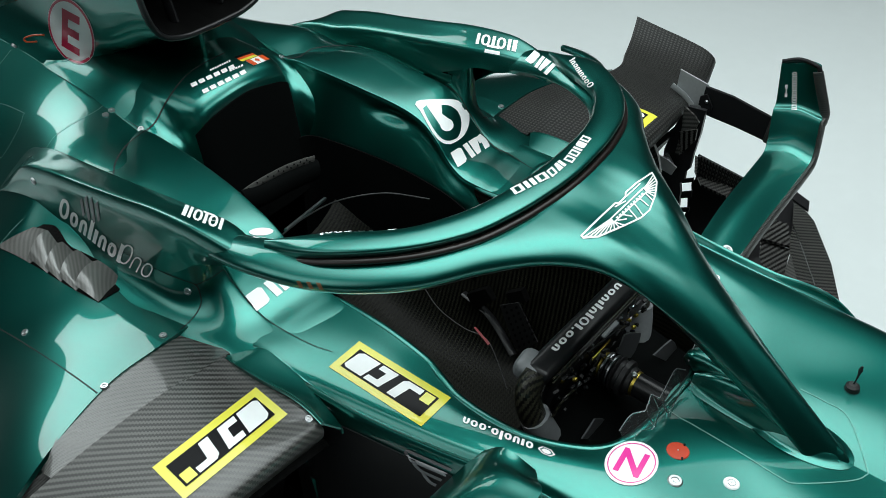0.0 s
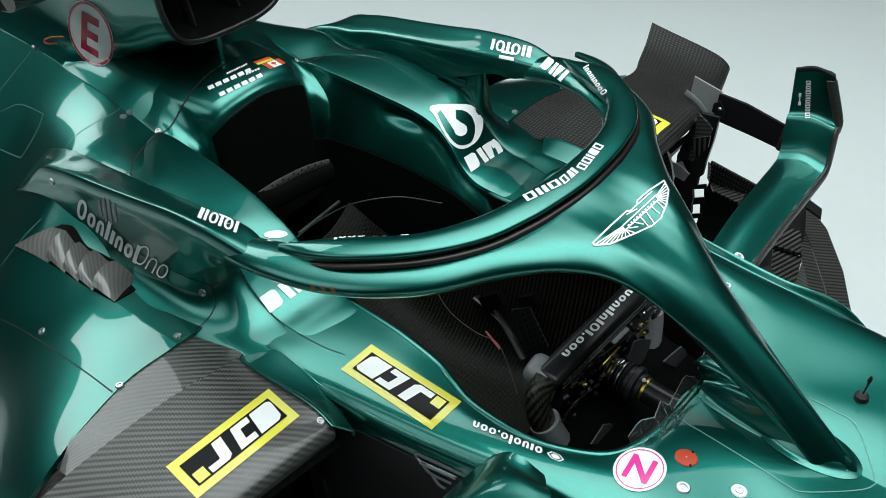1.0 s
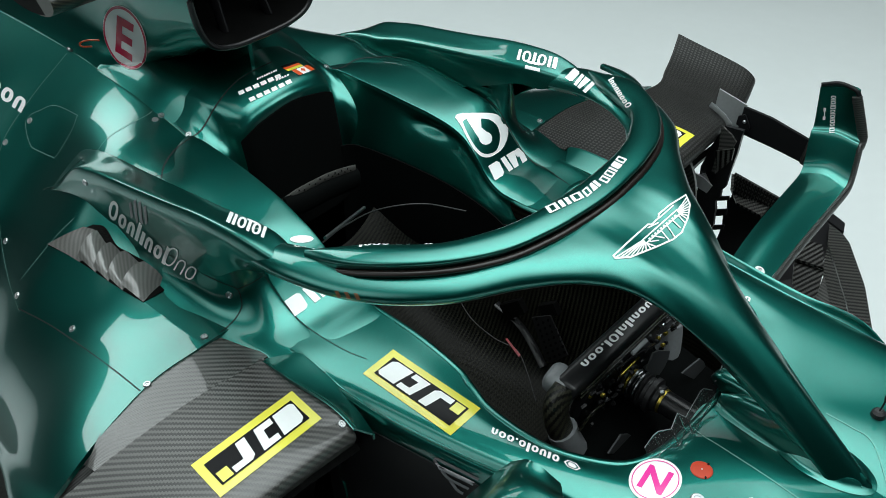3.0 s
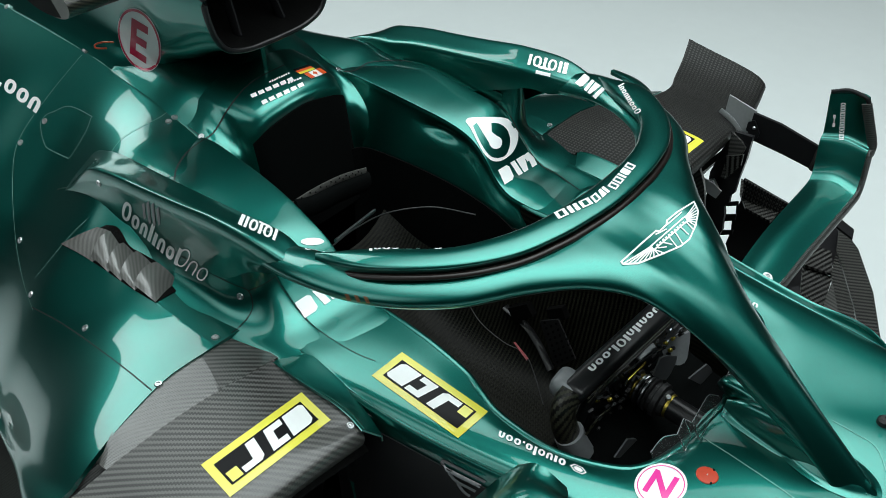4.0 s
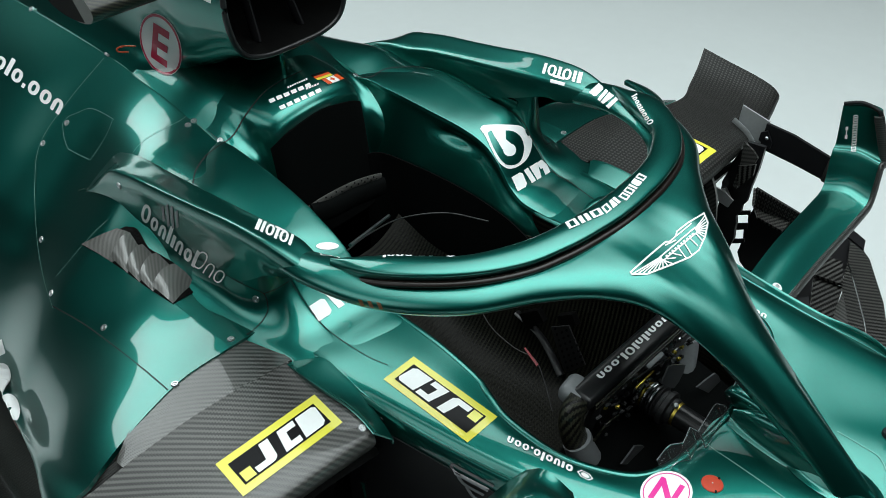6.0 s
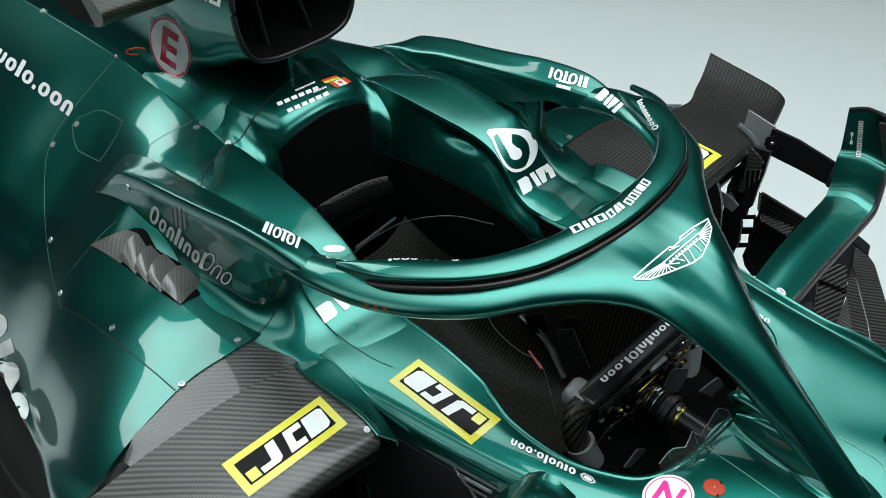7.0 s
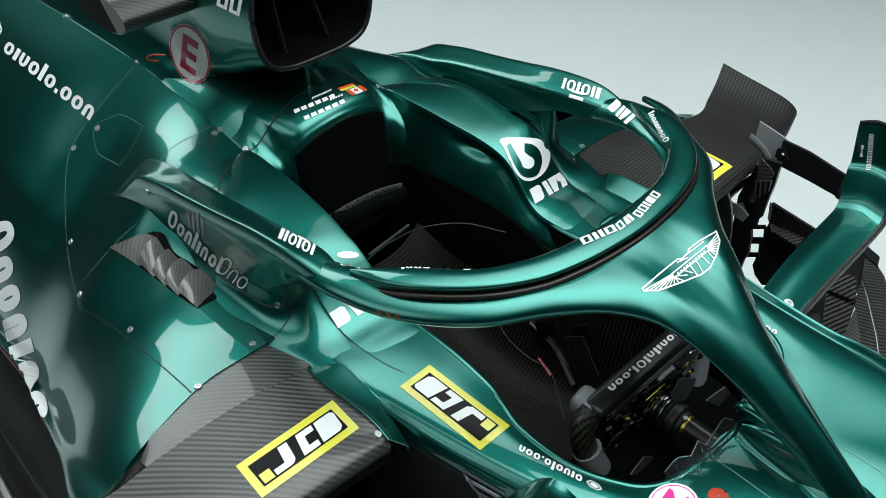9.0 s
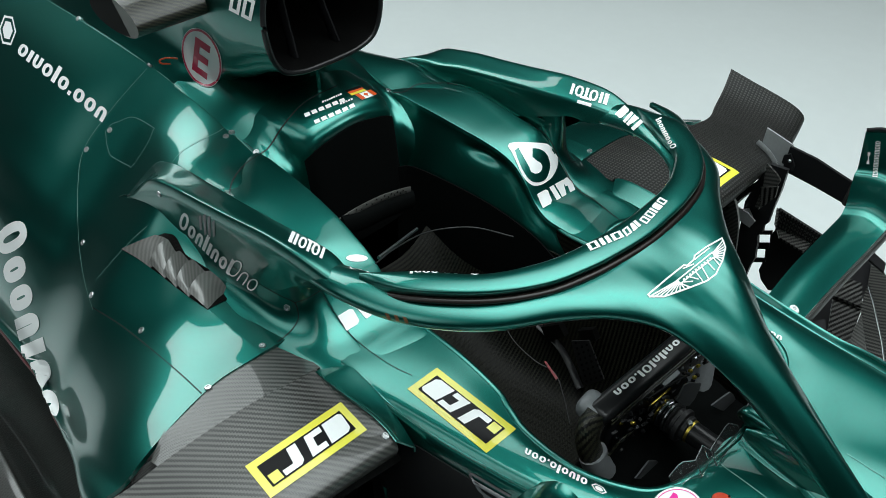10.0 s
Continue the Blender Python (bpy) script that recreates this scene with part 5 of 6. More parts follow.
def stroke(pts, w=0.034):
    """Quads along a polyline in the unit square."""
    pts = np.array(pts, float)
    d = np.gradient(pts, axis=0)
    n = np.stack([-d[:, 1], d[:, 0]], 1) / np.linalg.norm(d, axis=1)[:, None] * w
    return [[tuple(pts[q] + n[q]), tuple(pts[q] - n[q]), tuple(pts[q + 1] - n[q + 1]), tuple(pts[q + 1] + n[q + 1])] for q in range(len(pts) - 1)]


H_SIDE = bvh(chassis_r, side_r)
PLACE = (-0.0649, -0.3050, 0.6288), (0.0453, 0.0366, -0.0035), (-0.0204, 0.0276, 0.0298), (-0.4481, 0.4825, -0.7526)
for k, line in enumerate([
    [(-0.46, 0.40), (-0.49, 0.46), (-0.47, 0.49), (-0.42, 0.48), (0.45, -0.01)],
    [(-0.46, 0.40), (-0.42, 0.33), (-0.37, 0.25), (-0.30, 0.21), (0.35, -0.14)],
    [(-0.32, 0.20), (-0.26, 0.10), (-0.20, 0.02), (-0.10, -0.06), (0.26, -0.26)],
    [(-0.12, -0.06), (-0.07, -0.16), (0.0, -0.28), (0.08, -0.35), (0.15, -0.39)],
]):
    film("winged_mark", stroke(line), H_SIDE, PLACE, GREYP, chassis_r, "grey winged outline", 0.0009 + 0.0003 * k)

# ---- joint lines ----
def joint(host, path, parent, width=0.0016, material=None):
    way = Vector(np.mean([np.array(p) for p in path], 0)) - Vector((0.485, -0.893, 1.57))
    part("joint", stripe(path, host, way, width), material or GAP, parent, "thin panel joint")


# the pale joints carry a painted edge highlight, the others are dark gaps
joint(H_POD, [(-1.480, -0.157, 0.895), (-1.056, -0.157, 0.867), (-0.904, -0.157, 0.846), (-0.721, -0.157, 0.806)], pod_r, 0.0012, JOINT_GLINT)
joint(H_POD, [(-1.056, -0.157, 0.867), (-1.045, -0.250, 0.822), (-1.072, -0.310, 0.753), (-1.022, -0.360, 0.715), (-0.929, -0.420, 0.668), (-0.842, -0.460, 0.650), (-0.810, -0.470, 0.620)], pod_r, 0.0012, JOINT_GLINT)
joint(H_POD, [(-0.819, -0.467, 0.613), (-0.708, -0.467, 0.635), (-0.571, -0.467, 0.643), (-0.476, -0.467, 0.640)], pod_r, 0.0016)
joint(H_POD, [(-1.046, -0.274, 0.783), (-1.043, -0.262, 0.792), (-1.030, -0.252, 0.799), (-1.002, -0.235, 0.811), (-0.938, -0.233, 0.813), (-0.931, -0.237, 0.812), (-0.913, -0.261, 0.802), (-0.904, -0.301, 0.778), (-0.915, -0.305, 0.775), (-0.970, -0.305, 0.770), (-0.985, -0.303, 0.770), (-1.020, -0.289, 0.773), (-1.046, -0.274, 0.783)], pod_r, 0.0012, JOINT_GLINT)
joint(H_POD, [(-0.818, -0.280, 0.800), (-0.828, -0.247, 0.812), (-0.827, -0.213, 0.818), (-0.825, -0.174, 0.821), (-0.826, -0.157, 0.824)], pod_r, 0.0012, JOINT_GLINT)
joint(H_POD, [(-0.844, -0.440, 0.644), (-0.761, -0.400, 0.739), (-0.746, -0.370, 0.763)], pod_r, 0.0012, JOINT_GLINT)
joint(bvh(arm_r, pod_r), [(-0.680, -0.254, 0.797), (-0.705, -0.230, 0.800), (-0.730, -0.192, 0.800), (-0.735, -0.163, 0.803)], arm_r, 0.0026)
joint(bvh(head, hoop, arm_r), [(-0.735, -0.163, 0.803), (-0.741, -0.131, 0.805), (-0.736, -0.101, 0.834), (-0.740, -0.058, 0.854), (-0.743, -0.019, 0.859), (-0.745, 0.03, 0.859)], head, 0.0026)
joint(bvh(arm_l, pod_l, head), [(-0.735, 0.150, 0.803), (-0.721, 0.164, 0.804), (-0.728, 0.206, 0.801), (-0.703, 0.252, 0.795), (-0.680, 0.262, 0.795)], arm_l, 0.0026)
SEAM = [(-0.441, 0.2685, 0.739), (-0.431, 0.2685, 0.726), (-0.417, 0.267, 0.711), (-0.402, 0.2666, 0.696), (-0.380, 0.266, 0.684), (-0.3495, 0.266, 0.680), (-0.324, 0.263, 0.675), (-0.294, 0.2585, 0.671), (-0.267, 0.252, 0.6695)]
joint(bvh(arm_l, chassis_l, root_l), [(-0.50, 0.262, 0.778), (-0.47, 0.264, 0.772), (-0.452, 0.266, 0.758)] + SEAM, arm_l)
joint(bvh(chassis_r, arm_r, root_r), [(x, -y, z) for x, y, z in SEAM], chassis_r, 0.0009)
joint(bvh(leg_r, root_r, pod_r), [(-0.640, -0.331, 0.752), (-0.576, -0.330, 0.750), (-0.497, -0.326, 0.748), (-0.468, -0.318, 0.742), (-0.453, -0.308, 0.7325), (-0.4466, -0.309, 0.716), (-0.4456, -0.313, 0.7055), (-0.4485, -0.3234, 0.693), (-0.447, -0.341, 0.689), (-0.446, -0.352, 0.689)], leg_r, 0.0014)
joint(bvh(root_l, pod_l), [(-0.453, 0.308, 0.7325), (-0.4466, 0.309, 0.716), (-0.4456, 0.313, 0.7055), (-0.4485, 0.3234, 0.693), (-0.447, 0.341, 0.689)], root_l)
joint(bvh(leg_r, root_r), [(-0.453, -0.308, 0.7325), (-0.444, -0.29, 0.736), (-0.441, -0.270, 0.739)], root_r, 0.0010)
joint(H_CH, [(0.081, -0.040, 0.620), (0.127, -0.061, 0.630), (0.155, -0.064, 0.630), (0.224, -0.073, 0.630), (0.266, -0.071, 0.620), (0.285, -0.068, 0.620), (0.328, -0.022, 0.610), (0.341, -0.003, 0.610), (0.337, 0.012, 0.610), (0.292, 0.075, 0.610), (0.262, 0.075, 0.620), (0.229, 0.078, 0.620)], chassis_r, 0.0016, JOINT_GLINT)

# ---- fasteners ----
def fastener(host, at, parent, r=0.0055, material=ALU):
    way = (Vector(at) - Vector((0.485, -0.893, 1.57))).normalized()
    hit, n, _, _ = host.ray_cast(Vector(at) - way * 0.25, way)
    if hit is None:
        hit, n, _, _ = host.find_nearest(Vector(at))
    if n.dot(way) > 0:
        n = -n
    part("fastener", lathe([(0.0, 0.0012), (r * 0.25, 0.0012), (r * 0.28, 0.0004), (r * 0.5, 0.0004), (r * 0.55, 0.0018), (r * 0.85, 0.0018), (r, 0.0006), (r, -0.003)], hit, n, k=16), material, parent, "small aluminium quarter-turn fastener")


for p in ((-1.056, -0.157, 0.867), (-1.066, -0.310, 0.752), (-0.988, -0.290, 0.811), (-1.320, -0.157, 0.907), (-0.805, -0.170, 0.841), (-0.910, -0.420, 0.677), (-0.814, -0.465, 0.642), (-0.642, -0.467, 0.668), (-0.460, -0.467, 0.669), (-0.449, -0.376, 0.695)):
    fastener(H_POD, p, pod_r)
fastener(H_POD, (-0.810, -0.155, 0.824), pod_r)
fastener(H_HEAD, (-0.746, -0.158, 0.810), head)
fastener(H_HEAD, (-0.749, 0.155, 0.806), head)
fastener(H_LEG, (-0.703, -0.241, 0.810), leg_r)
fastener(bvh(leg_r, root_r), (-0.432, -0.335, 0.750), leg_r)
fastener(H_LEG, (-0.766, -0.330, 0.796), leg_r)
fastener(H_ARM, (-0.705, 0.242, 0.811), arm_l)
fastener(H_INL, (-0.211, -0.353, 0.665), inlet_r)
fastener(bvh(wall_l, root_l, pod_l), (-0.449, 0.377, 0.692), pod_l)
fastener(bvh(wall_l, root_l, pod_l, leg_l), (-0.423, 0.434, 0.700), pod_l, 0.004)
fastener(H_CH, (0.175, -0.154, 0.630), chassis_r, 0.009)
fastener(H_CH, (0.228, -0.120, 0.630), chassis_r, 0.0095, WHITE)
fastener(H_CH, (0.228, -0.120, 0.630), chassis_r, 0.0045)

# red isolator knob set into the deck
q, up = seat_on(H_CH, (0.160, -0.120, 0.640))
knob = part("isolator_knob", lathe([(0.0, 0.0016), (0.0125, 0.0014), (0.0136, 0.0006), (0.0136, -0.006)], q, up), RED, chassis_r, "flat red isolator knob")
for k in range(3):
    a = radians(120 * k + 80)
    part("notch", lathe([(0.0, 0.0008), (0.0015, 0.0008), (0.0015, -0.002)], q + Vector((0.0125 * math.cos(a), 0.0125 * math.sin(a), 0.001)), up, k=10), INK, chassis_r, "dark notch")
part("notch", lathe([(0.0, 0.0024), (0.001, 0.0024), (0.001, 0.0)], q, up, k=10), ALU, chassis_r, "bright centre pin")
# flared foot round the base of the front strut
H_DECK = bvh(chassis_r, chassis_l)
rows = []
for a, b, h in ((0.030, 0.009, 0.022), (0.048, 0.020, 0.012), (0.058, 0.027, 0.004), (0.068, 0.035, 0.0008)):
    row = []
    for k in range(25):
        q = 2 * math.pi * k / 24
        x, y = 0.258 + a * math.cos(q), b * math.sin(q)
        hit, n, _, _ = H_DECK.ray_cast(Vector((x, y, 0.75)), Vector((0, 0, -1)))
        row.append((x, y, (hit.z if hit else 0.615) + h))
    rows.append(row)
part("strut_foot", sheet(loft(rows, 12, 60), 0, (0, 0, 1)), GREEN, car, "flared green foot of the strut")
# fairing that fills the corner between the strut and the deck
rows = []
for x, h, z0, z1 in ((0.120, 0.009, 0.634, 0.650), (0.150, 0.016, 0.631, 0.663), (0.190, 0.021, 0.627, 0.668), (0.230, 0.022, 0.622, 0.676), (0.270, 0.021, 0.619, 0.655), (0.312, 0.010, 0.615, 0.628)):
    side = [(h + 0.016, z0 - 0.004), (h + 0.006, z0 + 0.001), (h, z0 + 0.006), (h * 0.8, (z0 + z1) / 2), (h * 0.45, z1 - 0.003)]
    rows.append([(x, -y, z) for y, z in side] + [(x, 0, z1)] + [(x, y, z) for y, z in side[::-1]])
part("strut_fairing", sheet(loft(rows, 40, 60), 0.002, (0, 0, 1)), GREEN, car, "green fairing behind the strut foot")
# aerial on its rubber foot
q = Vector((0.282, 0.111, 0.622))
part("aerial", lathe([(0.0, 0.012), (0.005, 0.012), (0.0085, 0.009), (0.0095, 0.003), (0.0095, -0.004)], q, (0, 0, 1)), RUBBER, chassis_l, "black rubber aerial foot")
part("aerial", tube([q + Vector((0, 0, 0.01)), q + Vector((0.002, 0.002, 0.021)), q + Vector((0.003, 0.004, 0.031)), q + Vector((0.004, 0.005, 0.040))], oval(0.0014, 0.0014, 8), scale=[0.8, 0.8, 1.0, 2.2, 0.9], n=14), RUBBER, chassis_l, "short black aerial rod")

# ---- cockpit inside ----
wheel = part("steering_wheel", box((0.036, 0.252, 0.024), (-0.038, 0, 0.654), (0, 14, 0), 0.009, seg=3), PLASTIC, car, "black steering wheel top bar")
H_W = bvh(wheel)
word("stonuonstntOtdoon", H_W, ((-0.036, 0.025, 0.70), (0, -0.215, 0), (0.0115, 0, 0), (0, 0, -1)), wheel, "white block word")
for s in (1, -1):
    part("grip", tube([(-0.040, s * 0.118, 0.653), (-0.040, s * 0.136, 0.638), (-0.036, s * 0.139, 0.612), (-0.028, s * 0.132, 0.58), (-0.022, s * 0.118, 0.548)], oval(0.016, 0.019, 14), n=24, up=(0, 1, 0)), CARBON_B, wheel, "carbon grip")
    part("grip_cover", tube([(-0.030, s * 0.135, 0.596), (-0.026, s * 0.130, 0.575), (-0.021, s * 0.118, 0.545)], oval(0.019, 0.022, 14), n=16, up=(0, 1, 0)), GREYP, wheel, "grey rubber grip cover")
part("wheel_plate", box((0.02, 0.20, 0.10), (-0.035, 0, 0.60), (0, 14, 0), 0.008), PLASTIC, wheel)
hub0 = Vector((0.037, 0, 0.587))
ax = Vector((1, 0, -0.12)).normalized()
part("quick_release", lathe([(0.0, -0.030), (0.012, -0.030), (0.024, -0.028), (0.026, -0.024), (0.022, -0.022), (0.022, -0.017), (0.026, -0.015), (0.026, -0.008), (0.020, -0.006), (0.020, 0.0), (0.015, 0.004), (0.0, 0.004)], hub0, ax), RUBBER, wheel, "black ribbed quick-release")
for k, (r, m) in enumerate(((0.024, STEEL), (0.020, GOLD), (0.023, STEEL), (0.019, PLASTIC), (0.0235, STEEL))):
    h = -0.054 + 0.005 * k
    part("release_ring", lathe([(0.010, h), (r - 0.001, h), (r, h + 0.001), (r, h + 0.003), (r - 0.001, h + 0.004), (0.010, h + 0.004)], hub0, ax), m, wheel, "turned metal release ring")
part("release_ring", lathe([(0.012, 0.002), (0.018, 0.002), (0.018, 0.006), (0.012, 0.007)], hub0, ax), GOLD, wheel, "gold release ring")
part("gold_clip", box((0.003, 0.052, 0.006), (-0.016, 0.0, 0.615), (0, 14, 0), 0.001), GOLD, wheel, "gold clip plate")
part("hub_bolt", lathe([(0.0, 0.006), (0.003, 0.006), (0.0045, 0.004), (0.0045, 0.0)], hub0 + Vector((0.002, -0.004, 0.016)), (0.3, -0.3, 1)), ALU, wheel, "bright hub bolt")
part("steering_column", tube([hub0, hub0 + ax * 0.07, hub0 + ax * 0.16], oval(0.017, 0.017, 16), n=12), PLASTIC, car, "black steering column")


def plate(name, pts, thick, material, parent, label=""):
    return part(name, slab(pts, thick), material, parent, label)


for q in ([(0.000, 0.017, 0.608), (0.000, 0.033, 0.629), (0.000, 0.047, 0.623), (0.000, 0.082, 0.598), (0.000, 0.080, 0.587), (0.000, 0.069, 0.574), (0.000, 0.057, 0.570), (0.000, 0.038, 0.583)],
          [(0.030, 0.067, 0.583), (0.030, 0.092, 0.579), (0.030, 0.120, 0.573), (0.030, 0.133, 0.558), (0.030, 0.149, 0.529), (0.030, 0.151, 0.515), (0.030, 0.140, 0.517), (0.030, 0.110, 0.539)],
          [(0.020, -0.102, 0.557), (0.020, -0.072, 0.568), (0.020, -0.051, 0.552), (0.020, -0.024, 0.518), (0.020, -0.016, 0.494), (0.020, -0.024, 0.489)],
          [(-0.020, 0.078, 0.621), (-0.020, 0.085, 0.632), (-0.020, 0.104, 0.638), (-0.020, 0.126, 0.630), (-0.020, 0.124, 0.610), (-0.020, 0.103, 0.610)]):
    plate("shift_paddle", q, 0.0025, DARKP, wheel, "dark grey shift paddle")
part("lever", tube([(-0.020, 0.093, 0.615), (-0.018, 0.122, 0.612), (-0.016, 0.143, 0.615)], oval(0.0014, 0.0022, 8), n=10), GREYP, wheel, "thin pale lever")
part("lever", tube([(-0.010, -0.125, 0.598), (0.000, -0.112, 0.627), (0.000, -0.085, 0.622)], oval(0.0012, 0.002, 8), n=10), CARBON_B, wheel, "thin carbon lever")
part("lever", tube([(-0.010, -0.043, 0.647), (-0.010, 0.008, 0.637), (-0.010, 0.065, 0.619)], oval(0.0018, 0.0018, 8), n=10), PLASTIC, wheel, "black wheel brace")
rnd = random.Random(4)
part("bar_end", box((0.046, 0.044, 0.032), (-0.050, -0.110, 0.651), (0, 14, 8), 0.013, seg=4), GREYP, wheel, "worn pale bar end")
for x, z in ((-0.021, 0.6555), (-0.0185, 0.650), (-0.016, 0.640)):
    part("bar_edge", tube([(x, -0.095, z), (x, 0.0, z), (x, 0.112, z)], oval(0.0007, 0.0007, 6), n=6), STEEL, wheel, "thin pale edge of the bar")
for k in range(70):
    y = rnd.uniform(-0.105, 0.105)
    at = (rnd.uniform(-0.024, 0.0), y, rnd.uniform(0.592, 0.642))
    if k % 3:
        me = box((rnd.uniform(0.002, 0.006), rnd.uniform(0.004, 0.012), rnd.uniform(0.002, 0.005)), at, (rnd.uniform(-25, 25), rnd.uniform(0, 40), rnd.uniform(-20, 20)), 0.0006, seg=1)
    else:
        me = lathe([(0.0, 0.006), (0.0014, 0.006), (0.002, 0.005), (0.003, 0.004), (0.0034, 0.0)], at, (0.6, rnd.uniform(-0.5, 0.3), 0.6), k=10)
    part("control", me, (PLASTIC, RUBBER, DUCT, PLASTIC, RUBBER, DUCT, PLASTIC, DUCT, RUBBER, GOLD, DUCT, STEEL)[k % 12], wheel, "small steering wheel control")
for k in range(7):
    at = (-0.020, -0.075 + 0.15 * k / 6, 0.640 + rnd.uniform(-0.006, 0.002))
    part("switch", lathe([(0.0, 0.009), (0.002, 0.009), (0.003, 0.007), (0.0045, 0.005), (0.005, 0.0)], at, (0.7, rnd.uniform(-0.2, 0.2), 0.7), k=12), (PLASTIC, RUBBER, STEEL)[k % 3], wheel, "small rotary switch")
part("display", box((0.008, 0.04, 0.012), (-0.016, 0.02, 0.637), (0, 30, 0), 0.002), GREYP, wheel, "small dashboard display housing")
for y, z in ((0.0, 0.0), (0.0, -0.007)):
    part("bar_lip", tube([(-0.017, -0.115, 0.652 + z), (-0.016, 0.0, 0.654 + z), (-0.017, 0.115, 0.652 + z)], oval(0.0012, 0.0012, 8), n=12), CARBON_B, wheel, "thin carbon lip of the bar")
part("knee_pad", box((0.16, 0.30, 0.03), (0.02, 0.0, 0.53), (0, 20, 0), 0.01), BLACK, car)

# seat shell, its thin dark edge and the shoulder pads
g = loft([
    [(-0.62, -0.15, 0.66), (-0.62, -0.13, 0.60), (-0.61, -0.06, 0.56), (-0.61, 0, 0.55), (-0.61, 0.06, 0.56), (-0.62, 0.13, 0.60), (-0.62, 0.15, 0.66)],
    [(-0.52, -0.15, 0.64), (-0.52, -0.135, 0.56), (-0.52, -0.07, 0.48), (-0.52, 0, 0.47), (-0.52, 0.07, 0.48), (-0.52, 0.135, 0.56), (-0.52, 0.15, 0.64)],
    [(-0.36, -0.15, 0.63), (-0.36, -0.14, 0.54), (-0.36, -0.08, 0.43), (-0.36, 0, 0.41), (-0.36, 0.08, 0.43), (-0.36, 0.14, 0.54), (-0.36, 0.15, 0.63)],
    [(-0.20, -0.168, 0.62), (-0.20, -0.155, 0.54), (-0.20, -0.10, 0.42), (-0.20, 0, 0.40), (-0.20, 0.10, 0.42), (-0.20, 0.155, 0.54), (-0.20, 0.168, 0.62)],
    [(-0.06, -0.195, 0.60), (-0.06, -0.18, 0.54), (-0.06, -0.14, 0.44), (-0.06, 0, 0.42), (-0.06, 0.14, 0.44), (-0.06, 0.18, 0.54), (-0.06, 0.195, 0.60)],
], 40, 50)
seat = part("seat", sheet(g, 0.004, (0, 0, 1)), CARBON_L, car, "black carbon seat shell")
part("seat_edge", tube([(-0.359, 0.030, 0.560), (-0.297, -0.004, 0.560), (-0.241, -0.014, 0.555), (-0.202, -0.010, 0.550), (-0.159, -0.040, 0.550), (-0.114, -0.079, 0.550)], oval(0.0009, 0.0009, 8), n=30), RUBBER, seat, "thin dark seat edge")
plate("tag", [(-0.220, -0.015, 0.565), (-0.219, -0.012, 0.565), (-0.180, -0.029, 0.565), (-0.180, -0.034, 0.565)], 0.0015, MAROON, seat, "red fabric tag")
part("seat_edge", tube([(-0.400, -0.193, 0.768), (-0.440, -0.116, 0.737), (-0.480, -0.010, 0.693), (-0.450, 0.061, 0.679), (-0.380, 0.088, 0.679)], oval(0.0012, 0.0012, 8), n=30), RUBBER, seat, "thin dark seat edge")
rim = spline([(-0.560, -0.138, 0.738), (-0.570, -0.090, 0.733), (-0.580, -0.029, 0.723), (-0.580, 0.008, 0.717), (-0.580, 0.040, 0.709)], 40)
pad = part("shoulder_pad", tube([tuple(q) for q in rim[::3]], oval(0.0022, 0.0065, 10), n=24), PADGREY, seat, "perforated grey pad edge")
for k in range(2, 38, 2):
    q = Vector(rim[k]) + (Vector((0.485, -0.893, 1.57)) - Vector(rim[k])).normalized() * 0.0045
    part("hole", lathe([(0.0, 0.0006), (0.0012, 0.0006), (0.0012, -0.002)], q + Vector((0, 0, 0.0022 if k % 4 else -0.0022)), (0.5, -0.5, 0.7), k=8), BLACK, seat, "small round hole")
part("shoulder_pad", tube([(-0.560, -0.134, 0.729), (-0.570, -0.083, 0.710), (-0.580, -0.021, 0.698), (-0.580, 0.042, 0.689)], oval(0.010, 0.018, 12), n=20), BLACK, seat, "black foam shoulder pad")
part("seat_bar", tube([(-0.450, -0.147, 0.728), (-0.490, -0.029, 0.703)], oval(0.003, 0.003, 8), n=6), STEEL, seat, "thin metal bar")
# mast under the intake
part("intake_mast", tube([(-0.757, 0, 0.855), (-0.757, 0, 0.895), (-0.76, 0, 0.93)], oval(0.004, 0.0025, 8), n=8, up=(1, 0, 0)), GREEN, car, "thin green mast under the intake")
for a, b in ((-0.045, -0.03), (0.045, 0.03)):
    part("intake_strut", tube([(-0.755, a, 0.935), (-0.785, (a + b) / 2, 1.02), (-0.81, b, 1.12)], oval(0.005, 0.012, 10), n=10, up=(1, 0, 0)), PLASTIC, car, "dark strut inside the intake")
# carbon camera pod beside the intake
part("camera_pod", tube([(-0.93, -0.125, 1.03), (-0.935, -0.16, 1.028), (-0.94, -0.215, 1.026), (-0.943, -0.25, 1.024)], oval(0.085, 0.032, 24), scale=[1, 1, 1, 0.98], n=16), CARBON_B, car, "carbon camera pod")
part("pod_cap", tube([(-0.943, -0.2505, 1.024), (-0.943, -0.2512, 1.024), (-0.943, -0.252, 1.024)], oval(0.081, 0.029, 24), n=4), CARBON_M, car, "dark end of the camera pod")
# red loop on the engine cover
part("pull_loop", tube([(-0.988, -0.150, 0.889), (-1.002, -0.160, 0.889), (-1.006, -0.160, 0.894), (-0.996, -0.150, 0.898), (-0.978, -0.140, 0.899)], oval(0.0016, 0.0016, 8), n=24), FLAGRED, pod_r, "red pull loop")

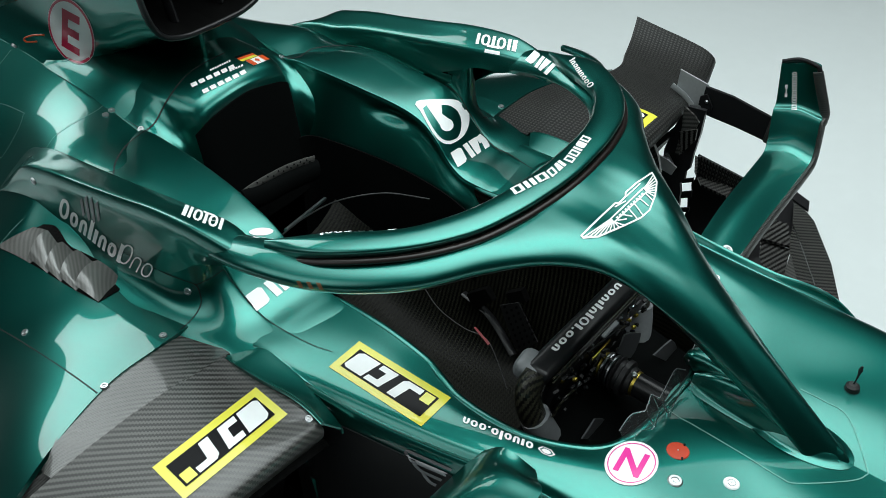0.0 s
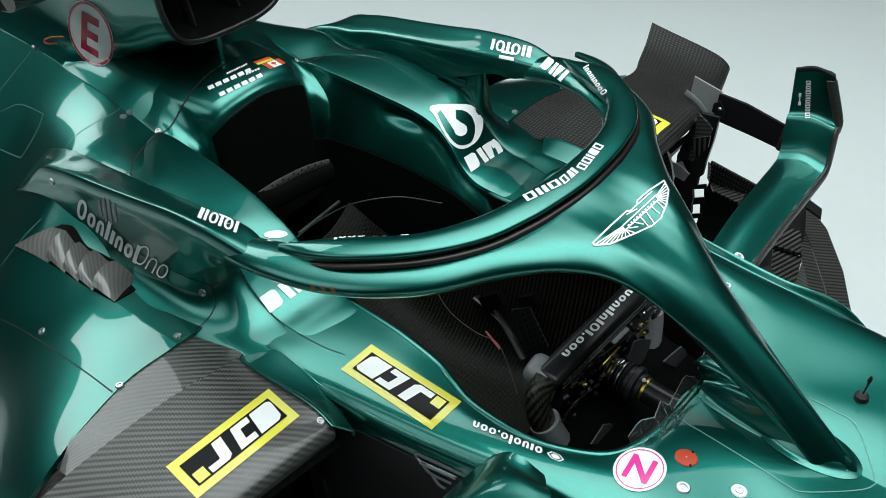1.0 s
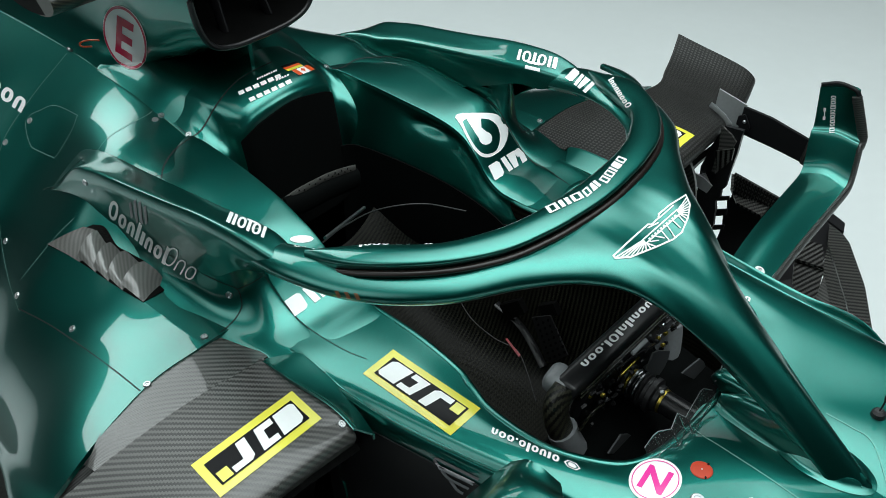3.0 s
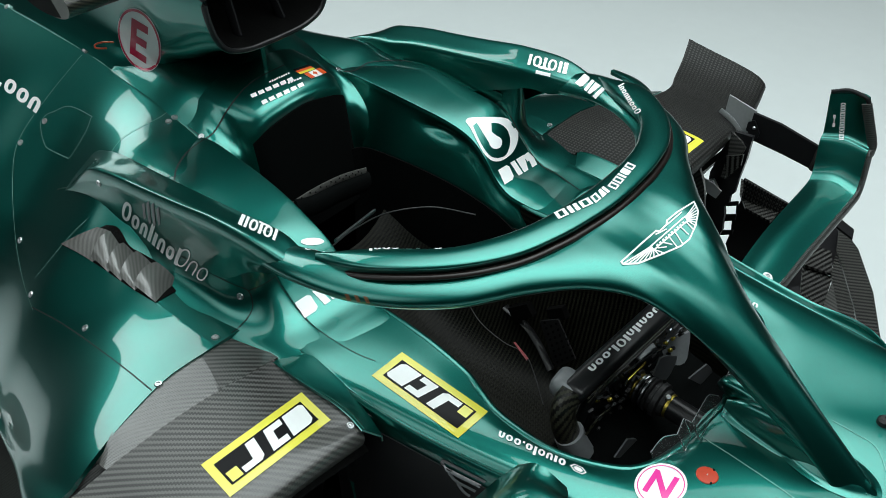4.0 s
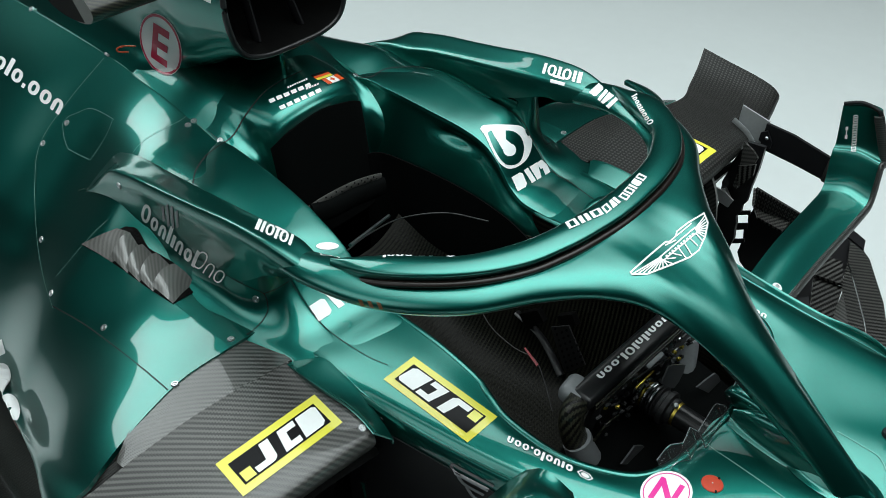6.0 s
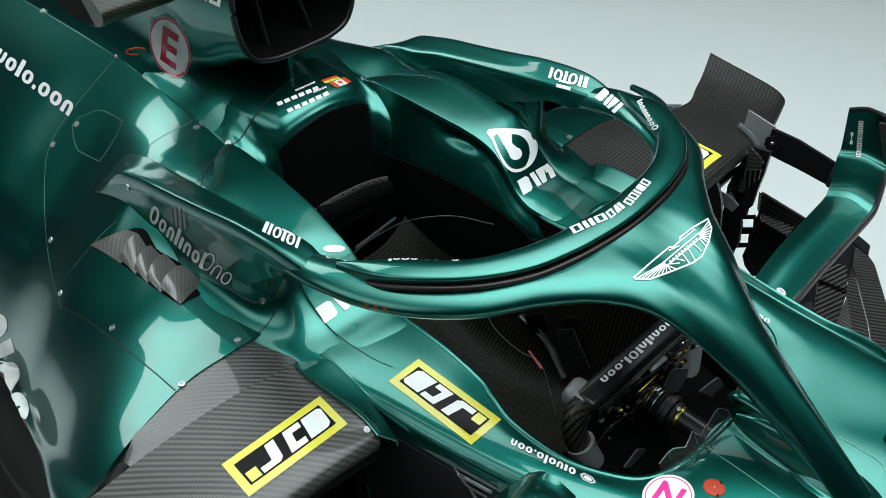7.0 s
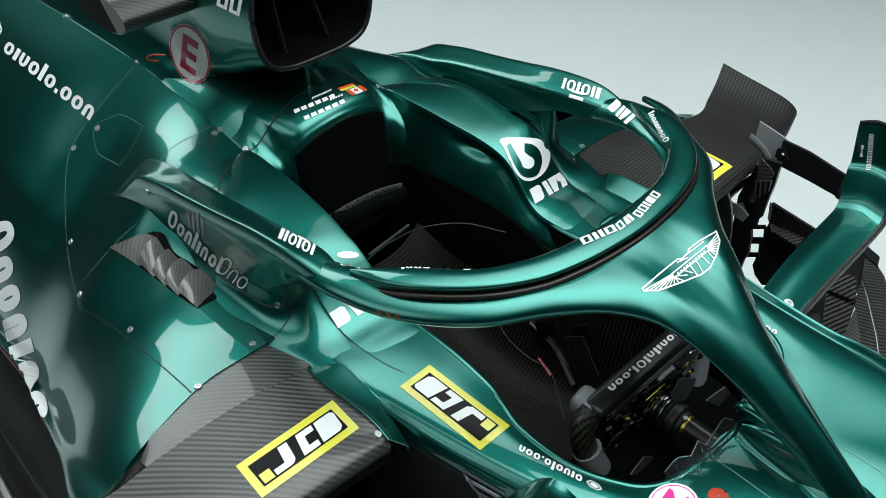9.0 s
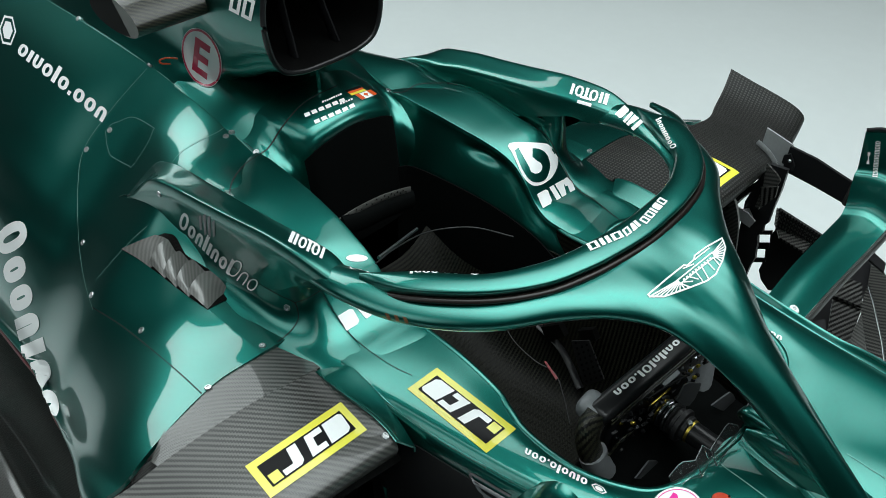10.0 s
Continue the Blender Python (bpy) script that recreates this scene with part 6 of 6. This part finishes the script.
# ---- louvred recess in the sidepod ----
lo = spline([(-0.795, -0.403, 0.710), (-0.749, -0.398, 0.710), (-0.699, -0.396, 0.710), (-0.660, -0.396, 0.710), (-0.623, -0.396, 0.710), (-0.589, -0.394, 0.710), (-0.561, -0.392, 0.710)], 60)
hi = spline([(-0.787, -0.328, 0.710), (-0.765, -0.321, 0.710), (-0.709, -0.337, 0.710), (-0.673, -0.336, 0.710), (-0.627, -0.334, 0.710), (-0.577, -0.332, 0.710), (-0.558, -0.333, 0.710)], 60)
at = lambda i, v, lift: on(H_POD, [np.interp(i, range(60), lo[:, c] * (1 - v) + hi[:, c] * v) for c in range(3)], lift)
# no recess is cut: a black sheet on the pod paints its shade
g = np.array([[at(i, v, 0.002) for v in np.linspace(0, 1, 14)] for i in range(60)])
part("louvre_shade", sheet(g, 0.001), CARBON_M, pod_r, "black sheet standing in for the shaded louvre recess")
cuts = [0.0, 0.27, 0.43, 0.58, 0.74, 1.0]
for k in range(5):
    rows = []
    for q in np.linspace(0, 1, 9):
        i = (cuts[k] + (cuts[k + 1] - cuts[k]) * q) * 59
        rise = (0.004 if k == 0 else 0.021) * (1 - q ** 1.3)
        rows.append([at(i, v, 0.003) + np.array([-0.016 * math.sin(1.6 * v) * (k > 0), 0, rise * math.sin(0.5 + 2.2 * v)]) for v in np.linspace(0, 0.80, 8)])
    part("louvre", sheet(loft(rows, 18, 24), 0.0014), CARBON_SHEEN, pod_r, "curved carbon louvre blade with its sheen in the colour")

# ---- far side: mirror bracket, inlet body and floor edge ----
plate("mirror_bracket", [(-0.235, 0.640, 0.713), (-0.178, 0.640, 0.697), (-0.189, 0.640, 0.641), (-0.211, 0.640, 0.654), (-0.239, 0.640, 0.681)], 0.003, SATIN, car, "bent aluminium bracket")
plate("mirror_strut", [(-0.182, 0.640, 0.694), (-0.129, 0.640, 0.688), (-0.043, 0.640, 0.665), (-0.050, 0.640, 0.619), (-0.116, 0.640, 0.631), (-0.189, 0.640, 0.641)], 0.006, PLASTIC, car, "black mirror strut")
# far mirror: carbon frame edge and end plate, markings
edge = [r[-1] for r in mirror_rows]
part("carbon_edge", tube([(x + 0.004, y, z - 0.006) for x, y, z in edge], oval(0.005, 0.009, 10), n=50), CARBON_F, mirrors[1], "carbon edge strip")
part("carbon_edge", tube([(-0.057, 0.645, 0.771), (-0.03, 0.655, 0.777), (0.000, 0.650, 0.775), (0.008, 0.65, 0.765)], oval(0.003, 0.004, 10), n=24), PLASTIC, mirrors[1], "carbon edge strip")
part("carbon_edge", tube([(x + 0.003, -y, z - 0.004) for x, y, z in edge], oval(0.0035, 0.006, 10), n=50), PLASTIC, mirrors[-1], "carbon edge strip")
part("mirror_end", box((0.03, 0.016, 0.05), (-0.047, 0.640, 0.640), (0, 10, 0), 0.004), CARBON_F, mirrors[1], "carbon end block")
word("OtOtfOtOtfOtft", bvh(mirrors[1]), ((-0.0281, 0.6450, 0.7237), (0.0180, -0.0235, -0.0563), (0.0076, 0.0029, 0.0008), (-0.2757, 0.8523, -0.4445)), mirrors[1], "white block word")
film("small_mark", [rect(-0.5, -0.3, -0.2, 0.3), rect(-0.2, -0.1, 0.2, 0.1), rect(0.2, -0.3, 0.5, 0.3)], bvh(mirrors[1]), ((-0.0420, 0.6450, 0.7204), (0.0054, -0.0080, -0.0187), (0.0068, 0.0026, 0.0007), (-0.2827, 0.8497, -0.4450)), WHITE, mirrors[1], "small white mark")
fastener(bvh(mirrors[1]), (0.023, 0.310, 0.614), mirrors[1], 0.0085, WHITE)
fastener(bvh(mirrors[1]), (0.023, 0.310, 0.616), mirrors[1], 0.003)

# dark inlet bodies under the carbon panels
for s in (1, -1):
    g = loft([
        [(-0.21, 0.33, 0.60), (-0.22, 0.45, 0.60), (-0.22, 0.6, 0.60), (-0.23, 0.72, 0.58)],
        [(-0.30, 0.33, 0.50), (-0.30, 0.45, 0.50), (-0.30, 0.6, 0.50), (-0.30, 0.70, 0.48)],
        [(-0.34, 0.33, 0.36), (-0.34, 0.45, 0.36), (-0.34, 0.6, 0.36), (-0.34, 0.68, 0.36)],
        [(-0.32, 0.33, 0.20), (-0.32, 0.45, 0.20), (-0.32, 0.6, 0.20), (-0.32, 0.66, 0.20)],
    ], 24, 24)
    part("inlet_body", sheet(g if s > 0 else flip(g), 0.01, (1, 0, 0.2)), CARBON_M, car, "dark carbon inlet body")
    g = loft([
        [(-0.22, 0.50, 0.655), (-0.30, 0.50, 0.66), (-0.38, 0.50, 0.66)],
        [(-0.20, 0.515, 0.58), (-0.28, 0.515, 0.56), (-0.36, 0.515, 0.55)],
        [(-0.205, 0.54, 0.45), (-0.27, 0.54, 0.42), (-0.34, 0.54, 0.40)],
    ], 20, 20)
    part("turning_vane", sheet(g if s > 0 else flip(g), 0.006, (0, -s, 0)), CARBON, car, "curved carbon turning vane")
    # floor board with its raised edge
    g = loft([
        [(-1.8, 0.25, 0.10), (-1.8, 0.45, 0.09), (-1.8, 0.56, 0.10), (-1.8, 0.60, 0.15), (-1.8, 0.64, 0.16), (-1.8, 0.86, 0.13)],
        [(-1.2, 0.25, 0.12), (-1.2, 0.50, 0.12), (-1.2, 0.58, 0.14), (-1.2, 0.62, 0.20), (-1.2, 0.66, 0.21), (-1.2, 0.90, 0.16)],
        [(-0.8, 0.25, 0.14), (-0.8, 0.55, 0.14), (-0.8, 0.62, 0.17), (-0.8, 0.66, 0.23), (-0.8, 0.70, 0.24), (-0.8, 0.92, 0.18)],
        [(-0.42, 0.25, 0.16), (-0.42, 0.52, 0.16), (-0.42, 0.60, 0.20), (-0.42, 0.64, 0.25), (-0.42, 0.67, 0.26), (-0.42, 0.74, 0.23)],
        [(-0.05, 0.25, 0.20), (-0.05, 0.45, 0.22), (-0.05, 0.52, 0.25), (-0.05, 0.56, 0.28), (-0.05, 0.59, 0.29), (-0.05, 0.62, 0.27)],
    ], 60, 40)
    part("floor_board", sheet(g if s > 0 else flip(g), 0.008), CARBON_G, car, "satin carbon floor board")

# fences and plates at the front of the floor
def fence(pts, z, material, label):
    pts = [(x, y, z) for x, y, _ in pts]
    for k in (1, -1):
        plate("floor_fence", [(x, k * y, zz) for x, y, zz in pts][::k], 0.005, material, car, label)


fence([(-0.067, 0.884, 0.360), (-0.000, 0.822, 0.360), (0.079, 0.705, 0.360), (0.173, 0.526, 0.360), (0.138, 0.523, 0.360), (0.072, 0.637, 0.360), (0.003, 0.742, 0.360), (-0.031, 0.789, 0.360)], 0.36, CARBON_D, "curved carbon floor fence")
fence([(-0.021, 0.756, 0.380), (0.011, 0.711, 0.380), (0.078, 0.609, 0.380), (0.142, 0.498, 0.380), (0.107, 0.505, 0.380), (0.029, 0.635, 0.380), (0.002, 0.681, 0.380)], 0.38, CARBON_D, "carbon floor fence")
fence([(-0.060, 0.693, 0.420), (-0.012, 0.698, 0.420), (0.020, 0.631, 0.420), (-0.036, 0.626, 0.420)], 0.42, CARBON_D, "small carbon fence plate")
fence([(-0.038, 0.634, 0.410), (0.019, 0.637, 0.410), (0.045, 0.541, 0.410), (0.050, 0.498, 0.410), (0.015, 0.507, 0.410)], 0.41, CARBON_D, "carbon fence plate")
fence([(0.020, 0.639, 0.400), (0.113, 0.480, 0.400), (0.086, 0.485, 0.400), (0.049, 0.509, 0.400)], 0.40, CARBON, "glossy carbon fence plate")
fence([(-0.063, 0.574, 0.340), (-0.102, 0.788, 0.340), (-0.087, 0.926, 0.340), (-0.061, 0.899, 0.340), (-0.026, 0.779, 0.340), (-0.001, 0.586, 0.340)], 0.34, PLASTIC, "black fence base")
fence([(-0.051, 0.770, 0.440), (-0.040, 0.785, 0.440), (-0.000, 0.763, 0.440), (0.010, 0.733, 0.440), (-0.030, 0.753, 0.440)], 0.44, PLASTIC, "black fence top rim")
fence([(-0.251, 0.782, 0.450), (-0.207, 0.776, 0.450), (-0.136, 0.757, 0.450), (-0.132, 0.676, 0.450), (-0.192, 0.689, 0.450), (-0.226, 0.730, 0.450)], 0.45, CARBON_D, "carbon fence top")
for k in (1, -1):
    pts = [(-0.231, 0.600, 0.571), (-0.213, 0.600, 0.628), (-0.193, 0.600, 0.670), (-0.159, 0.600, 0.671), (-0.164, 0.600, 0.623), (-0.173, 0.600, 0.576), (-0.177, 0.600, 0.545), (-0.184, 0.600, 0.536), (-0.185, 0.600, 0.519), (-0.193, 0.600, 0.508), (-0.190, 0.600, 0.490), (-0.191, 0.600, 0.475), (-0.190, 0.600, 0.454), (-0.197, 0.600, 0.432), (-0.203, 0.600, 0.397), (-0.202, 0.600, 0.383), (-0.234, 0.600, 0.421)]
    plate("inlet_cheek", [(x, k * y, z) for x, y, z in pts], 0.008, PLASTIC, car, "black inlet cheek plate")
    pts = [(-0.201, 0.585, 0.621), (-0.166, 0.585, 0.637), (-0.168, 0.585, 0.613), (-0.193, 0.585, 0.576)]
    plate("inlet_vane", [(x, k * y, z) for x, y, z in pts], 0.004, CARBON_D, car, "small carbon vane")
    pts = [(-0.241, 0.580, 0.551), (-0.214, 0.580, 0.570), (-0.199, 0.580, 0.548), (-0.211, 0.580, 0.534)]
    plate("inlet_bracket", [(x, k * y, z) for x, y, z in pts], 0.004, ALU, car, "bright metal bracket")

for k in (1, -1):
    # notched plate behind the mirror stay with a ribbed upper part
    pts = [(-0.216, 0.720, 0.501), (-0.115, 0.720, 0.479), (-0.130, 0.720, 0.405), (-0.175, 0.720, 0.307), (-0.204, 0.720, 0.295), (-0.224, 0.720, 0.312), (-0.233, 0.720, 0.334), (-0.229, 0.720, 0.353), (-0.226, 0.720, 0.374), (-0.228, 0.720, 0.402), (-0.221, 0.720, 0.413), (-0.223, 0.720, 0.433), (-0.216, 0.720, 0.445), (-0.213, 0.720, 0.465)]
    plate("floor_plate", [(x, k * y, z) for x, y, z in pts], 0.005, PLASTIC, car, "notched black plate at the front of the floor")
    for q in np.linspace(0.02, 0.96, 15):
        a = np.array((-0.212, 0.712, 0.5013)) * (1 - q) + np.array((-0.1135, 0.712, 0.4822)) * q
        b = np.array((-0.2131, 0.712, 0.4485)) * (1 - q) + np.array((-0.1271, 0.712, 0.4278)) * q
        part("rib", tube([tuple(c * [1, k, 1]) for c in (a, (a + b) / 2, b)], oval(0.0014, 0.0018, 6), n=4), CARBON_D, car)
for pts in ([(-0.223, 0.660, 0.472), (-0.195, 0.660, 0.485), (-0.194, 0.660, 0.476), (-0.222, 0.660, 0.463)],
            [(-0.223, 0.660, 0.442), (-0.195, 0.660, 0.455), (-0.195, 0.660, 0.440), (-0.223, 0.660, 0.426)],
            [(-0.227, 0.660, 0.402), (-0.196, 0.660, 0.416), (-0.197, 0.660, 0.405), (-0.228, 0.660, 0.390)]):
    plate("plate_tab", pts, 0.003, PLASTIC, car, "black tab between the plates")
plate("inlet_ramp", [(-0.269, 0.575, 0.547), (-0.250, 0.575, 0.569), (-0.212, 0.575, 0.563), (-0.194, 0.575, 0.552), (-0.203, 0.575, 0.533), (-0.233, 0.575, 0.541)], 0.003, SATIN, car, "bright metal ramp in the inlet")
plate("inlet_vane", [(-0.199, 0.592, 0.671), (-0.177, 0.592, 0.658), (-0.167, 0.592, 0.647), (-0.175, 0.592, 0.625), (-0.189, 0.592, 0.607), (-0.199, 0.592, 0.569), (-0.207, 0.592, 0.572), (-0.199, 0.592, 0.625)], 0.004, CARBON, car, "small carbon vane")
plate("strut_clip", [(-0.188, 0.632, 0.676), (-0.176, 0.632, 0.683), (-0.164, 0.632, 0.662), (-0.166, 0.632, 0.650), (-0.190, 0.632, 0.659)], 0.004, PLASTIC, car, "black strut clip")
part("clip_bolt", lathe([(0.0, 0.003), (0.0022, 0.003), (0.0035, 0.001), (0.0035, 0.0)], (-0.1746, 0.628, 0.669), (0, -1, 0)), ALU, car, "bright bolt")
part("bracket_flange", tube([(-0.247, 0.632, 0.681), (-0.235, 0.632, 0.675), (-0.219, 0.632, 0.666), (-0.204, 0.632, 0.651)], oval(0.0015, 0.006, 10), n=16), SATIN, car, "bright bent flange of the aluminium bracket")
plate("stay_bracket", [(0.034, 0.311, 0.585), (0.058, 0.354, 0.585), (0.096, 0.293, 0.585), (0.054, 0.288, 0.585)], 0.003, PLASTIC, car, "black bracket plate under the mirror stay")
part("rivet", lathe([(0.0, 0.002), (0.003, 0.0018), (0.0042, 0.0)], (0.0475, 0.3161, 0.588), (0, 0, 1)), GOLD, car, "gold rivet")
part("rivet", lathe([(0.0, 0.002), (0.003, 0.0018), (0.0042, 0.0)], (0.0671, 0.3114, 0.588), (0, 0, 1)), GOLD, car, "gold rivet")

# green corner between the near carbon panel and the chassis
inner = [(-0.367, -0.349, 0.681), (-0.340, -0.351, 0.6842), (-0.305, -0.351, 0.6832), (-0.274, -0.3486, 0.6812), (-0.248, -0.3455, 0.678), (-0.220, -0.345, 0.672), (-0.195, -0.347, 0.664)]
outer = [(-0.343, -0.309, 0.6795), (-0.330, -0.305, 0.6785), (-0.298, -0.307, 0.6745), (-0.268, -0.309, 0.669), (-0.238, -0.314, 0.661), (-0.206, -0.320, 0.650), (-0.185, -0.324, 0.640)]
a, b = np.array(inner), np.array(outer)
g = loft([a - [0, 0, 0.006], a - [0, 0, 0.001], a * 0.97 + b * 0.03, a * 0.66 + b * 0.34, a * 0.3 + b * 0.7, b * 0.97 + a * 0.03, b - [0, 0, 0.001], b - [0, 0, 0.008]], 24, 50)
for k in (1, -1):
    part("inlet_corner", sheet(g * np.array([1, k, 1]), 0.003), GREEN, car, "green inner corner of the inlet panel")

# clear wind deflector at the front of the cockpit and the green strut root
def pane(pts):
    ob = plate("wind_deflector", pts, 0.002, CLEAR, car, "clear plastic wind deflector")
    ob.visible_shadow = False


steps = [(0.093, -0.140, 0.650), (0.096, -0.126, 0.662), (0.098, -0.119, 0.664), (0.108, -0.106, 0.664), (0.102, -0.082, 0.668), (0.111, -0.076, 0.662), (0.110, -0.071, 0.662), (0.105, -0.030, 0.668), (0.106, -0.024, 0.668), (0.114, -0.016, 0.664)]
for u, v in zip(steps, steps[1:]):
    u, v = Vector(u), Vector(v)
    d = Vector((0.012, 0, -0.022))
    pane([tuple(u), tuple(v), tuple(v + d), tuple(u + d)])
for u, v in zip(steps, steps[1:]):
    part("deflector_edge", tube([u, tuple((np.array(u) + v) / 2), v], oval(0.0006, 0.0006, 6), n=4), GREYP, car, "pale edge of the clear wind deflector")
far = [(0.106, 0.009, 0.655), (0.103, 0.032, 0.668), (0.106, 0.040, 0.668), (0.115, 0.042, 0.664)]
pane([*far, (0.119, 0.033, 0.655)])
part("deflector_edge", tube(far, oval(0.0007, 0.0007, 6), n=24), GREYP, car, "pale edge of the clear wind deflector")
part("strut_root", tube([(0.099, 0.022, 0.646), (0.110, 0.022, 0.652), (0.130, 0.021, 0.653), (0.157, 0.019, 0.650), (0.191, 0.014, 0.645)], oval(0.014, 0.015, 18, 3.5), n=24, scale=[0.5, 0.92, 1, 1, 1]), GREEN, car, "green strut root block")
# plank under the floor on which the car rests
part("plank", box((2.9, 0.30, 0.10), (-0.35, 0, 0.05), bevel=0.008), PLASTIC, car, "black plank under the floor")
part("keel", box((1.9, 0.42, 0.12), (-0.2, 0, 0.15), bevel=0.03), CARBON_M, car)

# perforated bracket, strap and dark boxes on the far wall of the cockpit
bracket = plate("cockpit_bracket", [(-0.260, 0.108, 0.508), (-0.224, 0.108, 0.531), (-0.187, 0.108, 0.466), (-0.227, 0.108, 0.422)], 0.003, RUBBER, car, "dark perforated bracket in the cockpit")
hole = []
for i in range(4):
    for k in range(8):
        u, v = -0.36 + 0.24 * i, -0.42 + 0.12 * k
        hole.append([(u + 0.06 * math.cos(q * math.pi / 3), v + 0.03 * math.sin(q * math.pi / 3)) for q in range(6)])
film("perforation", hole, bvh(bracket), ((-0.2234, 0.1080, 0.4870), (0.0206, 0.0274, 0.0118), (-0.0515, 0.0252, 0.0568), (-0.4324, 0.6111, -0.6630)), INK, bracket, "round black holes")
part("cockpit_strap", tube([(-0.341, 0.113, 0.492), (-0.295, 0.110, 0.478), (-0.264, 0.105, 0.458), (-0.224, 0.090, 0.431)], oval(0.007, 0.002, 10), n=24), PLASTIC, car, "dark strap in the cockpit")
for q in ([(-0.324, 0.112, 0.505), (-0.285, 0.112, 0.534), (-0.271, 0.112, 0.515), (-0.309, 0.112, 0.479)], [(-0.252, 0.122, 0.533), (-0.222, 0.122, 0.553), (-0.212, 0.122, 0.534), (-0.243, 0.122, 0.514)]):
    plate("cockpit_box", q, 0.012, DUCT, car, "small black box in the cockpit")
